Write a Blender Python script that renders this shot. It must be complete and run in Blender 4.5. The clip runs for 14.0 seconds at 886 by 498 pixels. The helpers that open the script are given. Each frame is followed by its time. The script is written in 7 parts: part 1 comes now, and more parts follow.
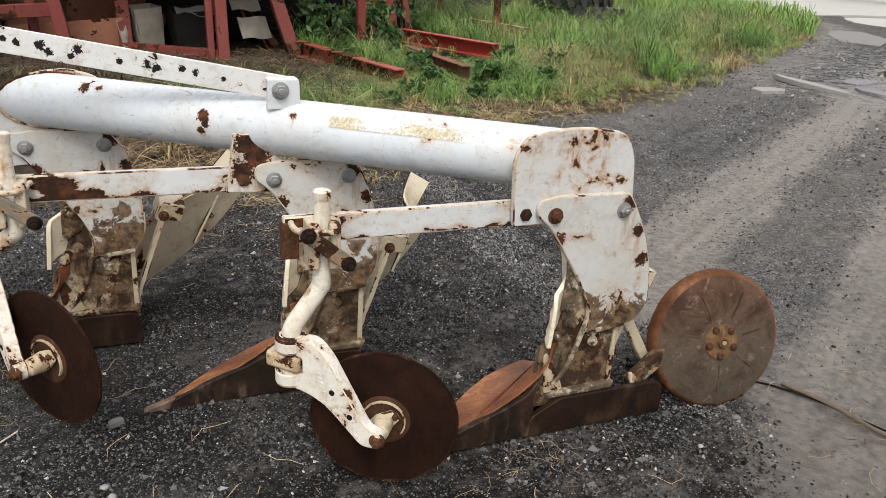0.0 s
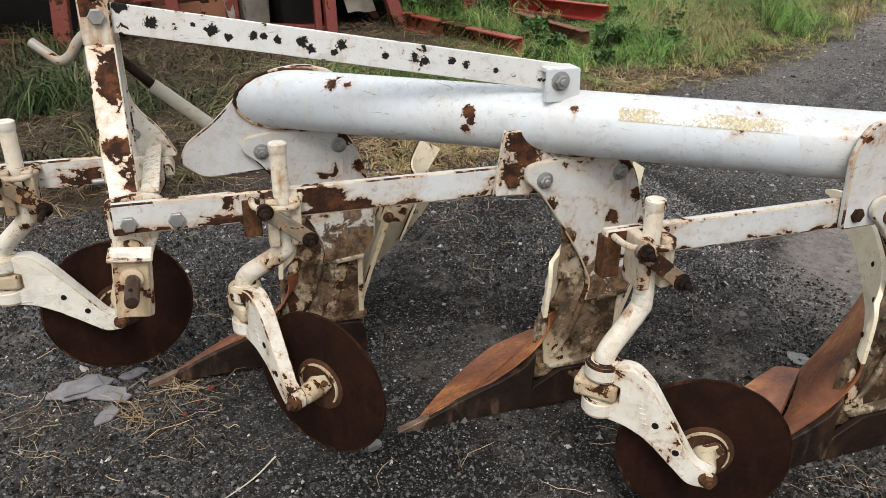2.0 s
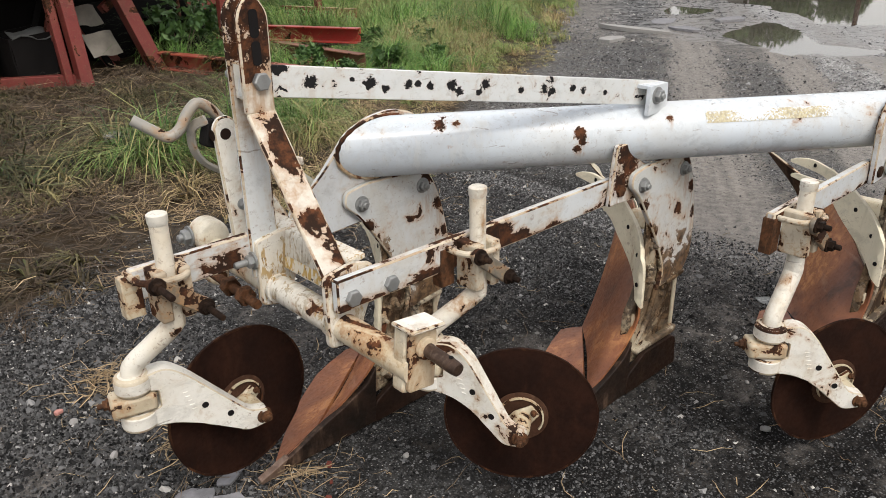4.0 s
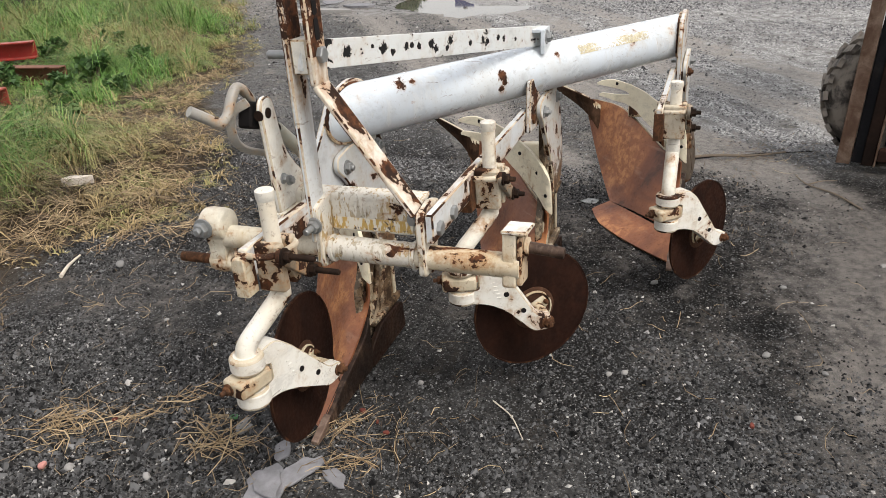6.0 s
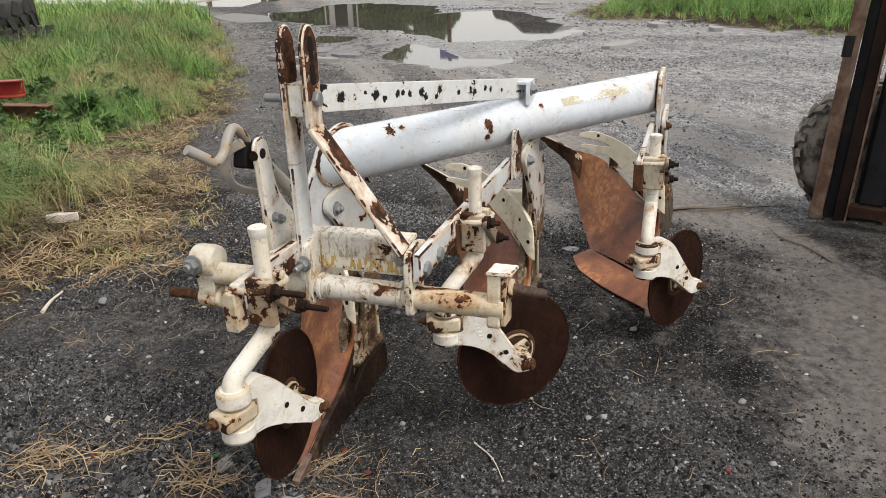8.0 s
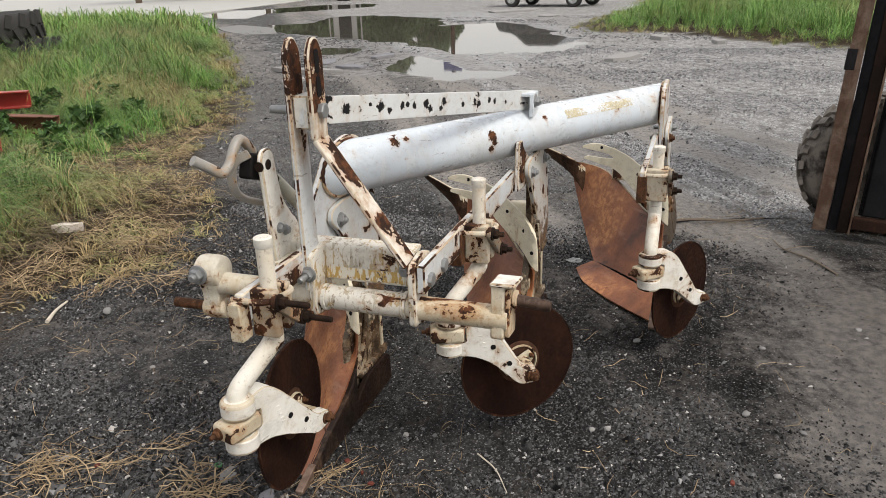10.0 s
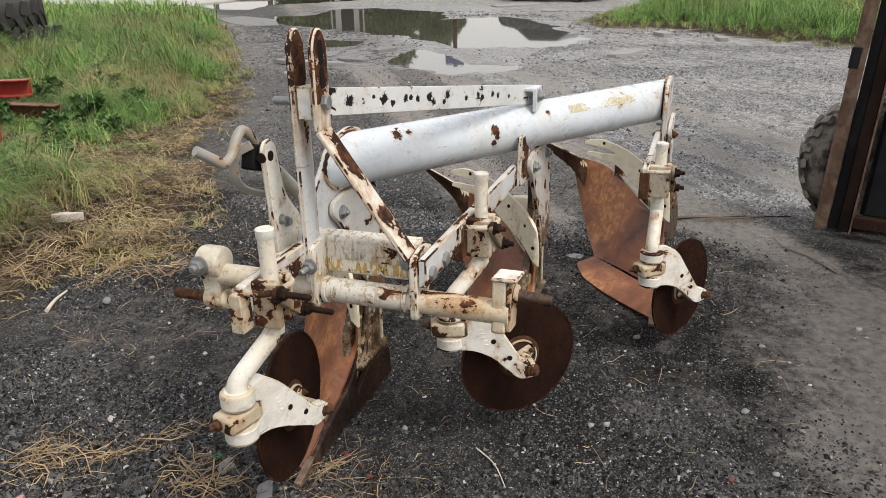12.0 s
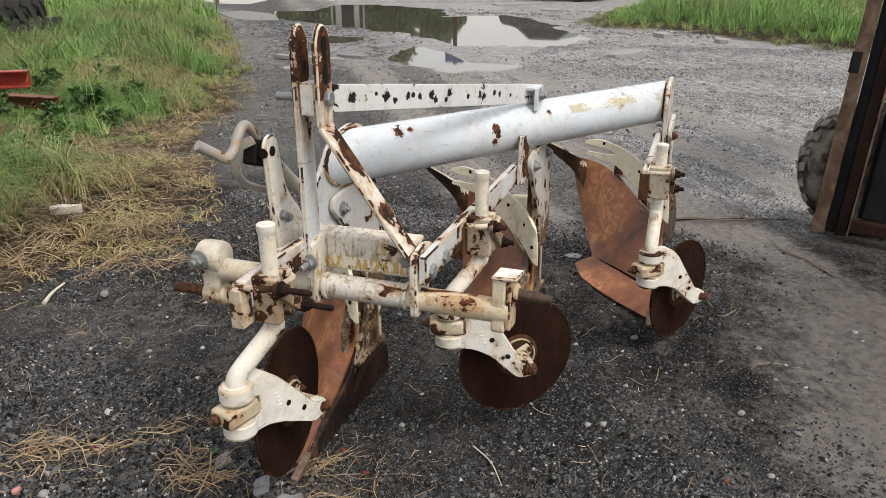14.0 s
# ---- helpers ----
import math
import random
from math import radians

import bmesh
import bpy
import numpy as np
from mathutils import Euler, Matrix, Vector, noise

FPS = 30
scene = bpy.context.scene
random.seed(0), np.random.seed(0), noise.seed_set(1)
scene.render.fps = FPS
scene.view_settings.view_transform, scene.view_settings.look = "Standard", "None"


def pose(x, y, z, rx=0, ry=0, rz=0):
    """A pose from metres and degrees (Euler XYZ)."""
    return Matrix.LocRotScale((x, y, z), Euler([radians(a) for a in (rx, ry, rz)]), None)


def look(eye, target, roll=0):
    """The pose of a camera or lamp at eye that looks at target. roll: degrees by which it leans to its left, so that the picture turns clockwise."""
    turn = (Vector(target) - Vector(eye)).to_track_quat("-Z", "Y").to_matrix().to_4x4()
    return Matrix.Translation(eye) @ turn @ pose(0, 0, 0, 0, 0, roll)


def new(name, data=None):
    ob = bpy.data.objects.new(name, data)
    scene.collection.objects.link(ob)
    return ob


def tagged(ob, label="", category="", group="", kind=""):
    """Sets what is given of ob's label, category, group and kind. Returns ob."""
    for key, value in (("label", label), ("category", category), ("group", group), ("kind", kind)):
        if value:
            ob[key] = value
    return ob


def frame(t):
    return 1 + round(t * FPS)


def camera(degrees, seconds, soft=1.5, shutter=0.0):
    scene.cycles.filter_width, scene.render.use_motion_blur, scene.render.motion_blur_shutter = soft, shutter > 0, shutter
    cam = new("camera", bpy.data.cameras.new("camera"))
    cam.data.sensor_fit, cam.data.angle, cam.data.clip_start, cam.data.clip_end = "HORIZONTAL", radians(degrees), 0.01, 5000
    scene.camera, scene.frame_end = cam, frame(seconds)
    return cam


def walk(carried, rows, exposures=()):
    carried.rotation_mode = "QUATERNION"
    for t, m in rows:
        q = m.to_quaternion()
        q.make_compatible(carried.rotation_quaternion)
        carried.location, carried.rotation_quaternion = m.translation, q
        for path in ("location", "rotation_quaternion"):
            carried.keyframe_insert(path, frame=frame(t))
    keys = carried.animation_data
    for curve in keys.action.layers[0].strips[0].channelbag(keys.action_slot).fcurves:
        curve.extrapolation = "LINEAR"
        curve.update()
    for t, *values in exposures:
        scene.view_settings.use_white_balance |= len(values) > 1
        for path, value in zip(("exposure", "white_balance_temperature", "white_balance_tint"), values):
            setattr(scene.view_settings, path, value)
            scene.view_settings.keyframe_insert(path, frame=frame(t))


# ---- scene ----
# One camera, handheld, round a plough that stands in a yard. World x runs along the plough to its rear,
# y to its throwing side, z up; the yard lies at z = 0.
cam = camera(61.1, 14.0, 0.6)
METRES, EYE, TILT, LEAN, TURN = 3.012, 1.462, 3.384, 1.703, -24.2
ROWS = [
    (0.0, 0.0, 0.0, 0.0, 2.54, -25.38, -5.37),
    (0.5, -0.0124, 0.0043, -0.0007, 4.78, -26.02, -5.58),
    (1.0, -0.0734, 0.0254, -0.0039, 8.06, -27.58, -4.78),
    (1.5, -0.1512, 0.0452, -0.0047, 10.12, -28.24, -2.48),
    (2.0, -0.2108, 0.0714, -0.0131, 6.26, -28.21, -2.03),
    (2.5, -0.2936, 0.0961, -0.0105, -2.37, -27.12, -4.22),
    (3.0, -0.418, 0.062, -0.008, -8.4, -25.75, -4.59),
    (5.5, -0.8811, 0.1722, -0.0223, -41.71, -27.03, -0.15),
    (6.0, -0.9314, 0.1708, -0.0197, -46.43, -26.07, -0.0),
    (6.5, -0.9419, 0.1683, -0.0202, -47.43, -24.8, -0.12),
    (7.0, -0.9449, 0.1645, -0.0186, -47.81, -23.58, -0.4),
    (7.5, -0.9462, 0.1632, -0.0195, -47.54, -22.96, -0.91),
    (8.0, -0.949, 0.1621, -0.0182, -47.32, -22.4, -1.74),
    (10.5, -0.9514, 0.1614, -0.0175, -46.99, -21.46, -1.82),
    (11.0, -0.9519, 0.1631, -0.0178, -46.89, -21.78, -2.2),
    (11.5, -0.9515, 0.1633, -0.0182, -46.88, -21.9, -2.38),
    (12.0, -0.9519, 0.1637, -0.0186, -46.82, -22.0, -2.49),
    (12.5, -0.952, 0.1641, -0.0187, -46.8, -22.24, -2.83),
    (13.0, -0.9522, 0.1652, -0.0188, -46.85, -22.51, -3.26),
    (13.5, -0.9535, 0.1655, -0.0184, -46.81, -22.41, -3.41),
    (14.0, -0.9548, 0.1655, -0.0182, -46.74, -22.18, -3.35),
]
STOPS = [(t, pose(0, 0, EYE, TILT, LEAN, TURN) @ pose(METRES * x, METRES * y, METRES * z, 90 + pitch, roll, yaw))
         for t, x, y, z, yaw, pitch, roll in ROWS]
STOPS.insert(7, (3.2, look((-1.170, 0.737, 1.496), (-0.113, 2.254, 0.733), 1.9)))
walk(cam, STOPS,
     [(0.0, 0.44), (1.0, 0.41), (2.0, 0.33), (3.2, 0.26), (5.3, 0.52), (6.5, 0.48), (8.0, 0.40), (10.3, 0.33), (12.5, 0.36), (14.0, 0.35)])

# ---------------------------------------------------------------- light
SUN_UP, SUN_ROUND = 52.0, 200.0
world = bpy.data.worlds.new("world")
scene.world = world
world.use_nodes = True
wn = world.node_tree
sky = wn.nodes.new("ShaderNodeTexSky")
sky.sky_type = "NISHITA"
sky.sun_disc = False
sky.sun_elevation = radians(SUN_UP)
sky.sun_rotation = radians(SUN_ROUND)
sky.air_density, sky.dust_density, sky.ozone_density = 1.0, 6.0, 1.0
wn.nodes["Background"].inputs["Strength"].default_value = 0.15
cloud = wn.nodes.new("ShaderNodeMix")
cloud.data_type = "RGBA"
cloud.inputs[0].default_value = 0.65
cloud.inputs[7].default_value = (6.5, 6.25, 6.0, 1.0)
wn.links.new(sky.outputs["Color"], cloud.inputs[6])
wn.links.new(cloud.outputs[2], wn.nodes["Background"].inputs["Color"])
sun = new("sun", bpy.data.lights.new("sun", "SUN"))
sun.data.energy, sun.data.angle, sun.data.color = 1.4, radians(22), (1.0, 0.96, 0.9)
sun.matrix_world = pose(0, 0, 12) @ look((0, 0, 0), (-math.sin(radians(SUN_ROUND)) * math.cos(radians(SUN_UP)),
                                                     -math.cos(radians(SUN_ROUND)) * math.cos(radians(SUN_UP)),
                                                     -math.sin(radians(SUN_UP))))


# ---------------------------------------------------------------- materials
class Mat:
    """A node material with short helpers."""

    def __init__(self, name, rough=0.6, metal=0.0, spec=0.5):
        self.m = bpy.data.materials.new(name)
        self.m.use_nodes = True
        self.t = self.m.node_tree
        self.b = self.t.nodes["Principled BSDF"]
        self.b.inputs["Roughness"].default_value = rough
        self.b.inputs["Metallic"].default_value = metal
        self.b.inputs["Specular IOR Level"].default_value = spec
        self.co = self.t.nodes.new("ShaderNodeTexCoord").outputs["Object"]

    def put(self, sock, v):
        if isinstance(v, bpy.types.NodeSocket):
            self.t.links.new(v, sock)
        else:
            sock.default_value = v

    def noise(self, scale, detail=4.0, rough=0.55, co=None, stretch=None, out="Fac", warp=0.0):
        co = co or self.co
        if stretch:
            mp = self.t.nodes.new("ShaderNodeMapping")
            self.t.links.new(co, mp.inputs["Vector"])
            mp.inputs["Scale"].default_value = stretch
            co = mp.outputs["Vector"]
        n = self.t.nodes.new("ShaderNodeTexNoise")
        self.t.links.new(co, n.inputs["Vector"])
        n.inputs["Scale"].default_value, n.inputs["Detail"].default_value = scale, detail
        n.inputs["Roughness"].default_value, n.inputs["Distortion"].default_value = rough, warp
        return n.outputs[out]

    def band(self, v, lo, hi, a=0.0, b=1.0):
        n = self.t.nodes.new("ShaderNodeMapRange")
        n.interpolation_type = "SMOOTHSTEP"
        self.put(n.inputs["Value"], v)
        for k, x in (("From Min", lo), ("From Max", hi), ("To Min", a), ("To Max", b)):
            n.inputs[k].default_value = x
        return n.outputs["Result"]

    def calc(self, op, a, b=0.0):
        n = self.t.nodes.new("ShaderNodeMath")
        n.operation = op
        self.put(n.inputs[0], a)
        self.put(n.inputs[1], b)
        return n.outputs[0]

    def mix(self, f, a, b):
        n = self.t.nodes.new("ShaderNodeMix")
        n.data_type = "RGBA"
        self.put(n.inputs[0], f)
        for s, v in ((n.inputs[6], a), (n.inputs[7], b)):
            self.put(s, (*v, 1.0) if isinstance(v, tuple) else v)
        return n.outputs[2]

    def spot(self, p, r):
        """1 within about r of the point p, with a ragged edge."""
        n = self.t.nodes.new("ShaderNodeVectorMath")
        n.operation = "DISTANCE"
        self.t.links.new(self.co, n.inputs[0])
        n.inputs[1].default_value = p
        return self.calc("SUBTRACT", 1.0, self.calc("DIVIDE", n.outputs["Value"], r))

    def drip(self, p, r):
        """1 at the point p, fading downwards over about five times r."""
        n = self.t.nodes.new("ShaderNodeVectorMath")
        n.operation = "MULTIPLY_ADD"
        self.t.links.new(self.co, n.inputs[0])
        n.inputs[1].default_value = (1.0, 1.0, 0.28)
        n.inputs[2].default_value = (-p[0], -p[1], -0.28 * (p[2] - 2.4 * r))
        d = self.t.nodes.new("ShaderNodeVectorMath")
        d.operation = "LENGTH"
        self.t.links.new(n.outputs[0], d.inputs[0])
        return self.band(d.outputs["Value"], 1.1 * r, 0.3 * r)

    def attr(self, name):
        n = self.t.nodes.new("ShaderNodeAttribute")
        n.attribute_name = name
        return n.outputs["Fac"]

    def island(self):
        return self.t.nodes.new("ShaderNodeNewGeometry").outputs["Random Per Island"]

    def bump(self, h, strength=0.3, dist=0.01):
        n = self.t.nodes.new("ShaderNodeBump")
        n.inputs["Distance"].default_value = dist
        self.put(n.inputs["Strength"], strength)
        self.put(n.inputs["Height"], h)
        self.t.links.new(n.outputs["Normal"], self.b.inputs["Normal"])

    def end(self, colour, rough=None, metal=None):
        self.put(self.b.inputs["Base Color"], (*colour, 1.0) if isinstance(colour, tuple) else colour)
        if rough is not None:
            self.put(self.b.inputs["Roughness"], rough)
        if metal is not None:
            self.put(self.b.inputs["Metallic"], metal)
        return self.m


def paint(name, base=(0.80, 0.81, 0.79), rust=0.30, size=9.0, grime=0.35, dark=0.5, spots=(), under=None, gloss=0.34,
          stretch=(1, 1, 1), dirt=(0.42, 0.36, 0.24), stain=0.55, mud=0.0, soil=(), low=None, flake=0.0, scuffed=0.34):
    """Old sprayed enamel over steel: grime in broad clouds, chips down to brown or black steel in clusters,
    rust bleeding round them, and dried mud. low: a height below which the paint is more chipped."""
    k = Mat(name)
    n1 = k.noise(size, 5, 0.56, stretch=stretch, warp=0.7)
    n2 = k.noise(size * 5.5, 4, 0.6, warp=0.4)
    cluster = k.noise(size * 0.30, 3, 0.5)
    chip = k.calc("ADD", k.calc("ADD", k.calc("MULTIPLY", n1, 0.52), k.calc("MULTIPLY", n2, 0.14)), k.calc("MULTIPLY", cluster, 0.52))
    if low:
        axis = k.t.nodes.new("ShaderNodeSeparateXYZ")
        k.t.links.new(k.co, axis.inputs[0])
        chip = k.calc("ADD", chip, k.band(axis.outputs["Z"], low[0], low[1], 0.0, low[2]))
    edge = 0.80 - 0.40 * rust
    mask = k.band(chip, edge, edge + 0.008)
    halo = k.band(chip, edge - 0.055, edge + 0.006)
    ragged = k.calc("ADD", k.calc("MULTIPLY", k.calc("SUBTRACT", k.noise(38, 6, 0.7, warp=1.0), 0.5), 2.2), k.calc("MULTIPLY", k.calc("SUBTRACT", k.noise(115, 4, 0.7), 0.5), 2.0))
    runs = None
    for p, r in spots:
        s = k.calc("ADD", k.spot(p, r), ragged)
        mask = k.calc("MAXIMUM", mask, k.band(s, 0.05, 0.10))
        halo = k.calc("MAXIMUM", halo, k.band(s, -0.30, 0.1))
        if r > 0.012:
            run = k.calc("MULTIPLY", k.drip(p, r), k.band(k.noise(70, 4, 0.6, stretch=(1, 1, 0.15)), 0.40, 0.62))
            runs = run if runs is None else k.calc("MAXIMUM", runs, run)
    cloud = k.band(k.noise(3.3, 6, 0.6), 0.42, 0.75)
    streak = k.band(k.noise(16, 4, 0.6, stretch=(1.0, 1.0, 0.22)), 0.5, 0.8)
    smear = k.band(k.noise(45, 5, 0.7, stretch=(1.0, 1.0, 0.5)), 0.52, 0.75)
    foul = k.calc("MULTIPLY", k.calc("MAXIMUM", cloud, k.calc("MAXIMUM", streak, k.calc("MULTIPLY", smear, 0.6))), grime)
    fine = k.noise(140, 3)
    col = k.mix(foul, base, dirt)
    scuff = k.band(k.noise(11, 9, 0.74, stretch=(1.0, 1.0, 1.6), warp=0.4), 0.50, 0.66)
    col = k.mix(k.calc("MULTIPLY", scuff, scuffed), col, tuple(x * 0.42 for x in base))
    nick = k.band(k.noise(22, 7, 0.7, stretch=(0.5, 0.5, 2.2), warp=0.8), 0.645, 0.665)
    col = k.mix(k.calc("MULTIPLY", nick, 0.55), col, (0.13, 0.10, 0.075))
    if flake:
        f1 = k.band(k.noise(64, 5, 0.66, stretch=(1, 1, 0.28), warp=0.4), 0.56 - 0.12 * flake, 0.60 - 0.12 * flake)
        f2 = k.band(k.noise(75, 5, 0.7), 0.54, 0.60)
        col = k.mix(k.calc("MULTIPLY", f1, 0.85), col, k.mix(k.band(k.noise(9, 4), 0.44, 0.56), (0.40, 0.26, 0.075), (0.40, 0.36, 0.28)))
        col = k.mix(k.calc("MULTIPLY", k.calc("MULTIPLY", f1, f2), 0.7), col, (0.10, 0.065, 0.035))
    col = k.mix(k.calc("MULTIPLY", k.band(fine, 0.62, 0.75), 0.35), col, (0.26, 0.21, 0.15))
    speck = k.calc("MULTIPLY", k.band(k.noise(58, 6, 0.72, warp=0.6), 0.56, 0.64), k.band(k.noise(6.5, 4, 0.6), 0.40, 0.62))
    col = k.mix(k.calc("MULTIPLY", speck, min(0.75, 1.3 * grime)), col, (0.17, 0.095, 0.045))
    bleed = k.band(k.noise(24, 5, 0.66, stretch=(1.0, 1.0, 0.28), warp=0.5), 0.53, 0.68)
    bleed = k.calc("MULTIPLY", bleed, k.band(chip, edge - 0.13, edge - 0.01))
    col = k.mix(k.calc("MULTIPLY", bleed, stain), col, (0.33, 0.20, 0.095))
    col = k.mix(k.calc("MULTIPLY", k.band(chip, edge - 0.16, edge), 0.45 * stain), col, (0.44, 0.33, 0.20))
    if runs is not None:
        col = k.mix(k.calc("MULTIPLY", runs, stain), col, (0.34, 0.20, 0.095))
    col = k.mix(k.calc("MULTIPLY", halo, stain), col, (0.36, 0.19, 0.08))
    rusty = k.mix(k.band(k.noise(30, 6, 0.65), 0.42, 0.66), (0.026, 0.015, 0.011), (0.150, 0.058, 0.026))
    rusty = k.mix(dark, rusty, under or (0.034, 0.018, 0.012))
    col = k.mix(mask, col, rusty)
    if soil:
        patches = k.calc("ADD", k.calc("MULTIPLY", k.calc("SUBTRACT", k.noise(17, 6, 0.62, warp=0.8), 0.5), 4.0), k.calc("MULTIPLY", ragged, 0.35))
    for p, r in soil:
        s = k.band(k.calc("ADD", k.spot(p, r), patches), 0.02, 0.16)
        col = k.mix(k.calc("MULTIPLY", s, 0.9), col, k.mix(k.band(k.noise(50, 5, 0.65), 0.35, 0.7), (0.040, 0.024, 0.014), (0.22, 0.14, 0.075)))
    if mud:
        m = k.band(k.calc("ADD", k.calc("MULTIPLY", k.noise(7, 7, 0.65), 0.7), k.calc("MULTIPLY", k.noise(60, 4, 0.6), 0.3)), 0.62 - 0.3 * mud, 0.70 - 0.3 * mud)
        crust = k.mix(k.band(k.noise(15, 6, 0.65, warp=0.6), 0.46, 0.60), k.mix(fine, (0.020, 0.014, 0.010), (0.075, 0.050, 0.030)), k.mix(fine, (0.10, 0.066, 0.038), (0.24, 0.165, 0.10)))
        col = k.mix(k.calc("MULTIPLY", m, 0.92), col, crust)
    k.bump(k.calc("ADD", k.calc("MULTIPLY", mask, -1.0), k.calc("MULTIPLY", k.noise(30, 4), 0.35)), 0.35, 0.004)
    k.put(k.b.inputs["Specular IOR Level"], k.band(mask, 0, 1, 0.45, 0.10))
    return k.end(col, k.band(k.calc("ADD", mask, k.calc("MULTIPLY", foul, 0.8)), 0.0, 1.0, gloss, 0.85))


def rust(name, a, b, c, scale=6.0, rough=(0.55, 0.9), metal=0.15, spec=0.07):
    """Bare rusted steel in three browns."""
    k = Mat(name, spec=spec)
    n = k.noise(scale, 7, 0.62, warp=0.5)
    g = k.noise(scale * 9, 5, 0.65)
    s = k.noise(scale * 2.2, 4, 0.6, stretch=(1, 1, 0.3))
    col = k.mix(k.band(n, 0.35, 0.68), a, b)
    col = k.mix(k.calc("MULTIPLY", k.band(s, 0.5, 0.78), 0.8), col, c)
    col = k.mix(k.calc("MULTIPLY", k.band(g, 0.48, 0.8), 0.5), col, a)
    k.bump(k.calc("ADD", g, k.calc("MULTIPLY", n, 0.6)), 0.35, 0.003)
    return k.end(col, k.band(g, 0.3, 0.7, *rough), metal)


def plain(name, col, rough=0.6, metal=0.0, var=0.25, scale=20.0, bump=0.15, spec=0.3):
    k = Mat(name, spec=spec)
    n = k.noise(scale, 5, 0.6)
    k.bump(k.noise(scale * 5, 4), bump, 0.003)
    return k.end(k.mix(n, tuple(x * (1 - var) for x in col), tuple(min(1, x * (1 + var)) for x in col)),
                 k.band(n, 0.3, 0.7, max(0.05, rough - 0.1), min(1, rough + 0.1)), metal)


TUBE_PAINT = paint("tube_paint", scuffed=0.26, base=(0.60, 0.66, 0.72), rust=0.05, size=13, grime=0.30, gloss=0.26, dark=0.3,
                   spots=[((0.200, 2.332, 0.945), 0.0187), ((0.207, 2.328, 0.925), 0.0153), ((0.192, 2.335, 0.900), 0.0127), ((-0.128, 2.583, 0.991), 0.020), ((-0.098, 2.598, 0.986), 0.015),
                          ((-0.085, 2.556, 0.992), 0.013), ((-0.13, 2.535, 0.93), 0.011), ((0.03, 2.455, 0.985), 0.0074), ((0.905, 1.901, 0.955), 0.0055), ((0.97, 1.85, 0.90), 0.0062), ((-0.33, 2.66, 0.94), 0.0074), ((0.12, 2.40, 0.99), 0.0050),
                          ((-0.25, 2.59, 0.90), 0.0056), ((0.44, 2.186, 0.975), 0.0128), ((-0.21, 2.635, 0.990), 0.0062), ((-0.185, 2.61, 1.002), 0.0056)])
PLATE_PAINT = paint("plate_paint", stain=0.75, base=(0.60, 0.63, 0.655), rust=0.325, size=15, grime=0.30, dark=0.45, scuffed=0.25)
BAR_PAINT = paint("bar_paint", base=(0.60, 0.64, 0.67), rust=0.355, size=14, grime=0.32, dark=0.5, stretch=(0.6, 1, 1.2), low=(0.758, 0.722, 0.13), scuffed=0.25)
TOPBAR_PAINT = paint("top_bar_paint", base=(0.64, 0.67, 0.68), rust=0.30, size=34, grime=0.22, dark=1.0, under=(0.016, 0.016, 0.017), stain=0.25,
                     spots=[((-0.735 + 1.187 * f, 2.570 - 0.322 * f, 1.197 - 0.159 * f + dz), r) for f, dz, r in
                            ((0.13, 0.002, 0.017), (0.215, 0.010, 0.006), (0.25, 0.002, 0.016), (0.285, -0.010, 0.010), (0.335, 0.004, 0.012), (0.355, 0.006, 0.009), (0.385, 0.0, 0.010),
                             (0.435, 0.004, 0.016), (0.450, -0.010, 0.012), (0.515, 0.008, 0.015), (0.50, -0.012, 0.009), (0.605, -0.004, 0.010), (0.665, 0.004, 0.013), (0.69, -0.004, 0.010),
                             (0.745, 0.004, 0.010), (0.775, 0.002, 0.011), (0.84, -0.002, 0.008))])
MAST_PAINT = paint("mast_paint", base=(0.70, 0.67, 0.61), rust=0.49, size=10, grime=0.30, dark=0.25, stretch=(1, 1, 0.6),
                   spots=[((-0.70, 2.53, 1.34), 0.06), ((-0.70, 2.53, 1.27), 0.05), ((-0.70, 2.61, 1.33), 0.05), ((-0.70, 2.61, 1.24), 0.05)])
UPRIGHT_PAINT = paint("upright_paint", base=(0.62, 0.65, 0.66), rust=0.34, size=12, grime=0.36, dark=0.3, dirt=(0.40, 0.34, 0.22), stretch=(1, 1, 0.5),
                      spots=[((-0.70, 2.61, 1.34), 0.05), ((-0.70, 2.61, 1.26), 0.05), ((-0.70, 2.61, 1.30), 0.05)])
HEAD_PAINT = paint("head_paint", base=(0.68, 0.66, 0.60), rust=0.27, size=26, grime=0.40, flake=0.25, dark=0.3, dirt=(0.48, 0.38, 0.20), stretch=(1, 0.6, 1))
CAST_PAINT = paint("cast_paint", base=(0.75, 0.74, 0.69), rust=0.275, size=17, grime=0.45, dark=0.4, gloss=0.42)
CREAM = paint("cream_paint", base=(0.58, 0.53, 0.40), rust=0.31, size=11, grime=0.45, dark=0.5, gloss=0.4)
MUDDY = paint("muddy_paint", base=(0.48, 0.43, 0.33), rust=0.42, size=12, grime=0.7, dark=0.6, dirt=(0.13, 0.082, 0.044), gloss=0.6, mud=0.62)
CLAMP = paint("clamp_paint", base=(0.56, 0.51, 0.41), rust=0.43, size=24, grime=0.9, dark=0.45, dirt=(0.22, 0.145, 0.08), gloss=0.5, mud=0.22)
CASTING = paint("casting_dirt", base=(0.46, 0.40, 0.29), rust=0.44, size=14, grime=0.8, dark=0.6, dirt=(0.17, 0.115, 0.068), gloss=0.6, mud=0.66)
RIB = paint("rib_paint", base=(0.60, 0.54, 0.41), rust=0.35, size=20, grime=0.8, dark=0.6, dirt=(0.22, 0.15, 0.08), gloss=0.5)
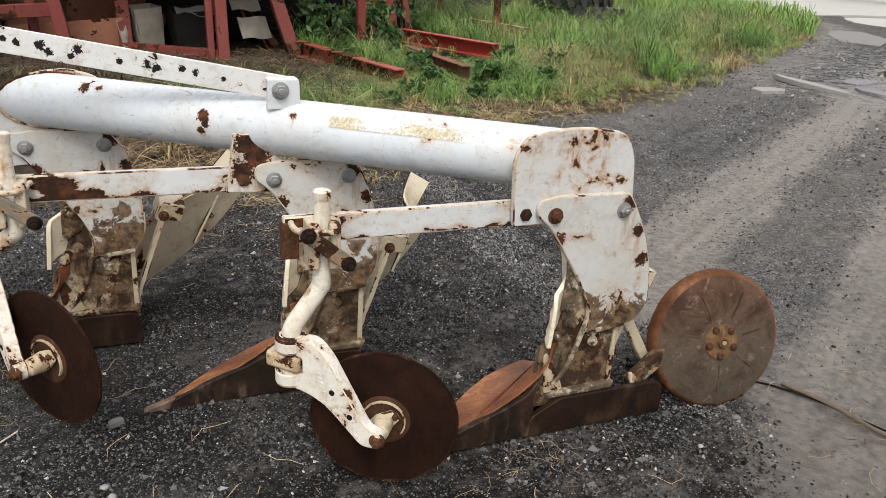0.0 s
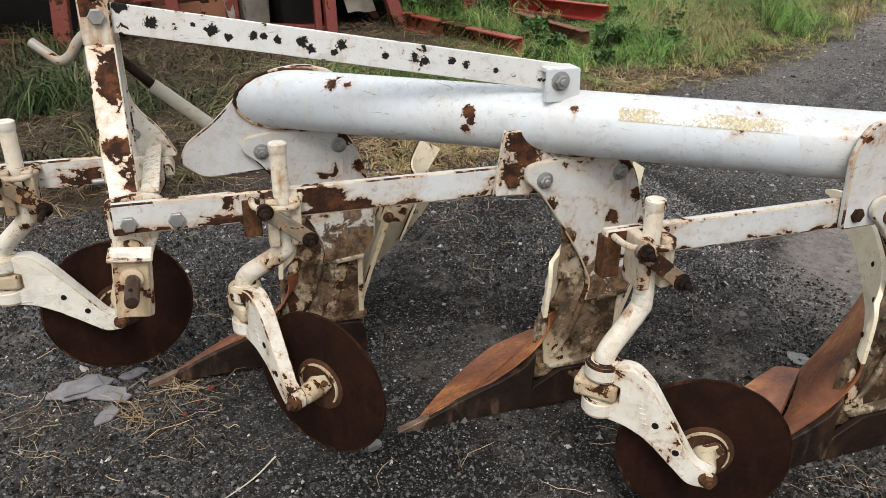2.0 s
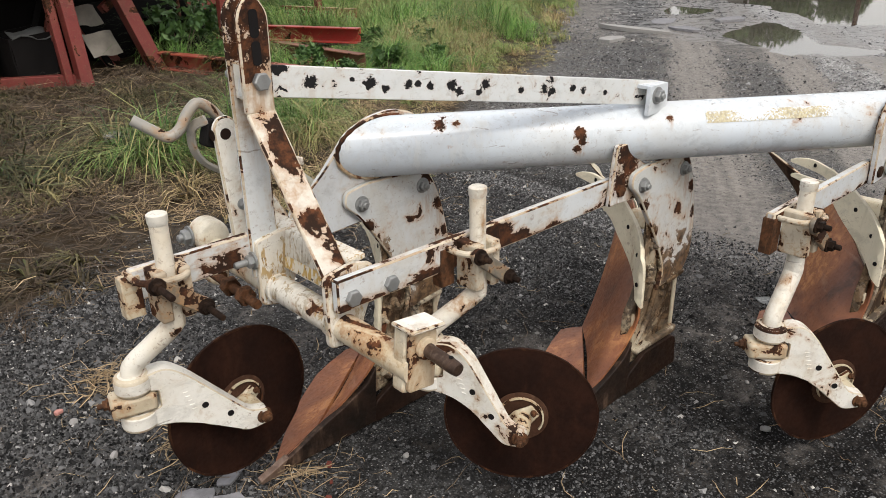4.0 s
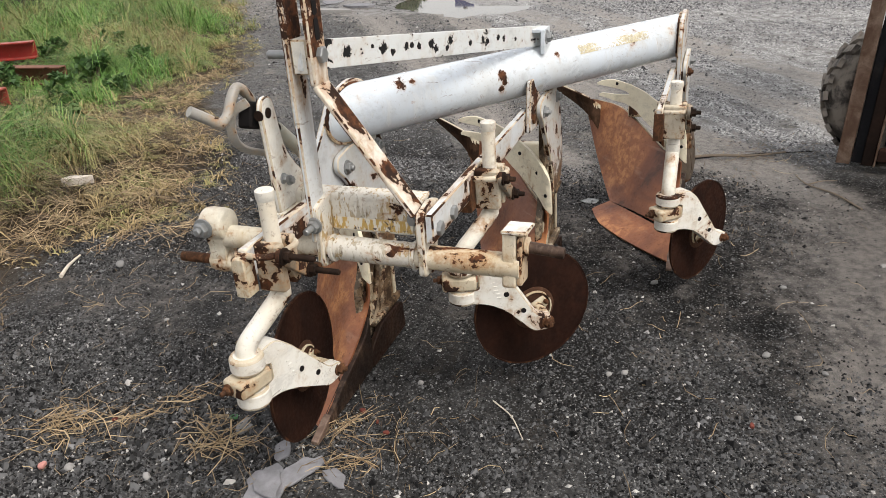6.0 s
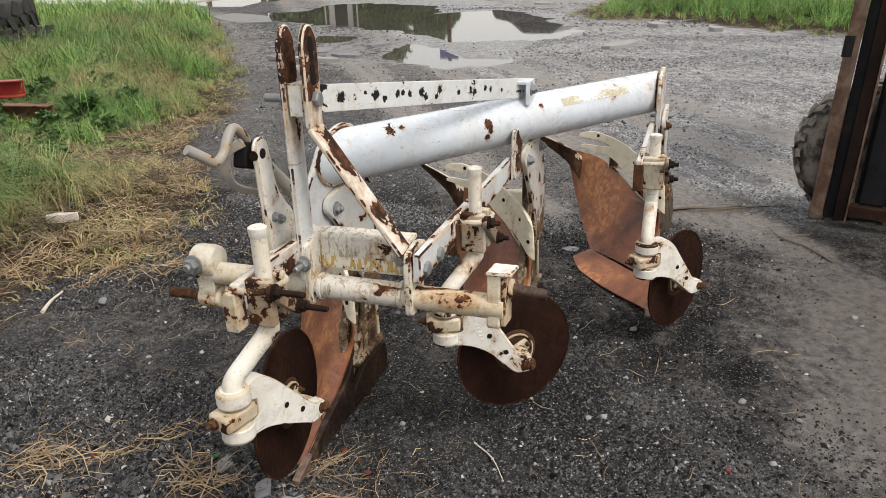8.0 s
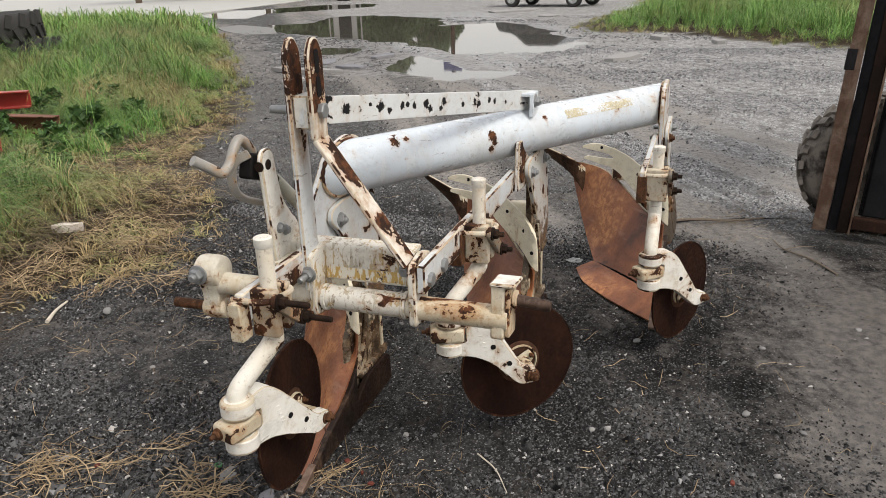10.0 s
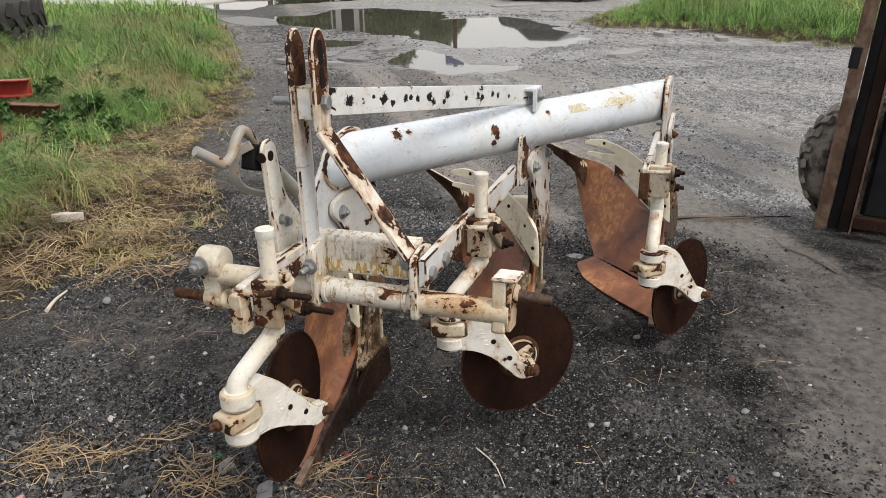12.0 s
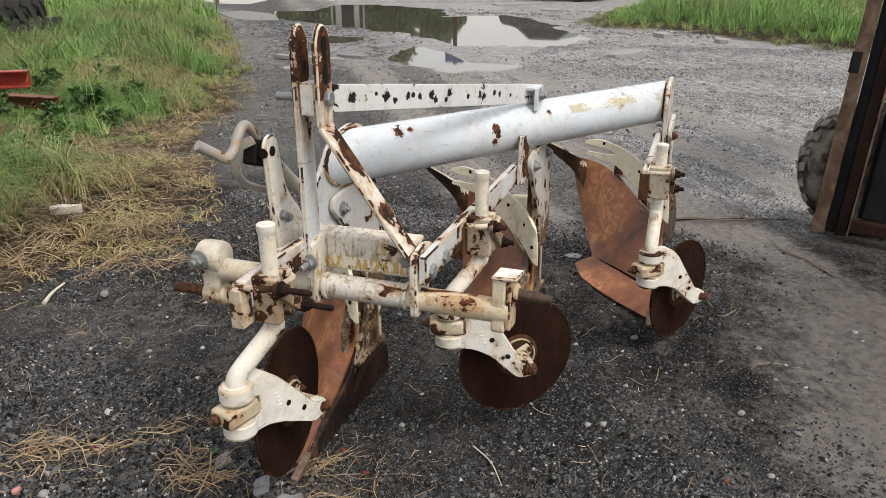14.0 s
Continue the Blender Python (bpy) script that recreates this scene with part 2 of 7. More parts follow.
HUB_PAINT = paint("hub_paint", base=(0.58, 0.52, 0.38), rust=0.45, size=24, grime=0.85, dark=0.5, dirt=(0.24, 0.16, 0.08), gloss=0.5)
SHAFT_PAINT = paint("shaft_paint", base=(0.70, 0.66, 0.55), rust=0.335, size=16, grime=0.85, dark=0.2, dirt=(0.46, 0.32, 0.14), gloss=0.45, stain=0.8, stretch=(1, 0.5, 1))
STEM_PAINT = paint("stem_paint", spots=[((-0.972, 2.562, 0.652), 0.0125), ((-0.952, 2.565, 0.640), 0.008)], base=(0.75, 0.73, 0.66), rust=0.26, size=12, grime=0.5, dark=0.3, dirt=(0.50, 0.38, 0.20), gloss=0.4, stain=0.8, stretch=(1, 1, 0.5))
HITCH_RUST = paint("hitch_rust", base=(0.60, 0.50, 0.36), rust=0.50, size=13, grime=1.0, dark=0.2, dirt=(0.30, 0.17, 0.08), gloss=0.6)
EDGE_PAINT = paint("worn_edge", base=(0.62, 0.57, 0.47), rust=0.41, size=26, grime=0.9, dark=0.4, dirt=(0.30, 0.19, 0.09), gloss=0.6)
EDGE_CAST = paint("worn_cast_edge", base=(0.58, 0.53, 0.42), rust=0.42, size=26, grime=0.9, dark=0.4, dirt=(0.36, 0.26, 0.14), gloss=0.6)
EDGES = {m.name: EDGE_PAINT for m in (PLATE_PAINT, BAR_PAINT, MAST_PAINT, UPRIGHT_PAINT, HEAD_PAINT)}
EDGES.update({m.name: EDGE_CAST for m in (CAST_PAINT, CREAM)})


def board_material():
    """A ploughed-bright face gone to rust: brown film, orange bloom in patches, scour lines along the furrow, fine pits."""
    k = Mat("board_rust", spec=0.45)
    bloom = k.noise(3.6, 6, 0.6, warp=0.4)
    pits = k.noise(75, 5, 0.68)
    fleck = k.noise(24, 6, 0.66, warp=0.4)
    scour = k.noise(16, 4, 0.6, stretch=(0.28, 0.28, 2.0))
    col = k.mix(k.band(bloom, 0.36, 0.62), (0.165, 0.062, 0.033), (0.300, 0.112, 0.048))
    col = k.mix(k.calc("MULTIPLY", k.band(bloom, 0.50, 0.64), k.band(fleck, 0.44, 0.58)), col, (0.50, 0.225, 0.090))
    col = k.mix(k.calc("MULTIPLY", k.band(bloom, 0.40, 0.30), 0.75), col, (0.048, 0.026, 0.020))
    col = k.mix(k.calc("MULTIPLY", k.band(scour, 0.56, 0.72), 0.30), col, (0.40, 0.25, 0.17))
    col = k.mix(k.calc("MULTIPLY", k.band(pits, 0.56, 0.72), 0.55), col, (0.060, 0.028, 0.018))
    k.bump(k.calc("ADD", pits, k.calc("MULTIPLY", scour, 0.4)), 0.3, 0.002)
    return k.end(col, k.band(pits, 0.3, 0.7, 0.36, 0.60), 0.15)


BOARD_RUST = board_material()
POINT_RUST = rust("point_rust", (0.014, 0.010, 0.008), (0.040, 0.023, 0.016), (0.17, 0.11, 0.075), 9.0, (0.45, 0.75), 0.2, 0.2)
TIP_STEEL = rust("tip_steel", (0.13, 0.085, 0.062), (0.26, 0.185, 0.145), (0.36, 0.29, 0.24), 16.0, (0.35, 0.6), 0.4, 0.3)
TAIL_RUST = rust("tail_rust", (0.030, 0.018, 0.012), (0.085, 0.046, 0.027), (0.17, 0.10, 0.06), 8.0)
DISC_RUST = rust("disc_rust", (0.014, 0.0068, 0.005), (0.027, 0.0115, 0.0075), (0.042, 0.018, 0.011), 9.0, (0.6, 0.9), 0.1)
WHEEL_RUST = rust("wheel_rust", (0.042, 0.028, 0.021), (0.095, 0.067, 0.050), (0.180, 0.132, 0.102), 8.0, (0.6, 0.9), 0.1)
DARK_STEEL = rust("dark_steel", (0.013, 0.009, 0.007), (0.030, 0.018, 0.013), (0.066, 0.038, 0.023), 14.0, (0.5, 0.85), 0.2)
LANDSIDE = rust("landside_rust", (0.014, 0.009, 0.007), (0.034, 0.018, 0.012), (0.085, 0.052, 0.034), 8.0, (0.4, 0.75), 0.2, 0.18)
STRAP = paint("strap_grime", base=(0.15, 0.14, 0.12), rust=0.42, size=24, grime=0.9, dark=0.6, dirt=(0.10, 0.07, 0.045), gloss=0.5)
BOLT_STEEL = plain("bolt_steel", (0.30, 0.31, 0.31), 0.5, 0.6, 0.3, 60)
RUSTY_BOLT = rust("rusty_bolt", (0.05, 0.028, 0.018), (0.13, 0.06, 0.03), (0.2, 0.10, 0.05), 40.0)
RED_PAINT = paint("red_paint", stain=0.05, base=(0.155, 0.022, 0.018), rust=0.42, size=6, grime=0.45, dark=0.3, dirt=(0.075, 0.030, 0.022), gloss=0.6)
OXIDE = paint("oxide_paint", stain=0.1, base=(0.165, 0.058, 0.038), rust=0.30, size=4, grime=0.6, dark=0.2, dirt=(0.075, 0.038, 0.027), gloss=0.7)
RUBBER = plain("rubber", (0.035, 0.034, 0.033), 0.8, 0, 0.3, 14, 0.3)
# Dark steel, taken near-black so that it carries the scrap heap's deep shade.
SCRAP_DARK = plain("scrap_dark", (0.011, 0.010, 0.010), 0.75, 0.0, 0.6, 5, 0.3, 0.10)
SCRAP_PALE = plain("scrap_pale", (0.24, 0.22, 0.19), 0.7, 0, 0.45, 9)


# ---------------------------------------------------------------- ground material
def ground_material():
    k = Mat("yard_ground", spec=0.05)
    mud, verge, wet, pale = k.attr("mud"), k.attr("verge"), k.attr("wet"), k.attr("pale")

    def chips(scale):
        n = k.t.nodes.new("ShaderNodeTexVoronoi")
        k.t.links.new(k.co, n.inputs["Vector"])
        n.inputs["Scale"].default_value = scale
        s = k.t.nodes.new("ShaderNodeSeparateColor")
        k.t.links.new(n.outputs["Color"], s.inputs[0])
        return n.outputs["Distance"], s.outputs[0], s.outputs[1]

    mp = k.t.nodes.new("ShaderNodeMapping")
    k.t.links.new(k.co, mp.inputs["Vector"])
    mp.inputs["Rotation"].default_value = (0, 0, radians(-33))
    rut = k.noise(1.0, 6, 0.62, co=mp.outputs["Vector"], stretch=(0.7, 9.0, 1.0))
    d1, t1, u1 = chips(118)
    d2, t2, u2 = chips(46)
    grit = k.noise(300, 4, 0.7)
    broad, mid, small = k.noise(0.9, 6, 0.6), k.noise(5.5, 6, 0.62), k.noise(24, 5, 0.65)
    stone = k.mix(k.calc("POWER", t1, 1.35), (0.010, 0.010, 0.011), (0.185, 0.188, 0.192))
    stone = k.mix(k.band(u1, 0.90, 0.93), stone, (0.40, 0.40, 0.395))
    stone = k.mix(k.calc("MULTIPLY", pale, 0.75), stone, k.mix(t1, (0.08, 0.08, 0.08), (0.60, 0.595, 0.58)))
    # Ground between chips, near-black: the shade in the gaps is in its colour.
    bed_shade = k.mix(grit, (0.003, 0.003, 0.003), (0.016, 0.015, 0.0145))
    bed_shade = k.mix(k.calc("MULTIPLY", pale, 0.8), bed_shade, (0.25, 0.248, 0.243))
    col = k.mix(k.band(d1, 0.22, 0.48), stone, bed_shade)
    big = k.mix(t2, (0.025, 0.025, 0.026), (0.15, 0.15, 0.15))
    big_on = k.calc("MULTIPLY", k.band(u2, 0.84, 0.87), k.band(d2, 0.30, 0.22))
    col = k.mix(big_on, col, big)
    col = k.mix(k.calc("MULTIPLY", k.band(mid, 0.53, 0.70), 0.7), col, k.mix(grit, (0.020, 0.018, 0.016), (0.080, 0.070, 0.060)))
    clay = k.mix(k.band(k.calc("ADD", k.calc("MULTIPLY", grit, 0.35), k.calc("ADD", k.calc("MULTIPLY", small, 0.4), k.calc("MULTIPLY", rut, 0.30))), 0.38, 0.64), (0.046, 0.041, 0.035), (0.275, 0.247, 0.215))
    clay = k.mix(k.calc("MULTIPLY", k.band(d2, 0.26, 0.18), k.band(u2, 0.80, 0.84)), clay, k.mix(t2, (0.05, 0.048, 0.045), (0.42, 0.40, 0.37)))
    moist = k.attr("moist")
    clay = k.mix(k.calc("MULTIPLY", moist, 0.85), clay, k.mix(k.band(k.calc("ADD", k.calc("MULTIPLY", grit, 0.5), k.calc("MULTIPLY", small, 0.5)), 0.36, 0.62), (0.045, 0.041, 0.038), (0.168, 0.153, 0.140)))
    spread = k.calc("ADD", k.calc("ADD", k.calc("MULTIPLY", mid, 0.5), k.calc("MULTIPLY", broad, 0.25)), k.calc("MULTIPLY", k.calc("ADD", k.calc("MULTIPLY", small, 0.75), k.calc("MULTIPLY", rut, 0.25)), 0.35))
    lay = k.calc("MULTIPLY", k.band(k.calc("ADD", spread, k.calc("MULTIPLY", mud, 0.40)), 0.60, 0.90), k.calc("SUBTRACT", 1.0, k.calc("MULTIPLY", big_on, 0.8)))
    col = k.mix(k.calc("MULTIPLY", lay, 0.90), col, clay)
    spread_chips = k.calc("MULTIPLY", k.calc("SUBTRACT", 1.0, k.calc("MULTIPLY", lay, 0.9)), k.calc("MULTIPLY", k.calc("MULTIPLY", pale, k.band(k.calc("ADD", k.calc("MULTIPLY", mid, 0.5), k.calc("MULTIPLY", rut, 0.5)), 0.58, 0.44)), 0.85))
    col = k.mix(spread_chips, col, k.mix(k.calc("POWER", t1, 1.5), (0.08, 0.08, 0.081), (0.78, 0.78, 0.77)))
    d3, t3, u3 = chips(21)
    flake = k.calc("MULTIPLY", k.calc("MULTIPLY", k.band(u3, 0.70, 0.74), k.band(d3, 0.26, 0.20)), k.calc("MULTIPLY", pale, k.calc("SUBTRACT", 1.0, k.calc("MULTIPLY", lay, 0.85))))
    col = k.mix(flake, col, k.mix(t3, (0.12, 0.12, 0.12), (0.62, 0.615, 0.60)))
    soil = k.mix(k.noise(18, 5), (0.016, 0.012, 0.008), (0.070, 0.050, 0.029))
    col = k.mix(verge, col, soil)
    damp = k.calc("MULTIPLY", wet, k.band(mid, 0.34, 0.58))
    col = k.mix(k.calc("MULTIPLY", damp, 0.25), col, (0.03, 0.027, 0.024))
    bare = k.calc("SUBTRACT", 1.0, k.calc("MULTIPLY", lay, 0.75))
    h = k.calc("ADD", k.calc("MULTIPLY", k.calc("ADD", k.band(d1, 0.0, 0.5, 0.8, 0.0), k.calc("MULTIPLY", big_on, 1.4)), bare), k.calc("ADD", k.calc("MULTIPLY", grit, 0.3), k.calc("MULTIPLY", small, 0.9)))
    k.bump(h, k.band(wet, 0.1, 0.8, 1.0, 0.25), 0.010)
    k.put(k.b.inputs["Specular IOR Level"], k.calc("ADD", k.band(damp, 0.1, 0.9, 0.05, 0.42), k.calc("MULTIPLY", lay, 0.45)))
    return k.end(col, k.calc("SUBTRACT", k.band(damp, 0.0, 1.0, 0.75, 0.34), k.calc("MULTIPLY", k.calc("MULTIPLY", lay, k.calc("SUBTRACT", 1.0, damp)), 0.25)))


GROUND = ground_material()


def water_material():
    k = Mat("puddle_water", 0.02)
    k.b.inputs["IOR"].default_value = 1.45
    k.bump(k.noise(2.2, 3), 0.015, 0.01)
    k.b.inputs["Specular IOR Level"].default_value = 0.9
    return k.end(k.mix(k.noise(1.5, 3), (0.075, 0.068, 0.055), (0.11, 0.10, 0.085)), 0.03)


WATER = water_material()


# ---------------------------------------------------------------- fields in the plan
def value_noise(x, y, seed=0):
    """Smooth noise in 0..1 over arrays."""
    xi, yi = np.floor(x).astype(np.int64), np.floor(y).astype(np.int64)
    fx, fy = x - xi, y - yi
    fx, fy = fx * fx * (3 - 2 * fx), fy * fy * (3 - 2 * fy)

    def h(a, b):
        v = (a * 374761393 + b * 668265263 + seed * 974634541) & 0xFFFFFFFF
        v = ((v ^ (v >> 13)) * 1274126177) & 0xFFFFFFFF
        return ((v ^ (v >> 16)) & 0xFFFF) / 65535.0

    return (h(xi, yi) * (1 - fx) + h(xi + 1, yi) * fx) * (1 - fy) + (h(xi, yi + 1) * (1 - fx) + h(xi + 1, yi + 1) * fx) * fy


def fbm(x, y, scale, octaves=4, seed=0):
    total, amp, norm = 0.0, 1.0, 0.0
    for i in range(octaves):
        total = total + amp * value_noise(x * scale, y * scale, seed + i)
        norm += amp
        amp, scale = amp * 0.5, scale * 2.03
    return total / norm


def inside(x, y, poly):
    """Signed distance to a closed outline in the plan, positive inside."""
    best = np.full(np.shape(x), 1e9)
    odd = np.zeros(np.shape(x), bool)
    for (ax, ay), (bx, by) in zip(poly, poly[1:] + poly[:1]):
        ex, ey = bx - ax, by - ay
        t = np.clip(((x - ax) * ex + (y - ay) * ey) / (ex * ex + ey * ey), 0, 1)
        best = np.minimum(best, np.hypot(x - ax - t * ex, y - ay - t * ey))
        with np.errstate(divide="ignore", invalid="ignore"):
            odd ^= ((ay > y) != (by > y)) & (x < ex * (y - ay) / (ey if ey else 1e-9) + ax)
    return np.where(odd, best, -best)


def smooth(v, lo, hi):
    t = np.clip((v - lo) / (hi - lo), 0, 1)
    return t * t * (3 - 2 * t)


VERGE = [(-12, 5.2), (-6, 4.7), (-3, 4.35), (-1.5, 4.2), (-0.9, 4.15), (-0.45, 4.45), (-0.1, 4.85), (0.25, 4.75), (0.6, 4.4), (1.0, 4.3), (1.5, 4.6), (2.3, 5.15), (3.1, 5.85), (4.7, 6.4), (7.4, 8.05),
         (9.0, 9.3), (14.0, 12.9), (19.7, 17.7), (22, 21), (16, 60), (-60, 60), (-40, 8)]
FAR_VERGE = [(17.7, 5.0), (16.1, 4.1), (15.7, 2.4), (13.8, 0.7), (12.2, -0.6), (9, -5), (14, -30), (60, -30), (60, 4.0), (26, 4.2)]
BIG_POOL = [(19.8, 15.1), (20.5, 14.1), (23.8, 14.7), (24.2, 13.5), (23.3, 11.8), (22.2, 10.2), (18.9, 8.9), (19.5, 8.1), (20.1, 7.5), (18.8, 6.5), (17.3, 5.4), (14.1, 4.2), (12.0, 3.8),
            (11.8, 4.6), (11.8, 6.1), (13.0, 7.4), (14.0, 8.2), (14.4, 9.5), (15.3, 10.9), (16.4, 12.2), (16.9, 13.4)]
WHITE_POOL = [(9.4, 6.6), (11.2, 6.9), (11.1, 6.5), (10.4, 5.9), (9.8, 5.5), (9.3, 5.0), (9.3, 4.3), (8.8, 4.3), (8.3, 4.7), (8.2, 5.1), (8.4, 5.5), (8.7, 6.0)]
FAR_POOL = [(29.9, 25.9), (29.7, 21.4), (33.4, 20.6), (34.0, 17.6), (30.6, 16.1), (28.0, 17.8), (26.4, 19.3), (23.2, 18.1), (23.4, 19.8)]
SMALL_POOL = [(12.7, 9.5), (12.6, 8.6), (11.7, 8.4), (11.2, 8.9)]
WET_PART = [(8.4, 8.0), (8.2, 4.6), (11.5, 3.2), (18, 5.0), (26, 10), (24, 16), (14, 12)]


def pool_depth(x, y):
    w = (fbm(x, y, 1.9, 5, 5) - 0.5) * 0.9
    d = np.maximum(inside(x, y, BIG_POOL) + w, np.maximum(inside(x, y, WHITE_POOL) + w * 0.8, inside(x, y, SMALL_POOL) + w * 0.5))
    return smooth(np.maximum(d, inside(x, y, FAR_POOL) + w), -0.30, 0.40)


def rut_line(x, y):
    """How far a place lies across the ruts."""
    return (x - 2.97) * 0.548 - (y - 3.19) * 0.836 - 0.018 * (x - 3)


def track_mask(x, y):
    """Pale wheel tracks that run out from the plough's rear to the road."""
    # four ruts side by side, along the direction (0.836, 0.548)
    s = rut_line(x, y) + (fbm(x, y, 0.9, 3, 31) - 0.5) * 0.22
    m = 0.0
    for mid, half in ((-0.05, 0.24), (1.02, 0.22), (1.97, 0.20), (2.73, 0.18)):
        m = m + np.exp(-((s - mid) / half) ** 4)
    return np.clip(m, 0, 1) * smooth(x, 1.2, 2.4) * (1 - 0.7 * smooth(x, 7.0, 12.0))


def ground_height(x, y):
    fine = (1 - smooth(x, 4.0, 4.6)) * (1 - smooth(y, 5.6, 6.2))
    z = (fbm(x, y, 0.9, 2, 1) - 0.5) * 0.020 + fine * ((fbm(x, y, 2.6, 3, 3) - 0.5) * 0.014 + (fbm(x, y, 9.0, 2, 2) - 0.5) * 0.010)
    z = z + 0.05 * smooth(inside(x, y, VERGE), 0.0, 0.8) + 0.06 * smooth(inside(x, y, FAR_VERGE), 0.0, 0.8)
    z = z - 0.012 * track_mask(x, y)
    far = smooth(np.hypot(x - 6, y - 5), 26, 60)
    return (z - 0.055 * pool_depth(x, y)) * (1 - far)


def lines(stops):
    out = []
    for (a, b, step) in stops:
        n = max(1, int(round((b - a) / step)))
        out += [a + (b - a) * i / n for i in range(n)]
    return np.array(out + [stops[-1][1]])


def mesh_of(name, verts, faces, mat, smooth_faces=False):
    me = bpy.data.meshes.new(name)
    me.from_pydata(verts, [], faces)
    if smooth_faces:
        me.polygons.foreach_set("use_smooth", [True] * len(me.polygons))
    me.materials.append(mat)
    me.update()
    return me


def build_ground():
    xs = lines([(-900, -100, 200), (-100, -20, 10), (-20, -4, 1), (-4, 4.5, 0.045), (4.5, 12.5, 0.09), (12.5, 24, 0.15), (24, 36, 0.4), (36, 40, 1), (40, 100, 10), (100, 900, 200)])
    ys = lines([(-900, -100, 200), (-100, -20, 10), (-20, -1, 1), (-1, 6, 0.045), (6, 15, 0.12), (15, 27, 0.4), (27, 30, 1), (30, 100, 10), (100, 900, 200)])
    X, Y = np.meshgrid(xs, ys)
    Z = ground_height(X, Y)
    nx, ny = len(xs), len(ys)
    i = np.arange(nx * ny).reshape(ny, nx)
    faces = np.stack([i[:-1, :-1], i[:-1, 1:], i[1:, 1:], i[1:, :-1]], -1).reshape(-1, 4)
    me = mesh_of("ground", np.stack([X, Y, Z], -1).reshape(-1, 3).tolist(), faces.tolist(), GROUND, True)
    ragged = (fbm(X, Y, 3.0, 3, 8) - 0.5) * 0.8
    verge = np.maximum(smooth(inside(X, Y, VERGE) + ragged, -0.15, 0.3), smooth(inside(X, Y, FAR_VERGE) + ragged, -0.2, 0.3))
    across = rut_line(X, Y) + ragged * 0.4
    patchy = fbm(X, Y, 1.7, 4, 91) - 0.5
    mud = track_mask(X, Y) * (0.92 + 0.6 * patchy) - 0.10
    mud = mud + 0.38 * smooth(1.95 - Y + 0.10 * X + 0.9 * ragged, 0.0, 1.2) * smooth(X + 1.2 * ragged, -0.7, 0.6) * (1 - smooth(across, 1.0, 1.3)) + 0.3 * smooth(1.35 - Y, 0, 0.5) * (1 - smooth(X, 1.0, 1.8))
    mud = mud + 0.42 * smooth(X + 1.6 * ragged + 1.5 * patchy, 1.2, 2.8) * smooth(across, -0.8, -0.3) * (1 - 0.45 * smooth(across, 1.1, 1.4)) + 0.40 * smooth(inside(X, Y, VERGE) + 1.4 + ragged, 0, 1.0) * smooth(X, 1.0, 2.5) + 0.25 * smooth(X, 6, 9) * smooth(Y, 2.2, 3.6)
    mud = np.clip(mud + 0.40 * smooth(inside(X, Y, VERGE) + 1.9, 0, 0.9) * smooth(1.2 - X, 0, 1), 0, 1)
    mud = np.clip(mud + (0.26 + 0.5 * patchy) * smooth(X + 1.5 * ragged, -0.4, 0.7) * smooth(3.9 - Y + ragged, 0, 0.8) * (1 - smooth(X, 2.0, 3.0)), 0, 1)
    mud = np.clip(mud + (0.30 + 0.5 * patchy) * smooth(1.75 - Y + ragged, 0, 0.5) * (1 - smooth(X + ragged, -0.1, 0.6)), 0, 1)
    wet = np.clip(smooth(inside(X, Y, WET_PART) + ragged, -0.8, 0.8), 0, 1)
    pale = smooth(across, 1.1, 1.4) * smooth(X, 1.8, 3.0)
    mud = mud * (1 - 0.2 * pale)
    # The 0.22 rise behind the plough puts wet gravel's sheen into the colour.
    pale = np.clip(0.8 * pale + 0.22 * smooth(X + ragged, 1.6, 3.2) * (1 - wet) + 0.13 * smooth(0.2 - X + 2.2 * ragged, -0.6, 1.6) * (0.5 + fbm(X, Y, 4.0, 3, 77)), 0, 1)
    for nm, f in (("verge", verge), ("mud", mud), ("wet", wet), ("pale", pale), ("moist", np.maximum(1 - smooth(X + 1.3 * ragged, 1.4, 2.9), 0.55 * wet))):
        me.attributes.new(nm, "FLOAT", "POINT").data.foreach_set("value", f.astype(np.float32).ravel())
    tagged(new("ground", me), "dark wet gravel and mud yard with pale wheel tracks", "ground", kind="structure")
    w = mesh_of("puddle", [(7, 3, -0.021), (35, 3, -0.021), (35, 27, -0.021), (7, 27, -0.021)], [(0, 1, 2, 3)], WATER)
    tagged(new("water", w), "shallow muddy puddles lying in the yard", "puddle", kind="structure")


build_ground()


# ---------------------------------------------------------------- mesh helpers
def part(name, bm, mat, parent=None, label="", bevel=0.0, soft=True):
    """Links a bmesh as one mesh object under a thing or a part."""
    bmesh.ops.recalc_face_normals(bm, faces=bm.faces)
    me = bpy.data.meshes.new(name)
    bm.to_mesh(me)
    bm.free()
    if soft:
        me.polygons.foreach_set("use_smooth", [True] * len(me.polygons))
        me.set_sharp_from_angle(angle=radians(32))
    me.materials.append(mat)
    ob = new(name, me)
    if parent is not None:
        ob.parent = parent
        if parent.type == "EMPTY":
            ob.matrix_parent_inverse = Matrix.Translation(-parent.location)
    if bevel:
        b = ob.modifiers.new("edge", "BEVEL")
        b.width, b.segments, b.limit_method, b.angle_limit = bevel, 2, "ANGLE", radians(40)
        b.harden_normals = False
        if mat.name in EDGES:
            me.materials.append(EDGES[mat.name])
            b.material = 1
            b.width = max(bevel, 0.0045)
    return tagged(ob, label)


def thing(name, at, label, category, group="", kind=""):
    ob = new(name)
    ob.empty_display_size = 0.1
    ob.location = at
    return tagged(ob, label, category, group, kind)


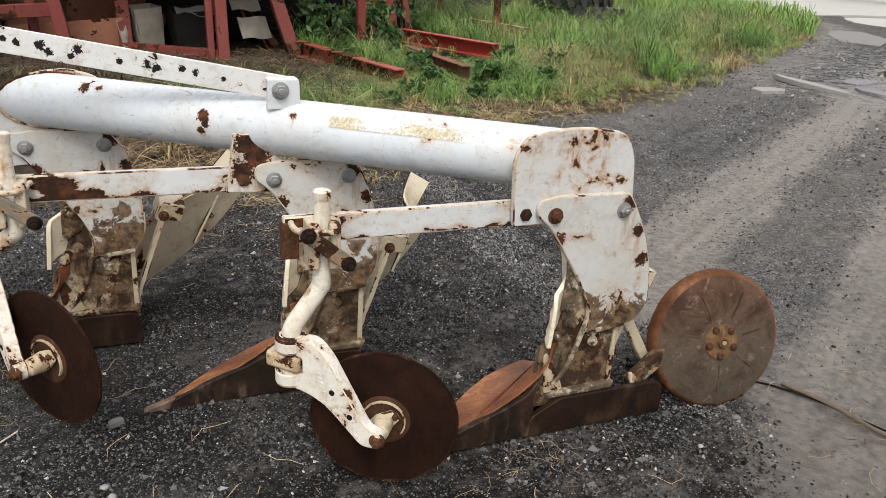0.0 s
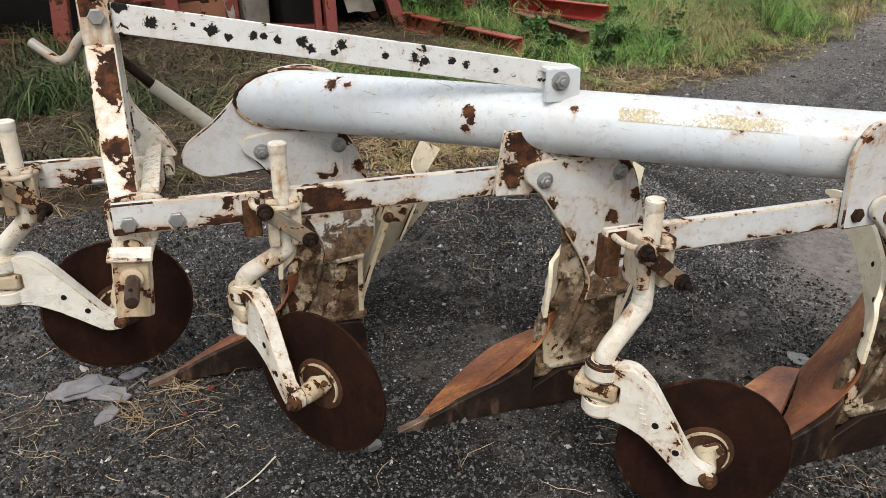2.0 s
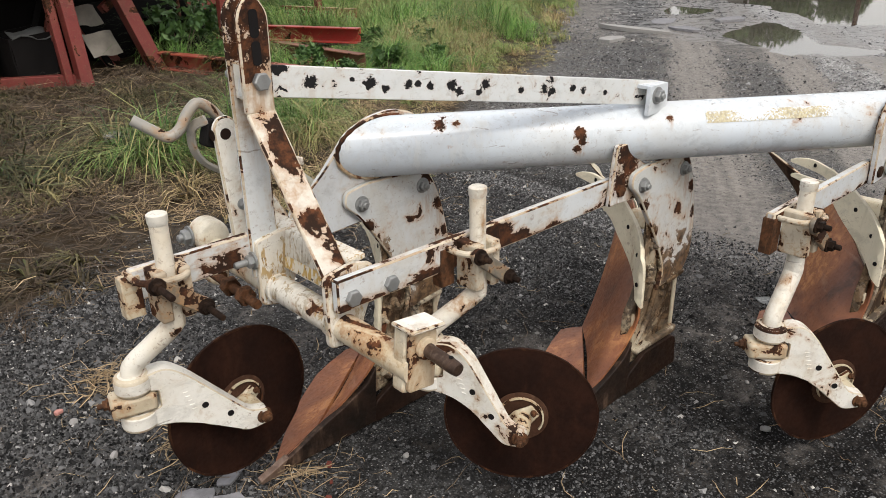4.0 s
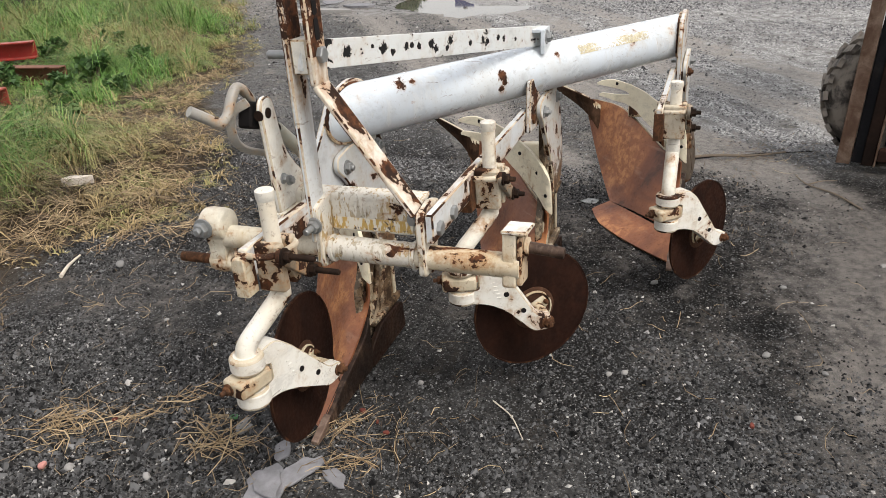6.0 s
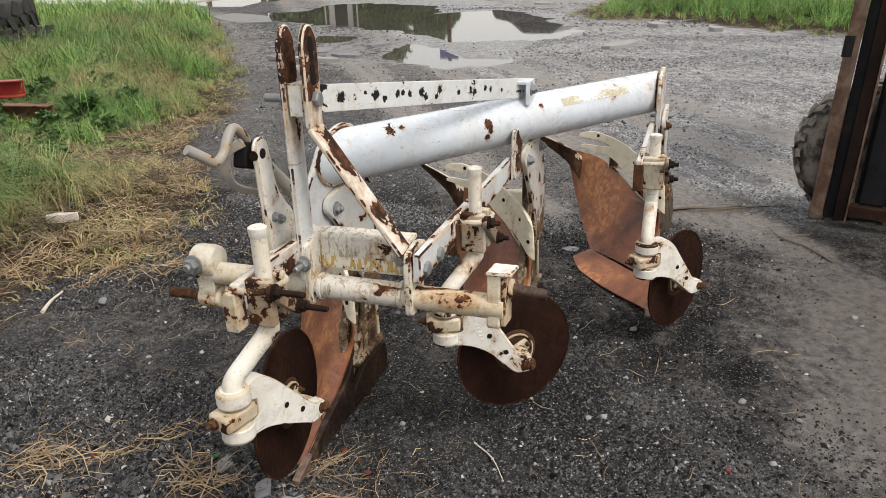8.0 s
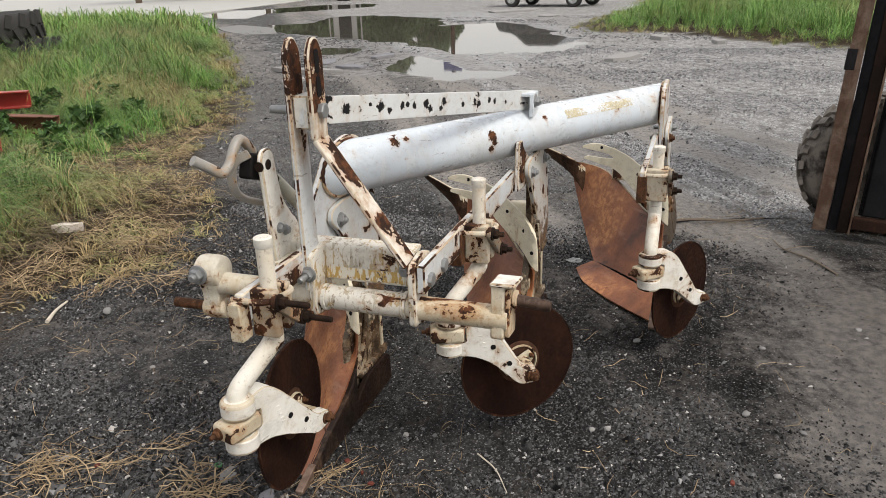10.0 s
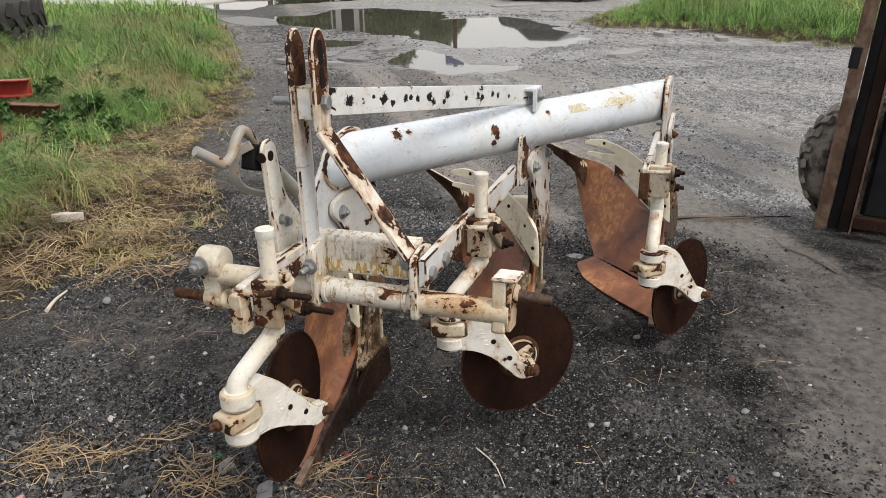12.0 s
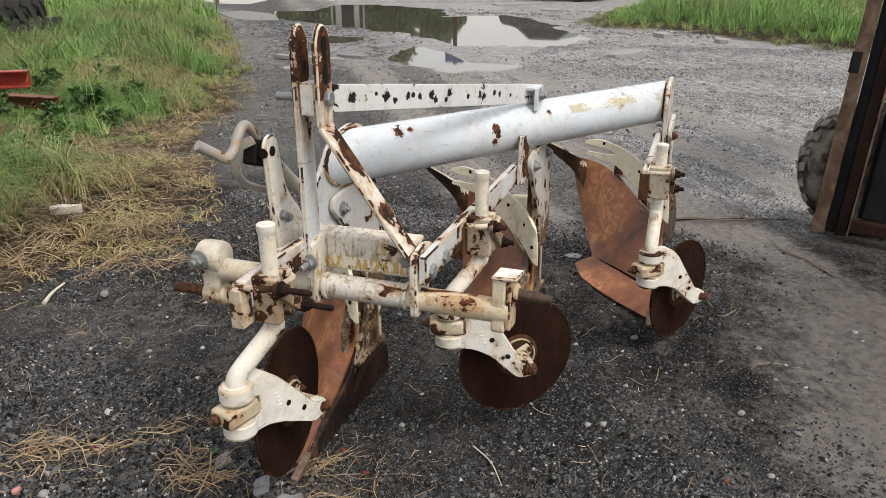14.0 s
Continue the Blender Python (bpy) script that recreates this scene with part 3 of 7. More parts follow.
def add(bm, other):
    """Joins another bmesh into bm."""
    me = bpy.data.meshes.new("t")
    other.to_mesh(me)
    other.free()
    bm.from_mesh(me)
    bpy.data.meshes.remove(me)
    return bm


def prism(outline, a, b, axis="y"):
    """A plate: an outline in (x, z) between y = a and y = b, or in (y, z) between two x, or in (x, y) between two z."""
    bm = bmesh.new()

    def at(p, h):
        return {"y": (p[0], h, p[1]), "x": (h, p[0], p[1]), "z": (p[0], p[1], h)}[axis]

    lo, hi = [bm.verts.new(at(p, a)) for p in outline], [bm.verts.new(at(p, b)) for p in outline]
    bm.faces.new(lo)
    bm.faces.new(hi[::-1])
    for i in range(len(lo)):
        j = (i + 1) % len(lo)
        bm.faces.new((lo[i], hi[i], hi[j], lo[j]))
    return bm


def rounded(outline, r, n=4):
    """The outline with its corners rounded; r one radius, or one for each corner."""
    out, k = [], len(outline)
    for i in range(k):
        p, q, s = (Vector(outline[(i + d) % k]) for d in (-1, 0, 1))
        rr = r[i] if isinstance(r, (list, tuple)) else r
        if rr <= 0:
            out.append(tuple(q))
            continue
        u, v = (p - q), (s - q)
        d = min(rr, 0.45 * u.length, 0.45 * v.length)
        a, b = q + u.normalized() * d, q + v.normalized() * d
        for j in range(n + 1):
            t = j / n
            out.append(tuple(a * (1 - t) ** 2 + q * 2 * t * (1 - t) + b * t * t))
    return out


def spun(profile, at, axis, seg=32, wobble=0.0):
    """Turns a profile of (radius, height) about an axis through a point."""
    m = Matrix.Translation(at) @ Vector(axis).normalized().to_track_quat("Z", "Y").to_matrix().to_4x4()
    bm = bmesh.new()
    rings = []
    for r, h in profile:
        ring = []
        for i in range(seg):
            a = 2 * math.pi * i / seg
            w = 1 + wobble * (noise.noise((math.cos(a) * 3 + at[0] * 9, math.sin(a) * 3, at[1] * 5)) +
                              0.6 * noise.noise((math.cos(a) * 11, math.sin(a) * 11 + at[0] * 7, 3.3))) if r > 0.02 else 1
            ring.append(bm.verts.new(m @ Vector((r * w * math.cos(a), r * w * math.sin(a), h))))
        rings.append(ring)
    for p, q in zip(rings, rings[1:]):
        for i in range(seg):
            j = (i + 1) % seg
            bm.faces.new((p[i], p[j], q[j], q[i]))
    bm.faces.new(rings[0][::-1])
    bm.faces.new(rings[-1])
    return bm


def rod(a, b, r, seg=20, r2=None):
    a, b = Vector(a), Vector(b)
    return spun([(r, 0), (r if r2 is None else r2, (b - a).length)], a, b - a, seg)


def glide(points, n=6):
    """A smooth line through the points."""
    p = [Vector(q) for q in points]
    p = [p[0] * 2 - p[1], *p, p[-1] * 2 - p[-2]]
    out = []
    for i in range(1, len(p) - 2):
        for j in range(n):
            t = j / n
            out.append(0.5 * (2 * p[i] + (p[i + 1] - p[i - 1]) * t + (2 * p[i - 1] - 5 * p[i] + 4 * p[i + 1] - p[i + 2]) * t * t +
                              (3 * p[i] - p[i - 1] - 3 * p[i + 1] + p[i + 2]) * t ** 3))
    return out + [p[-2]]


def swept(points, section, up=(0, 0, 1)):
    """Sweeps a closed section of (across, up) along a line of points."""
    bm = bmesh.new()
    pts = [Vector(p) for p in points]
    rings, last = [], None
    for i, p in enumerate(pts):
        d = (pts[min(i + 1, len(pts) - 1)] - pts[max(i - 1, 0)]).normalized()
        if last is None:
            u = Vector(up) - d * d.dot(Vector(up))
            if u.length < 1e-3:
                u = Vector((1, 0, 0)) - d * d.x
        else:
            u = last - d * d.dot(last)
        u.normalize()
        last = u
        s = d.cross(u)
        sec = section(i / (len(pts) - 1)) if callable(section) else section
        rings.append([bm.verts.new(p + s * a + u * b) for a, b in sec])
    for p, q in zip(rings, rings[1:]):
        for i in range(len(p)):
            j = (i + 1) % len(p)
            bm.faces.new((p[i], p[j], q[j], q[i]))
    bm.faces.new(rings[0][::-1])
    bm.faces.new(rings[-1])
    return bm


def circle(r, n=14):
    return [(r * math.cos(2 * math.pi * i / n), r * math.sin(2 * math.pi * i / n)) for i in range(n)]


def flat(w, h):
    return [(-w / 2, -h / 2), (w / 2, -h / 2), (w / 2, h / 2), (-w / 2, h / 2)]


def bar(a, b, w, h, up=(0, 0, 1)):
    """A straight bar, w across and h along up."""
    return swept([a, b], flat(w, h), up)


def hexbolt(at, axis, r=0.016, h=0.012, shank=0.0, washer=True):
    """A hexagon head on a washer; shank: the thread that stands out of it."""
    v = Vector(axis).normalized()
    p = Vector(at)
    bm = bmesh.new()
    if washer:
        add(bm, spun([(r * 1.35, -0.002), (r * 1.35, 0.003), (r * 1.2, 0.004)], p, v, 18))
        p = p + v * 0.004
    add(bm, spun([(r, 0), (r, h * 0.85), (r * 0.86, h)], p, v, 6))
    if shank:
        add(bm, spun([(r * 0.52, h * 0.5), (r * 0.52, h + shank), (r * 0.4, h + shank + 0.003)], p, v, 12))
    return bm


def sheet(grid, thick):
    """A curved plate from rows of points, thickened along its normals."""
    rows, cols = len(grid), len(grid[0])
    P = [[Vector(q) for q in r] for r in grid]
    bm = bmesh.new()
    front, back = [], []
    for i in range(rows):
        fr, bk = [], []
        for j in range(cols):
            du = P[i][min(j + 1, cols - 1)] - P[i][max(j - 1, 0)]
            dv = P[min(i + 1, rows - 1)][j] - P[max(i - 1, 0)][j]
            n = du.cross(dv).normalized() * thick / 2
            fr.append(bm.verts.new(P[i][j] + n))
            bk.append(bm.verts.new(P[i][j] - n))
        front.append(fr)
        back.append(bk)
    for i in range(rows - 1):
        for j in range(cols - 1):
            bm.faces.new((front[i][j], front[i][j + 1], front[i + 1][j + 1], front[i + 1][j]))
            bm.faces.new((back[i][j], back[i + 1][j], back[i + 1][j + 1], back[i][j + 1]))
    rim = [(0, j) for j in range(cols)] + [(i, cols - 1) for i in range(1, rows)] + \
          [(rows - 1, j) for j in range(cols - 2, -1, -1)] + [(i, 0) for i in range(rows - 2, 0, -1)]
    for (a, b), (c, d) in zip(rim, rim[1:] + rim[:1]):
        bm.faces.new((front[a][b], front[c][d], back[c][d], back[a][b]))
    return bm


def bez(a, b, c, t):
    """A curve that passes through b at t = 0.5."""
    a, b, c = Vector(a), Vector(b), Vector(c)
    m = 2 * b - (a + c) / 2
    return a * (1 - t) ** 2 + m * 2 * t * (1 - t) + c * t * t


# ---------------------------------------------------------------- the plough
BODIES = [(-0.326, 2.693), (0.390, 2.216), (1.106, 1.739)]   # front, middle, rear: the front frog bolt in the plan
plough = thing("mouldboard_plough", (0.39, 2.216, 0), "old white three-furrow plough with chipped paint and rusty boards", "plough")

# the beam: a thick tube that slants across the furrows
TUBE_R, TUBE_Z = 0.088, 0.918


def on_axis(y):
    return Vector((0.237 + (2.41 - y) / 0.666, y, TUBE_Z))


def slant_tube(y0, y1, r, seg=48, rows=24):
    """The beam's tube, cut at both ends by planes across y."""
    bm = bmesh.new()
    d = (on_axis(y1) - on_axis(y0)).normalized()
    side = Vector((0, 0, 1)).cross(d)
    rings = []
    for i in range(rows + 1):
        y = y0 + (y1 - y0) * i / rows
        c = on_axis(y)
        ring = []
        for j in range(seg):
            a = 2 * math.pi * j / seg
            off = side * (r * math.cos(a)) + Vector((0, 0, r * math.sin(a)))
            ring.append(bm.verts.new(c + off - d * (off.y / d.y)))
        rings.append(ring)
    for p, q in zip(rings, rings[1:]):
        for i in range(seg):
            j = (i + 1) % seg
            bm.faces.new((p[i], p[j], q[j], q[i]))
    bm.faces.new(rings[0][::-1])
    bm.faces.new(rings[-1])
    return bm


tube = part("beam_tube", slant_tube(2.722, 1.795, TUBE_R), TUBE_PAINT, plough, "white steel tube beam with rust patches and a worn yellow decal")


def decal():
    """What is left of a yellow sticker along the tube, with unreadable bars."""
    bm = bmesh.new()
    d = (on_axis(1.8) - on_axis(2.7)).normalized()
    side = Vector((0, 0, 1)).cross(d)
    if side.y > 0:
        side = -side
    start = on_axis(2.185)
    R = TUBE_R + 0.0012
    rows = []
    for i in range(43):
        rows.append([start + d * (i * 0.0098) + side * (R * math.cos(radians(q))) + Vector((0, 0, R * math.sin(radians(q)))) for q in (24, 30, 36, 42, 48)])
    return sheet(rows, 0.0008)


def decal_material():
    """Sticker film worn through to the paint in flecks, with the remains of a printed line."""
    k = Mat("decal", 0.5)
    n = k.noise(140, 6, 0.7, warp=0.5)
    broad = k.noise(9, 3)
    worn = k.band(k.calc("ADD", n, k.calc("MULTIPLY", k.calc("SUBTRACT", broad, 0.5), 0.8)), 0.52, 0.57)
    ink = k.mix(k.band(k.noise(110, 4, 0.6), 0.46, 0.56), (0.50, 0.45, 0.29), (0.36, 0.32, 0.22))
    return k.end(k.mix(worn, (0.60, 0.65, 0.70), ink), 0.5)


part("decal", decal(), decal_material(), tube, "yellowed, flaking sticker").data.update()

# plates across the tube
O1, O2, O3 = BODIES
end_outline = rounded([(O3[0] - 0.122, 0.733), (O3[0] - 0.138, 0.93), (O3[0] - 0.10, 1.0), (O3[0] + 0.062, 1.022), (O3[0] + 0.225, 1.0),
                       (O3[0] + 0.262, 0.93), (O3[0] + 0.285, 0.74)], [0.01, 0.03, 0.07, 0.14, 0.07, 0.04, 0.02], 6)
end_plate = part("end_plate", prism(end_outline, O3[1] + 0.033, O3[1] + 0.053), PLATE_PAINT, plough, "white end plate with an arched top", 0.003)
strap_outline = rounded([(O2[0] - 0.14, 0.725), (O2[0] - 0.115, 0.908), (O2[0] - 0.04, 0.908), (O2[0] + 0.01, 0.835), (O2[0] + 0.10, 0.80), (O2[0] + 0.29, 0.80),
                         (O2[0] + 0.29, 0.70), (O2[0] - 0.02, 0.72)], [0.006, 0.006, 0.01, 0.03, 0.05, 0.01, 0.02, 0.02])
STRAP_PAINT = paint("strap_paint", base=(0.62, 0.64, 0.64), rust=0.30, size=13, grime=0.25, dark=0.4,
                    spots=[((O2[0] - 0.075, O2[1] + 0.033, 0.88), 0.04), ((O2[0] - 0.05, O2[1] + 0.033, 0.84), 0.045), ((O2[0] - 0.09, O2[1] + 0.033, 0.79), 0.04)])
EDGES[STRAP_PAINT.name] = EDGE_PAINT
part("strap_plate", prism(strap_outline, O2[1] + 0.033, O2[1] + 0.051), STRAP_PAINT, plough, "white strap plate with a dark rust patch", 0.003)
front_outline = rounded([(-0.565, 0.742), (-0.545, 0.798), (-0.448, 0.868), (-0.388, 0.930), (-0.350, 0.974), (-0.275, 1.008), (-0.18, 1.020), (-0.10, 0.998), (-0.05, 0.95),
                         (-0.05, 0.72), (-0.35, 0.70), (-0.50, 0.69)], [0.02, 0.03, 0.05, 0.03, 0.04, 0.06, 0.06, 0.05, 0.04, 0.02, 0.02, 0.03], 5)
part("front_plate", prism(front_outline, O1[1] + 0.033, O1[1] + 0.053), PLATE_PAINT, plough, "white front plate", 0.003)



def weld(y):
    """A lumpy seam round the tube where it meets a plate across it."""
    d = (on_axis(1.8) - on_axis(2.7)).normalized()
    side = Vector((0, 0, 1)).cross(d)
    ring = []
    for j in range(49):
        a = 2 * math.pi * j / 48
        off = side * (TUBE_R * math.cos(a)) + Vector((0, 0, TUBE_R * math.sin(a)))
        ring.append(on_axis(y) + off - d * (off.y / d.y))
    return swept(ring, lambda t: circle(0.0062 + 0.0016 * math.sin(t * 140), 6), d)


for y in (2.721, 1.797):
    part("weld_seam", weld(y), HITCH_RUST, tube, "rusty weld seam")

# lug on the tube for the top bar
lug_outline = rounded([(0.372, 0.985), (0.376, 1.072), (0.468, 1.072), (0.472, 0.985)], [0, 0.006, 0.006, 0])
part("lug", add(prism(lug_outline, 2.222, 2.236), prism([(0.376, 1.060), (0.376, 1.072), (0.468, 1.072), (0.468, 1.060)], 2.236, 2.288)), TUBE_PAINT, plough,
     "white welded lug", 0.002)
part("bolt", hexbolt((0.412, 2.222, 1.040), (0, -1, 0), 0.019, 0.014, 0.004), BOLT_STEEL, plough)

# top bar from the mast to the lug
top_bar = part("top_bar", bar((-0.735, 2.577, 1.197), (0.452, 2.255, 1.038), 0.014, 0.072), TOPBAR_PAINT, plough, "white flat bar with black chips", 0.0015)


def coulter_bar(x0, x1, y, z=0.760, h=0.080, name="coulter_bar"):
    return part(name, prism([(x0, z - h / 2), (x1, z - h / 2 + 0.004), (x1, z + h / 2 + 0.004), (x0, z + h / 2)], y, y + 0.024), BAR_PAINT, plough, "white flat bar, chipped and rusty along its edge", 0.002)


coulter_bar(0.335, 1.02, O3[1] + 0.054, 0.764, 0.076)
coulter_bar(-0.722, 0.30, O2[1] + 0.053, 0.758, 0.080)
coulter_bar(-1.035, -0.66, 2.612, 0.775, 0.078)
part("bolt", hexbolt((O3[0] - 0.086, O3[1] + 0.033, 0.770), (0, -1, 0), 0.019, 0.008, 0, False), DARK_STEEL, plough)
part("bolt", hexbolt((O2[0] - 0.086, O2[1] + 0.033, 0.765), (0, -1, 0), 0.019, 0.008, 0, False), RUSTY_BOLT, plough)
for x in (-0.683, -0.574):
    part("bolt", hexbolt((x, O2[1] + 0.053, 0.748), (0, -1, 0), 0.020, 0.012, 0, False), BOLT_STEEL, plough)


# ---------------------------------------------------------------- plough bodies
def frog_paint(ox, oy, rear):
    """White paint with patches of dried mud and rust where soil has been thrown against the plate."""
    face = oy + 0.011
    rows = [(0.17, 0.395, 0.09), (0.28, 0.385, 0.09), (0.35, 0.41, 0.06), (0.15, 0.47, 0.035)] if rear else [(0.19, 0.385, 0.11), (0.28, 0.40, 0.11), (0.34, 0.43, 0.05), (0.13, 0.48, 0.04), (0.27, 0.53, 0.03), (0.08, 0.60, 0.03)]
    m = paint("frog_paint", base=(0.56, 0.585, 0.59), rust=0.295, size=15, grime=0.34, dark=0.5, scuffed=0.2,
                 spots=[((ox + 0.26, face, 0.80), 0.03), ((ox + 0.30, face, 0.70), 0.022), ((ox + 0.33, face, 0.60), 0.022), ((ox + 0.02, face, 0.69), 0.025)],
                 soil=[((ox + x, face, z), r) for x, z, r in rows])
    EDGES[m.name] = EDGE_PAINT
    return m


BONE = paint("bone_paint", base=(0.78, 0.72, 0.56), rust=0.20, size=10, grime=0.34, dark=0.5, dirt=(0.34, 0.30, 0.19), gloss=0.4)


def plough_body(ox, oy, rear=False):
    def w(p):
        return Vector((p[0] + ox, p[1] + oy, p[2]))

    def ws(pts):
        return [w(p) for p in pts]

    k = 0.0 if rear else 0.045
    heel = 0.515 if rear else 0.305
    outline = rounded([(-0.060, 0.772), (-0.052, 0.812), (0.02, 0.826), (0.250, 0.824), (0.285, 0.775), (0.330 - k * 0.3, 0.69), (0.372 - k * 0.6, 0.57), (0.388 - k, 0.44),
                       (0.350 - k, 0.385), (0.300, 0.375), (0.160, 0.365), (0.175, 0.43), (0.128, 0.525), (0.050, 0.645), (-0.010, 0.73)],
                      [0.02, 0.025, 0.02, 0.015, 0.03, 0.05, 0.05, 0.04, 0.03, 0.01, 0.01, 0.04, 0.05, 0.05, 0.03], 4)
    frog = part("frog", prism([(x + ox, z) for x, z in outline], oy + 0.011, oy + 0.031), frog_paint(ox, oy, rear), plough, "white frog plate, dirty towards the ground", 0.003)
    part("bolt", hexbolt(w((0, 0.011, 0.768)), (0, -1, 0), 0.018, 0.013, 0.006), RUSTY_BOLT if rear else BOLT_STEEL, frog)
    part("bolt", hexbolt(w((0.235, 0.011, 0.770)), (0, -1, 0), 0.018, 0.013, 0.006), BOLT_STEEL, frog)
    for x in (0.0, 0.235):
        part("nut", hexbolt(w((x, 0.055, 0.768)), (0, 1, 0), 0.017, 0.014, 0.02), BOLT_STEEL, frog)
    # the casting that carries board, share and landside
    cast = rounded([(0.02, 0.10), (0.300, 0.10), (0.302, 0.392), (0.21, 0.60), (0.15, 0.68), (0.112, 0.69), (0.108, 0.56), (0.100, 0.45), (0.058, 0.345), (0.022, 0.30)],
                   [0.01, 0.01, 0.02, 0.08, 0.03, 0.02, 0.05, 0.06, 0.05, 0.03], 4)
    bm = prism([(x + ox, z) for x, z in cast], oy + 0.032, oy + 0.060)
    casting = part("casting", bm, CASTING, frog, "dark mud-stained cast frame", 0.004)
    rim = [(0.282, 0.128), (0.300, 0.128), (0.301, 0.385), (0.284, 0.360)]
    part("cast_rim", prism([(x + ox, z) for x, z in rim], oy + 0.024, oy + 0.033), RIB, casting, "worn cream rim", 0.003)
    rim = [(0.050, 0.150), (0.120, 0.158), (0.100, 0.205), (0.068, 0.262), (0.046, 0.300), (0.034, 0.290)]
    part("cast_rim", prism(rounded([(x + ox, z) for x, z in rim], 0.012), oy + 0.025, oy + 0.0335), RIB, casting, "worn cream rim", 0.003)
    bm = prism(rounded([(x + ox, z) for x, z in [(0.072, 0.440), (0.135, 0.46), (0.150, 0.505), (0.085, 0.63), (0.066, 0.655), (0.078, 0.57)]], 0.012), oy + 0.027, oy + 0.0325)
    part("web_plate", bm, MUDDY, frog, "dirty cream web", 0.002)
    bm = bmesh.new()
    add(bm, swept(glide(ws([(0.085, 0.028, 0.655), (0.140, 0.024, 0.55), (0.172, 0.022, 0.43), (0.158, 0.022, 0.360), (0.138, 0.024, 0.29), (0.112, 0.026, 0.225), (0.070, 0.028, 0.172)])), circle(0.010, 8), (0, 1, 0)))
    add(bm, prism([(x + ox, z) for x, z in [(0.20, 0.362), (0.305, 0.375), (0.305, 0.390), (0.20, 0.377)]], oy + 0.004, oy + 0.034))
    part("cast_rib", bm, MUDDY, frog, "chipped cream rib", 0.004)
    for x, z in ((0.108, 0.53), (0.098, 0.455), (0.115, 0.40), (0.07, 0.355), (0.21, 0.32), (0.20, 0.355)):
        part("bolt", hexbolt(w((x, 0.032, z)), (0, -1, 0), 0.013, 0.012, 0.012 if x < 0.12 else 0), MUDDY, frog)
    # mouldboard
    low = [w((-0.205, 0.022, 0.088)), w((0.010, 0.175, 0.075)), w((0.212, 0.352, 0.055))]
    mid = [w((0.000, 0.012, 0.215)), w((0.225, 0.220, 0.258)), w((0.528, 0.472, 0.205))]
    cols = 24
    crest = glide([(0.045, 0.010, 0.338), (0.103, 0.048, 0.340), (0.221, 0.128, 0.362), (0.340, 0.216, 0.410), (0.461, 0.310, 0.455), (0.552, 0.385, 0.470),
                   (0.645, 0.466, 0.464), (0.707, 0.521, 0.457), (0.770, 0.578, 0.438)], 4)
    top = [w(crest[round(j * (len(crest) - 1) / (cols - 1))]) for j in range(cols)]
    grid = [[bez(bez(*low, j / (cols - 1)), bez(*mid, j / (cols - 1)), top[j], i / 15) for j in range(cols)] for i in range(16)]
    board = part("mouldboard", sheet(grid, 0.007), BOARD_RUST, frog, "curved mouldboard, brown rust on its face", 0.0)
    part("board_back", sheet([[p + Vector((0.007, -0.009, 0)) for p in r] for r in [row[3:] for row in grid]], 0.004), CREAM, board, "cream-painted back of the board")
    # share: blade and point
    tip, wing = (-0.412, -0.002, 0.012), (0.150, 0.460, 0.004)
    share = [[w(Vector((-0.215, 0.018, 0.086)).lerp(Vector((0.212, 0.352, 0.053)), j / 9)) for j in range(10)],
             [w(Vector((-0.29, 0.014, 0.058)).lerp(Vector((0.190, 0.405, 0.034)), j / 9)) for j in range(10)],
             [w(Vector((-0.375, 0.018, 0.018)).lerp(Vector(wing), j / 9) + Vector((-0.02, 0.022, 0)) * math.sin(math.pi * j / 9) + Vector((0.045, -0.02, 0.006)) * max(0, j / 9 - 0.8) * 5 * (j / 9)) for j in range(10)]]
    part("share", sheet(share, 0.010), BOARD_RUST, frog, "worn share with a bright brown edge")
    bm = bmesh.new()
    loop = [(0.012, 0.215), (-0.025, 0.168), (-0.10, 0.132), (-0.215, 0.092), (-0.33, 0.044), (-0.425, 0.014), (-0.425, 0.004), (-0.25, 0.010), (0.0, 0.014)]
    add(bm, prism([(x + ox, z) for x, z in loop], oy + 0.002, oy + 0.024))
    part("point", bm, POINT_RUST, frog, "brown worn steel point, scoured pale at its tip", 0.003)
    bm = prism([(x + ox, z) for x, z in [(-0.428, 0.003), (-0.428, 0.0165), (-0.375, 0.034), (-0.330, 0.050), (-0.345, 0.030), (-0.352, 0.006)]], oy + 0.0005, oy + 0.0255)
    part("worn_tip", bm, TIP_STEEL, frog, "pale scoured tip of the point", 0.002)
    # landside
    part("landside", prism([(x + ox, z) for x, z in rounded([(0.0, 0.012), (heel, 0.014), (heel - 0.012, 0.128), (heel - 0.045, 0.138), (0.10, 0.140), (0.0, 0.085)], [0, 0.01, 0.02, 0.01, 0.02, 0.02])],
                           oy + 0.000, oy + 0.020), LANDSIDE, frog, "brown worn steel landside bar", 0.003)
    part("landside_rib", prism([(x + ox, z) for x, z in [(0.06, 0.138), (0.30, 0.138), (0.31, 0.165), (0.06, 0.155)]], oy + 0.010, oy + 0.055), MUDDY, frog, "", 0.006)
    # tail piece: cream on its back, bolted to the board
    edge_low = glide([(0.52, 0.415, 0.24), (0.58, 0.480, 0.31), (0.65, 0.578, 0.41), (0.795, 0.765, 0.490)], 4)
    edge_top = glide([(0.63, 0.475, 0.42), (0.63, 0.510, 0.455), (0.615, 0.578, 0.50), (0.705, 0.755, 0.545)], 4)
    tail = [[w(a.lerp(b, f) + Vector((0.012, -0.016, 0))) for a, b in zip(edge_low, edge_top)] for f in (0, 0.33, 0.67, 1)]
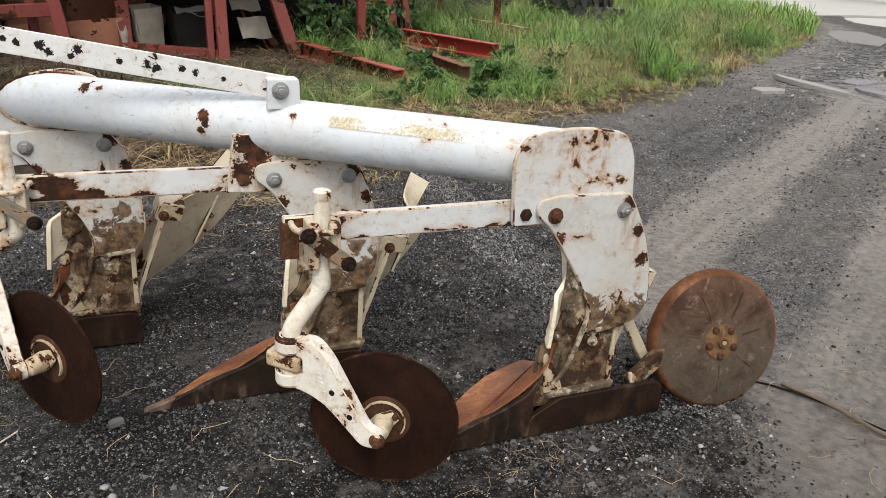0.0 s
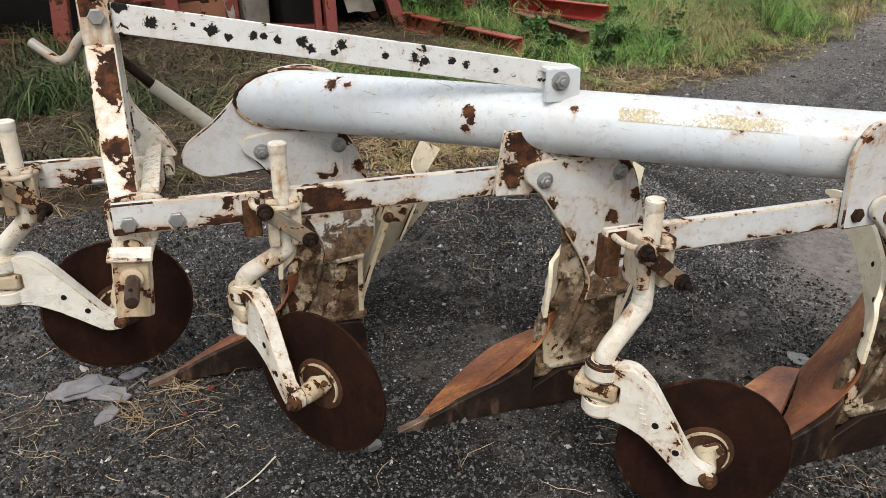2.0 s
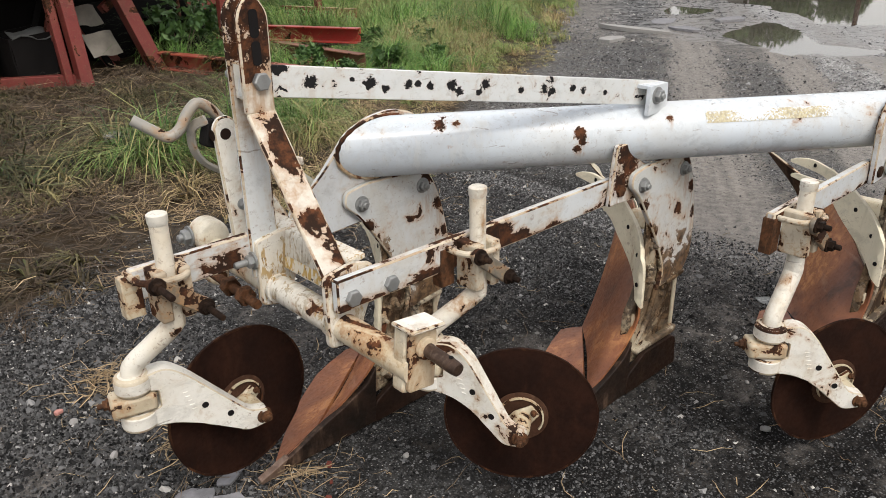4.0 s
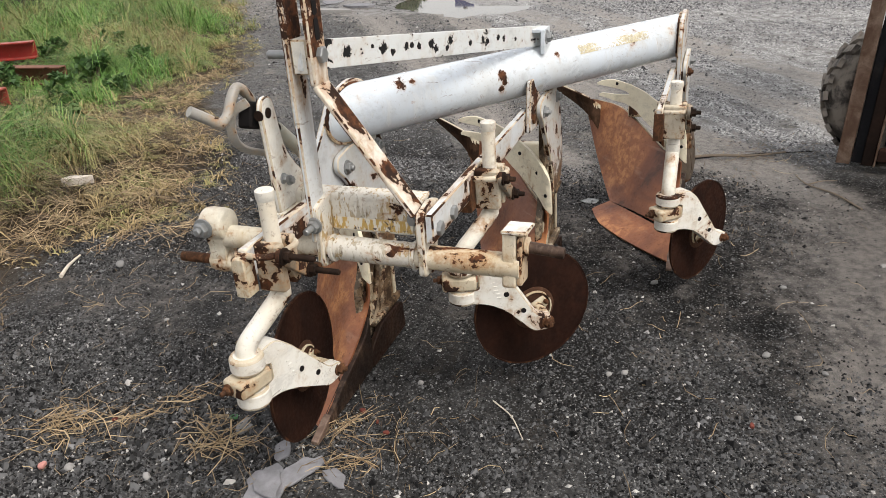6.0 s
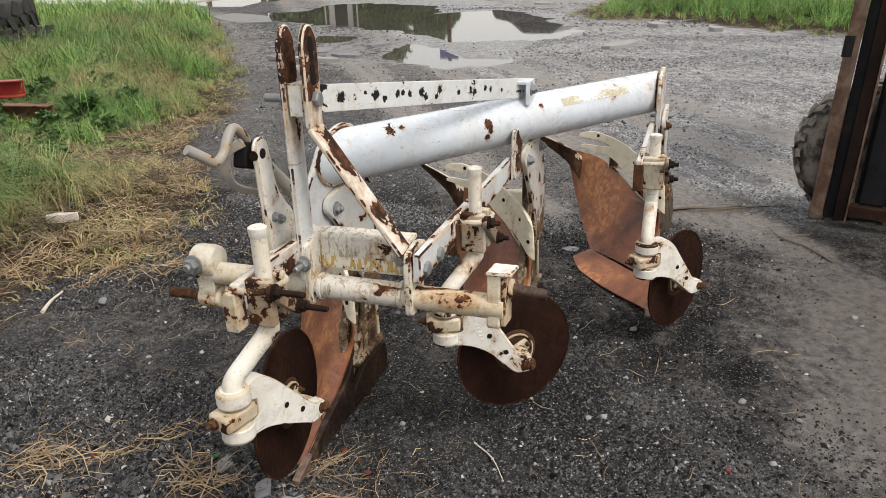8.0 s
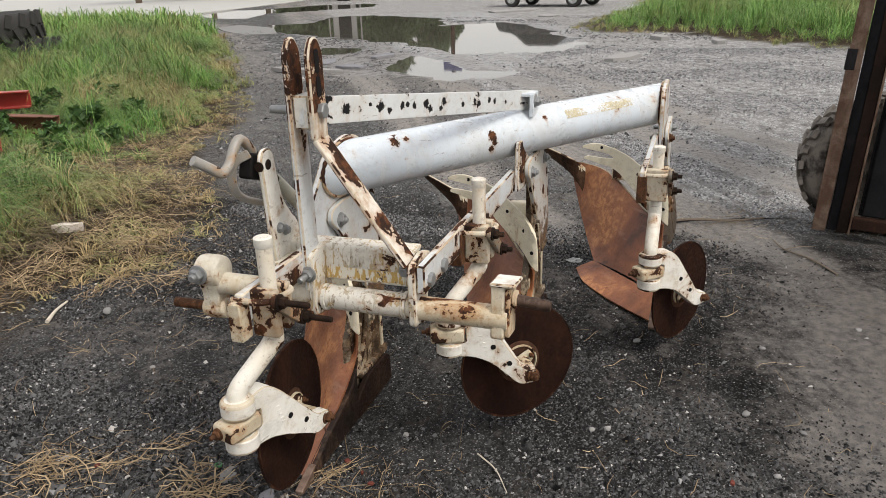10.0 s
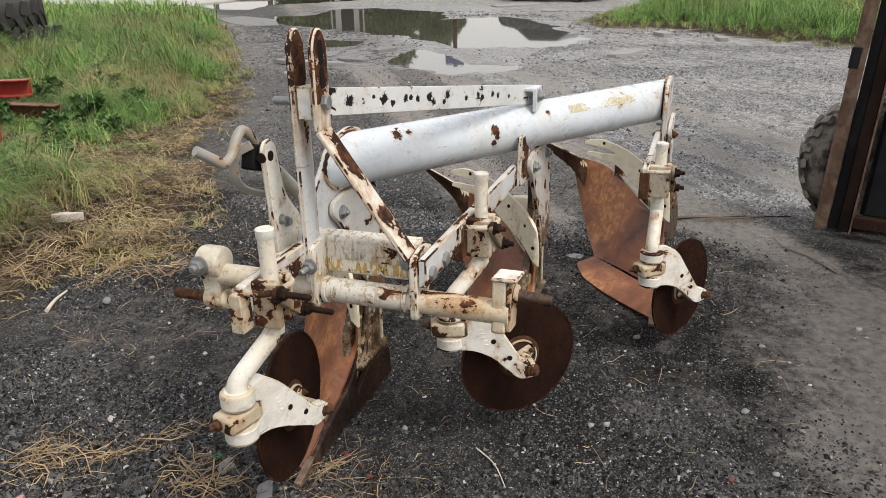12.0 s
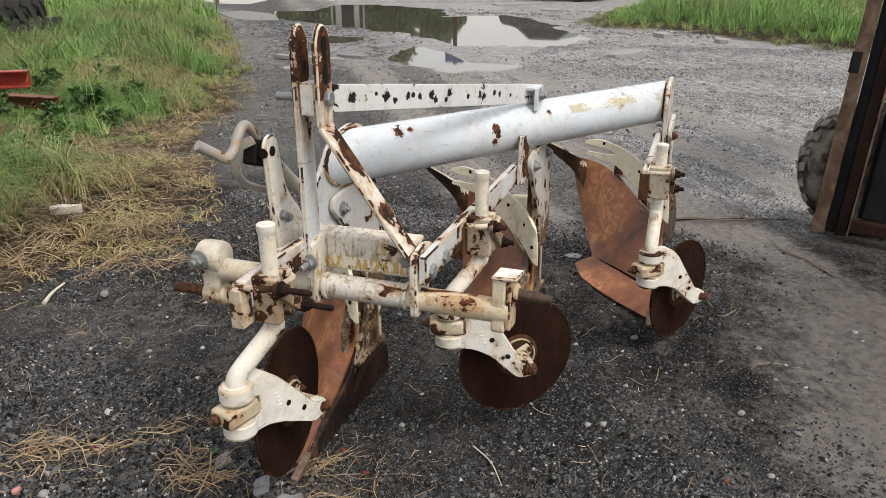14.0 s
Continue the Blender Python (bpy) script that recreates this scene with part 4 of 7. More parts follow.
    tp = part("tail_piece", sheet(tail, 0.008), CREAM, frog, "cream-painted tail piece of the board")
    face = [[p + Vector((-0.0050, 0.0065, 0.0)) for p in r] for r in tail]
    part("tail_face", sheet(face, 0.004), TAIL_RUST, tp, "dark rust-brown face")
    part("bolt", hexbolt(w((0.600, 0.470, 0.335)), (0.6, -0.8, 0), 0.013, 0.012, 0.01), MUDDY, tp)
    part("bolt", hexbolt(w((0.640, 0.530, 0.375)), (0.6, -0.8, 0), 0.014, 0.012, 0.012), RUSTY_BOLT, tp)
    stay = part("stay", swept(glide(ws([(0.288, 0.075, 0.140), (0.312, 0.090, 0.210), (0.365, 0.094, 0.360), (0.405, 0.096, 0.470), (0.415, 0.100, 0.495)]), 4),
                              lambda t: flat(0.020, 0.042 - 0.012 * t), (0, 1, 0)), CREAM, frog, "cream stay between casting and board", 0.005)
    part("bolt", hexbolt(w((0.408, 0.084, 0.478)), (0.1, -1, 0.1), 0.014, 0.012, 0.012), RUSTY_BOLT, stay)
    part("bracket", prism(rounded([(x + ox, z) for x, z in [(0.375, 0.455), (0.470, 0.440), (0.490, 0.500), (0.400, 0.515)]], 0.012), oy + 0.108, oy + 0.300), CREAM, frog, "cream bracket on the board's back", 0.004)
    # trash board: a forked cream crescent that stands over the top of the board
    def lean(q, lift=0.0):
        y, z = q[0], q[1]
        return w((0.022 + 0.094 * (z - 0.335) + 0.18 * (1 - math.exp(-max(0.0, y - 0.012) / 0.12)) + lift, y - 0.3 * lift, z))

    outer = [(-0.013, 0.342), (-0.007, 0.440), (0.006, 0.500), (0.047, 0.536), (0.095, 0.566), (0.150, 0.596), (0.205, 0.630), (0.272, 0.658)]
    inner = [(-0.004, 0.346), (0.020, 0.368), (0.047, 0.388), (0.100, 0.425), (0.151, 0.459), (0.203, 0.500), (0.240, 0.538), (0.285, 0.567)]
    bm = bmesh.new()
    for edge, under in ((outer, inner),
                        ([(0.272, 0.658), (0.350, 0.679), (0.405, 0.675), (0.434, 0.664)], [(0.270, 0.612), (0.304, 0.630), (0.360, 0.642), (0.432, 0.654)]),
                        ([(0.270, 0.612), (0.329, 0.610), (0.402, 0.616), (0.423, 0.609)], [(0.285, 0.567), (0.341, 0.578), (0.390, 0.593), (0.421, 0.600)])):
        hi, lo = (glide([(y, z, 0) for y, z in e], 4) for e in (edge, under))
        add(bm, sheet([[lean(a.lerp(b, f)) for a, b in zip(hi, lo)] for f in (0, 0.33, 0.67, 1)], 0.014))
    bmesh.ops.remove_doubles(bm, verts=bm.verts, dist=0.0004)
    trash = part("trash_board", bm, BONE, frog, "cream forked trash board", 0.004)
    for y, z in ((0.012, 0.42), (0.060, 0.490), (0.148, 0.548), (0.335, 0.662)):
        part("hole", spun([(0.008, 0), (0.008, 0.0012)], lean((y, z), -0.0078), (-0.9, 0.4, 0.1), 10), SCRAP_DARK, trash)


for i, (ox, oy) in enumerate(BODIES):
    plough_body(ox, oy, i == 2)


# ---------------------------------------------------------------- disc coulters
RIM_RUST = rust("rim_rust", (0.016, 0.008, 0.006), (0.036, 0.016, 0.010), (0.17, 0.075, 0.036), 13.0, (0.5, 0.8), 0.2)
HUB_SEAT = rust("hub_seat", (0.05, 0.026, 0.017), (0.09, 0.045, 0.028), (0.14, 0.08, 0.05), 20.0)


def coulter(top, knee, hub, centre, n, radius, clamp_z, bar_y, bolts=0.0):
    """top: the stem's top; knee: the middle of the socket's top; hub: the axle's outer end; centre: the disc's middle; n: its axis."""
    T, K, H = Vector(top), Vector(knee), Vector(hub)
    n = Vector((*n, 0)).normalized()
    C = Vector(centre)
    H = Vector((H.x, H.y, C.z))
    reach = (C - H).dot(n)
    H = C - n * reach
    bend = min(clamp_z - 0.092, K.z + 0.125)

    def along(f, z):
        return Vector((T.x + (K.x - T.x) * f, T.y + (K.y - T.y) * f, z))

    stem_line = [T, along(0, bend + 0.035), along(0.08, bend), along(0.50, (bend + K.z + 0.024) / 2), along(0.92, K.z + 0.024), along(1.0, K.z - 0.01), along(1.0, K.z - 0.10)]
    stem = part("coulter_stem", swept(glide(stem_line, 7), lambda t: circle(0.0205 + 0.0042 * min(1.0, max(0.0, (t - 0.10) * 12)), 16), (0, 1, 0)), STEM_PAINT, plough, "cream cranked round coulter stem")
    part("stem_cap", spun([(0.0207, -0.016), (0.0228, -0.010), (0.0230, 0.008), (0.019, 0.011)], T - Vector((0, 0, 0.006)), (0, 0, 1), 18), CAST_PAINT, stem)
    # clamp that holds the stem against the bar
    for x in (T.x - 0.040, T.x + 0.014):
        part("clamp_jaw", prism([(x, clamp_z - 0.062), (x + 0.028, clamp_z - 0.062), (x + 0.028, clamp_z + 0.060), (x, clamp_z + 0.060)], T.y - 0.038, bar_y + 0.002), CLAMP, stem, "dirty cast jaw", 0.005)
    bm = swept(glide([(T.x - 0.070, bar_y + 0.03, clamp_z + 0.045), (T.x - 0.068, T.y - 0.020, clamp_z + 0.045), (T.x - 0.02, T.y - 0.046, clamp_z + 0.044),
                      (T.x + 0.030, T.y - 0.040, clamp_z + 0.045), (T.x + 0.055, bar_y + 0.03, clamp_z + 0.045)], 6), circle(0.008, 10))
    part("clamp_bow", bm, CLAMP, stem)
    ends = []
    for (ex, ez), q0 in (((T.x - 0.048, clamp_z + 0.042), 51), ((T.x + 0.058, clamp_z - 0.044), 231)):
        ends += [(ex + 0.019 * math.cos(radians(q0 + 22.5 * i)), ez + 0.019 * math.sin(radians(q0 + 22.5 * i))) for i in range(9)]
    part("clamp_strap", prism(ends, T.y - 0.055, T.y - 0.041), STRAP, stem, "grimy dark steel strap", 0.003)
    part("nut", hexbolt((T.x - 0.046, T.y - 0.055, clamp_z + 0.041), (0, -1, 0), 0.015, 0.014, 0.014 + bolts), DARK_STEEL, stem)
    part("nut", hexbolt((T.x + 0.057, T.y - 0.055, clamp_z - 0.043), (0, -1, 0), 0.015, 0.014, 0.014 + bolts), DARK_STEEL, stem)
    part("clamp_block", prism([(T.x - 0.095, clamp_z - 0.055), (T.x - 0.050, clamp_z - 0.055), (T.x - 0.050, clamp_z + 0.045), (T.x - 0.095, clamp_z + 0.045)], bar_y - 0.004, bar_y + 0.030),
         RIB if bolts else RUSTY_BOLT, stem, "rusty packing block", 0.003)
    # socket with its stop collar
    bm = spun([(0.036, 0.0), (0.043, -0.006), (0.043, -0.042), (0.038, -0.046)], K, (0, 0, 1), 24)
    a = Vector((H.x - K.x, H.y - K.y, 0))
    run = a.length
    a.normalize()
    side = Vector((-a.y, a.x, 0))
    part("socket", bm, CAST_PAINT, stem, "cream cast socket", 0.002)
    part("socket_foot", spun([(0.038, -0.100), (0.043, -0.106), (0.043, -0.140), (0.036, -0.146)], K, (0, 0, 1), 24), CAST_PAINT, stem, "", 0.002)
    bm = bmesh.new()
    bmesh.ops.create_cube(bm, size=1.0)
    turned = Matrix((a, side, Vector((0, 0, 1)))).transposed().to_4x4()
    bmesh.ops.transform(bm, matrix=Matrix.Translation(K - a * 0.008 + Vector((0, 0, -0.073))) @ turned @ Matrix.Diagonal((0.104, 0.070, 0.046, 1)), verts=bm.verts)
    part("stop_collar", bm, RIB, stem, "stained cream stop collar", 0.009)
    part("bolt", hexbolt(K - a * 0.060 + side * 0.012 + Vector((0, 0, -0.073)), -a, 0.012, 0.010, 0.01), RUSTY_BOLT, stem)
    # arm: a tapered casting from the socket to the axle
    dz = H.z - K.z
    out = rounded([(0.022, -0.004), (0.075, 0.006), (0.12, -0.030), (run - 0.03, dz + 0.028), (run + 0.012, dz + 0.022), (run + 0.016, dz), (run + 0.010, dz - 0.022), (run - 0.04, dz - 0.030),
                   (0.13, -0.150 + dz * 0.12), (0.075, -0.152), (0.022, -0.146), (0.030, -0.100), (0.050, -0.094), (0.050, -0.052), (0.030, -0.046)],
                  [0.004, 0.03, 0.05, 0.02, 0.015, 0.015, 0.015, 0.02, 0.05, 0.03, 0.004, 0.004, 0.004, 0.004, 0.004], 4)
    bm = bmesh.new()
    lo, hi = [], []
    for s, z in out:
        half = 0.026 - 0.009 * min(1, max(0, s / run))
        p = K + a * s + Vector((0, 0, z))
        lo.append(bm.verts.new(p - side * half))
        hi.append(bm.verts.new(p + side * half))
    bm.faces.new(lo)
    bm.faces.new(hi[::-1])
    for i in range(len(lo)):
        j = (i + 1) % len(lo)
        bm.faces.new((lo[i], hi[i], hi[j], lo[j]))
    arm = part("arm", bm, CAST_PAINT, stem, "cream cast arm with two holes", 0.005)
    s = -1 if side.dot(n) > 0 else 1

    def on_arm(f):
        """The middle of the arm's face at a share f of its length."""
        u = min(1.0, max(0.0, (run * f - 0.12) / (run - 0.15)))
        z = 0.5 * (-0.03 + (dz + 0.062) * u - 0.15 + dz * 0.12 + (dz * 0.88 + 0.12) * u)
        return K + a * (run * f) + Vector((0, 0, z)) + side * s * (0.0262 - 0.009 * f)

    for f in (0.52, 0.72):
        part("hole", spun([(0.0085, 0), (0.0085, 0.0012)], on_arm(f), side * s, 10), SCRAP_DARK, arm)
    for i in range(5):
        p = on_arm(0.40) + a * 0.004 * (i - 2) + Vector((0, 0, 0.026 - 0.013 * i))
        part("cast_mark", swept([p - a * 0.006, p + a * 0.006], flat(0.003, 0.003)), CAST_PAINT, arm)
    # axle, hub and disc
    part("axle_bolt", hexbolt(H - n * 0.012, -n, 0.016, 0.014, 0.006), RUSTY_BOLT, stem)
    barrel = spun([(0.014, 0.0), (0.019, 0.012), (0.024, 0.018), (0.027, reach * 0.45), (0.030, reach - 0.022), (0.020, reach - 0.004)], H + n * 0.004, n, 26)
    hb = part("hub", barrel, HUB_PAINT, stem, "cream hub, rusty and greasy")
    lug = bmesh.new()
    turn = radians(38)
    hx = n.cross(Vector((0, 0, 1))).normalized()
    for sgn in (-1, 1):
        ux = (hx * math.cos(turn) + Vector((0, 0, math.sin(turn)))) * sgn
        uy = n.cross(ux)
        add(lug, swept([H + n * (reach - 0.018) + ux * s for s in (0.010, 0.030, 0.050)], lambda t: [(x * (1 - 0.35 * t), y) for x, y in flat(0.056, 0.010)], n))
        part("bolt", hexbolt(H + n * (reach - 0.024) + ux * 0.043, -n, 0.009, 0.008, 0.005, False), RUSTY_BOLT, hb)
    part("hub_flange", lug, CREAM, stem, "cream two-eared hub flange", 0.003)
    arc = [H + n * (reach - 0.010) + hx * (0.060 * math.cos(q)) + Vector((0, 0, 0.060 * math.sin(q))) for q in [radians(-35 + 11 * i) for i in range(24)]]
    part("hub_ring", swept(arc, flat(0.004, 0.008), n), HUB_PAINT, stem, "broken cream dust ring")
    part("hub_seat", spun([(0.020, 0.0), (0.070, 0.0), (0.074, 0.002), (0.074, 0.004)], C - n * 0.007, n, 36), HUB_SEAT, stem, "scoured brown ring on the disc")
    part("disc", spun([(0.02, -0.003), (radius * 0.55, -0.003), (radius * 0.96, -0.0025), (radius, -0.0008), (radius, 0.0008), (radius * 0.96, 0.0025), (radius * 0.55, 0.003), (0.02, 0.003)],
                      C, n, 96, 0.010), DISC_RUST, stem, "dark brown rusted disc with a nicked edge")
    ring = []
    for i in range(73):
        q = 2 * math.pi * i / 72
        nick = 1 + 0.008 * noise.noise((math.cos(q) * 9 + C.x, math.sin(q) * 9, C.y))
        ring.append(C + (hx * math.cos(q) + Vector((0, 0, math.sin(q)))) * (radius * 0.992 * nick))
    part("disc_edge", swept(ring, flat(0.0052, 0.007), n), RIM_RUST, stem, "nicked edge with orange rust")
    part("hub_cap", spun([(0.05, 0.0), (0.05, 0.012), (0.036, 0.020), (0.034, 0.03), (0.02, 0.034)], C + n * 0.002, n, 24), MUDDY, stem)


coulter((0.425, 1.756, 0.878), (0.345, 1.758, 0.488), (0.530, 1.565, 0.248), (0.575, 1.643, 0.252), (0.4725, 0.8813), 0.205, 0.742, O3[1] + 0.054)
coulter((-0.323, 2.235, 0.927), (-0.431, 2.305, 0.535), (-0.337, 2.063, 0.302), (-0.270, 2.124, 0.303), (0.757, 0.654), 0.205, 0.735, O2[1] + 0.053)
coulter((-0.965, 2.583, 0.936), (-1.064, 2.648, 0.546), (-0.782, 2.580, 0.337), (-0.792, 2.672, 0.330), (-0.107, 0.994), 0.214, 0.755, 2.612, 0.045)

# ---------------------------------------------------------------- headstock
def beam_decal_material():
    """A yellow sticker that has flaked to white paint in upright streaks, with dark worn marks."""
    k = Mat("beam_decal", 0.6)
    streak = k.noise(85, 5, 0.66, stretch=(1, 1, 0.3))
    col = k.mix(k.band(streak, 0.47, 0.53), (0.52, 0.35, 0.11), (0.70, 0.67, 0.58))
    col = k.mix(k.band(k.noise(58, 4, 0.6), 0.60, 0.64), col, (0.09, 0.07, 0.06))
    k.bump(streak, 0.4, 0.002)
    return k.end(col, 0.65)


BEAM_DECAL = beam_decal_material()
part("headstock_beam", prism(rounded([(-0.662, 0.708), (-0.640, 0.706), (-0.636, 0.800), (-0.606, 0.806), (-0.606, 0.818), (-0.652, 0.812)], [0.006, 0.004, 0.010, 0.003, 0.003, 0.012]), 2.318, 2.735), HEAD_PAINT, plough, "flaking yellowed white cross beam", 0.004)
for y in (2.294, 2.590):
    part("side_plate", prism(rounded([(-0.735, 0.625), (-0.660, 0.610), (-0.622, 0.70), (-0.600, 0.735), (-0.600, 0.80), (-0.66, 0.815), (-0.735, 0.80)], 0.015), y, y + 0.020), HEAD_PAINT, plough, "worn side plate", 0.003)
part("beam_decal", prism([(-0.6640, 0.716), (-0.6605, 0.748), (-0.6615, 0.748), (-0.6650, 0.716)], 2.350, 2.585), BEAM_DECAL, plough, "yellowed flaking sticker with dark marks")
shaft = part("cross_shaft", rod((-0.690, 2.050, 0.662), (-0.690, 2.935, 0.672), 0.033, 28), SHAFT_PAINT, plough, "white cross shaft, stained yellow and rusty")
part("shaft_sleeve", spun([(0.0335, 0.0), (0.0345, 0.001), (0.0345, 0.222), (0.0335, 0.223)], (-0.690, 2.345, 0.6655), (0, 1, 0.011), 28), HEAD_PAINT, shaft, "flaking yellowed sleeve")
for y in (2.335, 2.575):
    part("collar", spun([(0.034, -0.006), (0.039, -0.005), (0.039, 0.005), (0.034, 0.006)], (-0.690, y, 0.667), (0, 1, 0), 24), HEAD_PAINT, shaft)
# near side: block and pin above the shaft
blk = part("hitch_block", prism(rounded([(-0.722, 0.612), (-0.640, 0.602), (-0.628, 0.752), (-0.708, 0.762)], 0.010), 2.058, 2.094), SHAFT_PAINT, plough, "white hitch block, rusty on its outer face", 0.005)
part("block_face", prism(rounded([(-0.716, 0.618), (-0.645, 0.609), (-0.634, 0.742), (-0.706, 0.750)], 0.008), 2.044, 2.057), HITCH_RUST, blk, "rust-brown cast face", 0.003)
part("block_cap", prism([(-0.716, 0.757), (-0.624, 0.748), (-0.623, 0.758), (-0.715, 0.768)], 2.028, 2.096), CAST_PAINT, blk, "white top plate", 0.002)
part("pin_boss", spun([(0.018, 0.0), (0.025, 0.004), (0.024, 0.012), (0.018, 0.014)], (-0.672, 2.045, 0.712), (0, -1, 0), 22), HITCH_RUST, blk)
part("hitch_pin", spun([(0.002, 0.0), (0.0135, 0.002), (0.0155, 0.014), (0.0155, 0.10), (0.002, 0.101)], (-0.670, 1.942, 0.700), (0.0, 0.99, 0.10), 20), rust("pin_steel", (0.045, 0.028, 0.020), (0.095, 0.060, 0.043), (0.20, 0.15, 0.12), 22.0, (0.35, 0.6), 0.4, 0.3), blk, "bare steel linkage pin")
part("pin_hole", spun([(0.005, 0), (0.005, 0.001)], (-0.670, 1.965, 0.721), (0, -0.1, 1), 8), SCRAP_DARK, blk)
# far side: casting with its pin below the shaft
bm = spun([(0.036, -0.042), (0.046, -0.036), (0.049, -0.02), (0.049, 0.02), (0.046, 0.036), (0.034, 0.042)], (-0.690, 2.950, 0.708), (0, 1, 0), 28)
add(bm, spun([(0.024, -0.040), (0.031, -0.034), (0.033, 0.0), (0.031, 0.034), (0.024, 0.040)], (-0.690, 2.950, 0.590), (0, 1, 0), 24))
add(bm, prism(rounded([(-0.733, 0.708), (-0.650, 0.708), (-0.662, 0.64), (-0.660, 0.580), (-0.720, 0.580), (-0.716, 0.64)], 0.012), 2.922, 2.978))
blk = part("hitch_block", bm, SHAFT_PAINT, plough, "cream hitch casting, rusting at the joint", 0.004)
part("hitch_pin", rod((-0.690, 2.90, 0.590), (-0.690, 3.100, 0.590), 0.0155, 20), RUSTY_BOLT, blk, "rusty linkage pin")
part("nut", hexbolt((-0.740, 2.965, 0.712), (-1, 0, 0), 0.022, 0.018, 0.01), BOLT_STEEL, blk)
part("adjuster", rod((-0.745, 2.85, 0.64), (-0.745, 2.60, 0.63), 0.013, 14), RUSTY_BOLT, plough, "rusty threaded rod")
for y in (2.74, 2.66):
    part("nut", spun([(0.025, -0.014), (0.028, 0.0), (0.025, 0.014)], (-0.745, y, 0.634), (0, 1, 0), 6), RUSTY_BOLT, plough)

# mast: a straight upright on the far side, and a near one that bends into a brace
far_mast = prism(rounded([(-0.742, 0.70), (-0.664, 0.70), (-0.664, 1.340), (-0.690, 1.376), (-0.716, 1.376), (-0.742, 1.340)], [0, 0, 0.03, 0.02, 0.02, 0.03]), 2.603, 2.617)
part("mast_upright", far_mast, UPRIGHT_PAINT, plough, "rust-streaked white upright", 0.002)
near = part("mast_upright", prism(rounded([(-0.745, 1.125), (-0.672, 1.115), (-0.667, 1.340), (-0.692, 1.376), (-0.718, 1.376), (-0.744, 1.340)], [0, 0, 0.03, 0.02, 0.02, 0.03]), 2.538, 2.553),
            MAST_PAINT, plough, "rust-streaked white upright that bends into a brace", 0.002)
part("brace", swept([(-0.707, 2.546, 1.125), (-0.690, 2.322, 0.790)], flat(0.072, 0.014), (0, 0.8, -0.5)), MAST_PAINT, near, "rusty flat brace", 0.002)
for y, sgn in ((2.5376, -1), (2.6174, 1)):
    for z, h in ((1.318, 0.030), (1.255, 0.026)):
        part("slot", prism(rounded([(-0.716, z - h), (-0.694, z - h), (-0.694, z + h), (-0.716, z + h)], 0.010), y, y + 0.0012 * sgn), SCRAP_DARK, near)
part("mast_spacer", prism([(-0.735, 1.150), (-0.675, 1.150), (-0.675, 1.235), (-0.735, 1.235)], 2.556, 2.600), CAST_PAINT, plough, "", 0.003)
part("bolt", hexbolt((-0.703, 2.538, 1.194), (0, -1, 0), 0.021, 0.014, 0, False), BOLT_STEEL, plough)
part("bolt", hexbolt((-0.703, 2.617, 1.194), (0, 1, 0), 0.021, 0.014, 0.05, False), BOLT_STEEL, plough)
part("bolt", hexbolt((-0.742, 2.600, 0.752), (-1, 0, 0), 0.017, 0.014, 0.03), BOLT_STEEL, plough)
part("bolt", hexbolt((-0.655, 2.35, 0.752), (-1, 0, 0), 0.014, 0.012, 0), BOLT_STEEL, plough)

GREY_GREEN = paint("grey_green_paint", base=(0.36, 0.37, 0.32), rust=0.28, size=14, grime=0.4)
CRANK = paint("crank_paint", base=(0.28, 0.275, 0.255), rust=0.34, size=16, grime=0.5, dark=0.6)
# turning screw: arm plate, crank and screw
arm_outline = rounded([(-0.735, 0.775), (-0.560, 0.775), (-0.600, 0.86), (-0.665, 0.93), (-0.690, 1.075), (-0.705, 1.092), (-0.735, 1.092), (-0.752, 1.07), (-0.742, 0.92)],
                      [0.01, 0.02, 0.03, 0.05, 0.02, 0.015, 0.015, 0.02, 0.05])
arm = part("screw_arm", prism(arm_outline, 2.700, 2.716), CAST_PAINT, plough, "white arm plate with a pin hole", 0.003)
part("hole", spun([(0.014, 0), (0.014, 0.0012)], (-0.722, 2.6996, 1.050), (0, -1, 0), 16), DARK_STEEL, arm)
part("hole", spun([(0.014, 0), (0.014, 0.0012)], (-0.7526, 2.708, 1.050), (-1, 0, 0), 12), DARK_STEEL, arm)
for x, z in ((-0.70, 0.865), (-0.672, 0.85)):
    part("bolt", hexbolt((x, 2.700, z), (0, -1, 0), 0.011, 0.010, 0), BOLT_STEEL, arm)
part("arm_foot", prism(rounded([(-0.74, 0.742), (-0.575, 0.742), (-0.585, 0.778), (-0.74, 0.778)], 0.01), 2.622, 2.735), HEAD_PAINT, plough, "flaking white foot of the arm", 0.004)
crank = part("crank_handle", swept(glide([(-0.905, 2.795, 1.100), (-0.868, 2.776, 1.072), (-0.838, 2.765, 1.052), (-0.808, 2.760, 1.066), (-0.785, 2.758, 1.100), (-0.758, 2.756, 1.122), (-0.728, 2.755, 1.105),
                                          (-0.700, 2.755, 1.070)], 6), circle(0.0135, 12)), CRANK, plough, "worn grey crank handle")
screw = part("screw", rod((-0.705, 2.755, 1.075), (-0.60, 2.755, 0.965), 0.014, 14), DARK_STEEL, plough, "dark greasy screw")
part("screw_tube", rod((-0.61, 2.755, 0.975), (-0.440, 2.757, 0.825), 0.020, 16), GREY_GREEN, plough, "grey-green screw tube")
part("screw_yoke", swept(glide([(-0.750, 2.735, 1.085), (-0.772, 2.772, 1.060), (-0.768, 2.785, 1.00), (-0.735, 2.780, 0.955), (-0.680, 2.735, 0.925)], 6), flat(0.008, 0.024)), CRANK, plough, "bent flat yoke", 0.002)
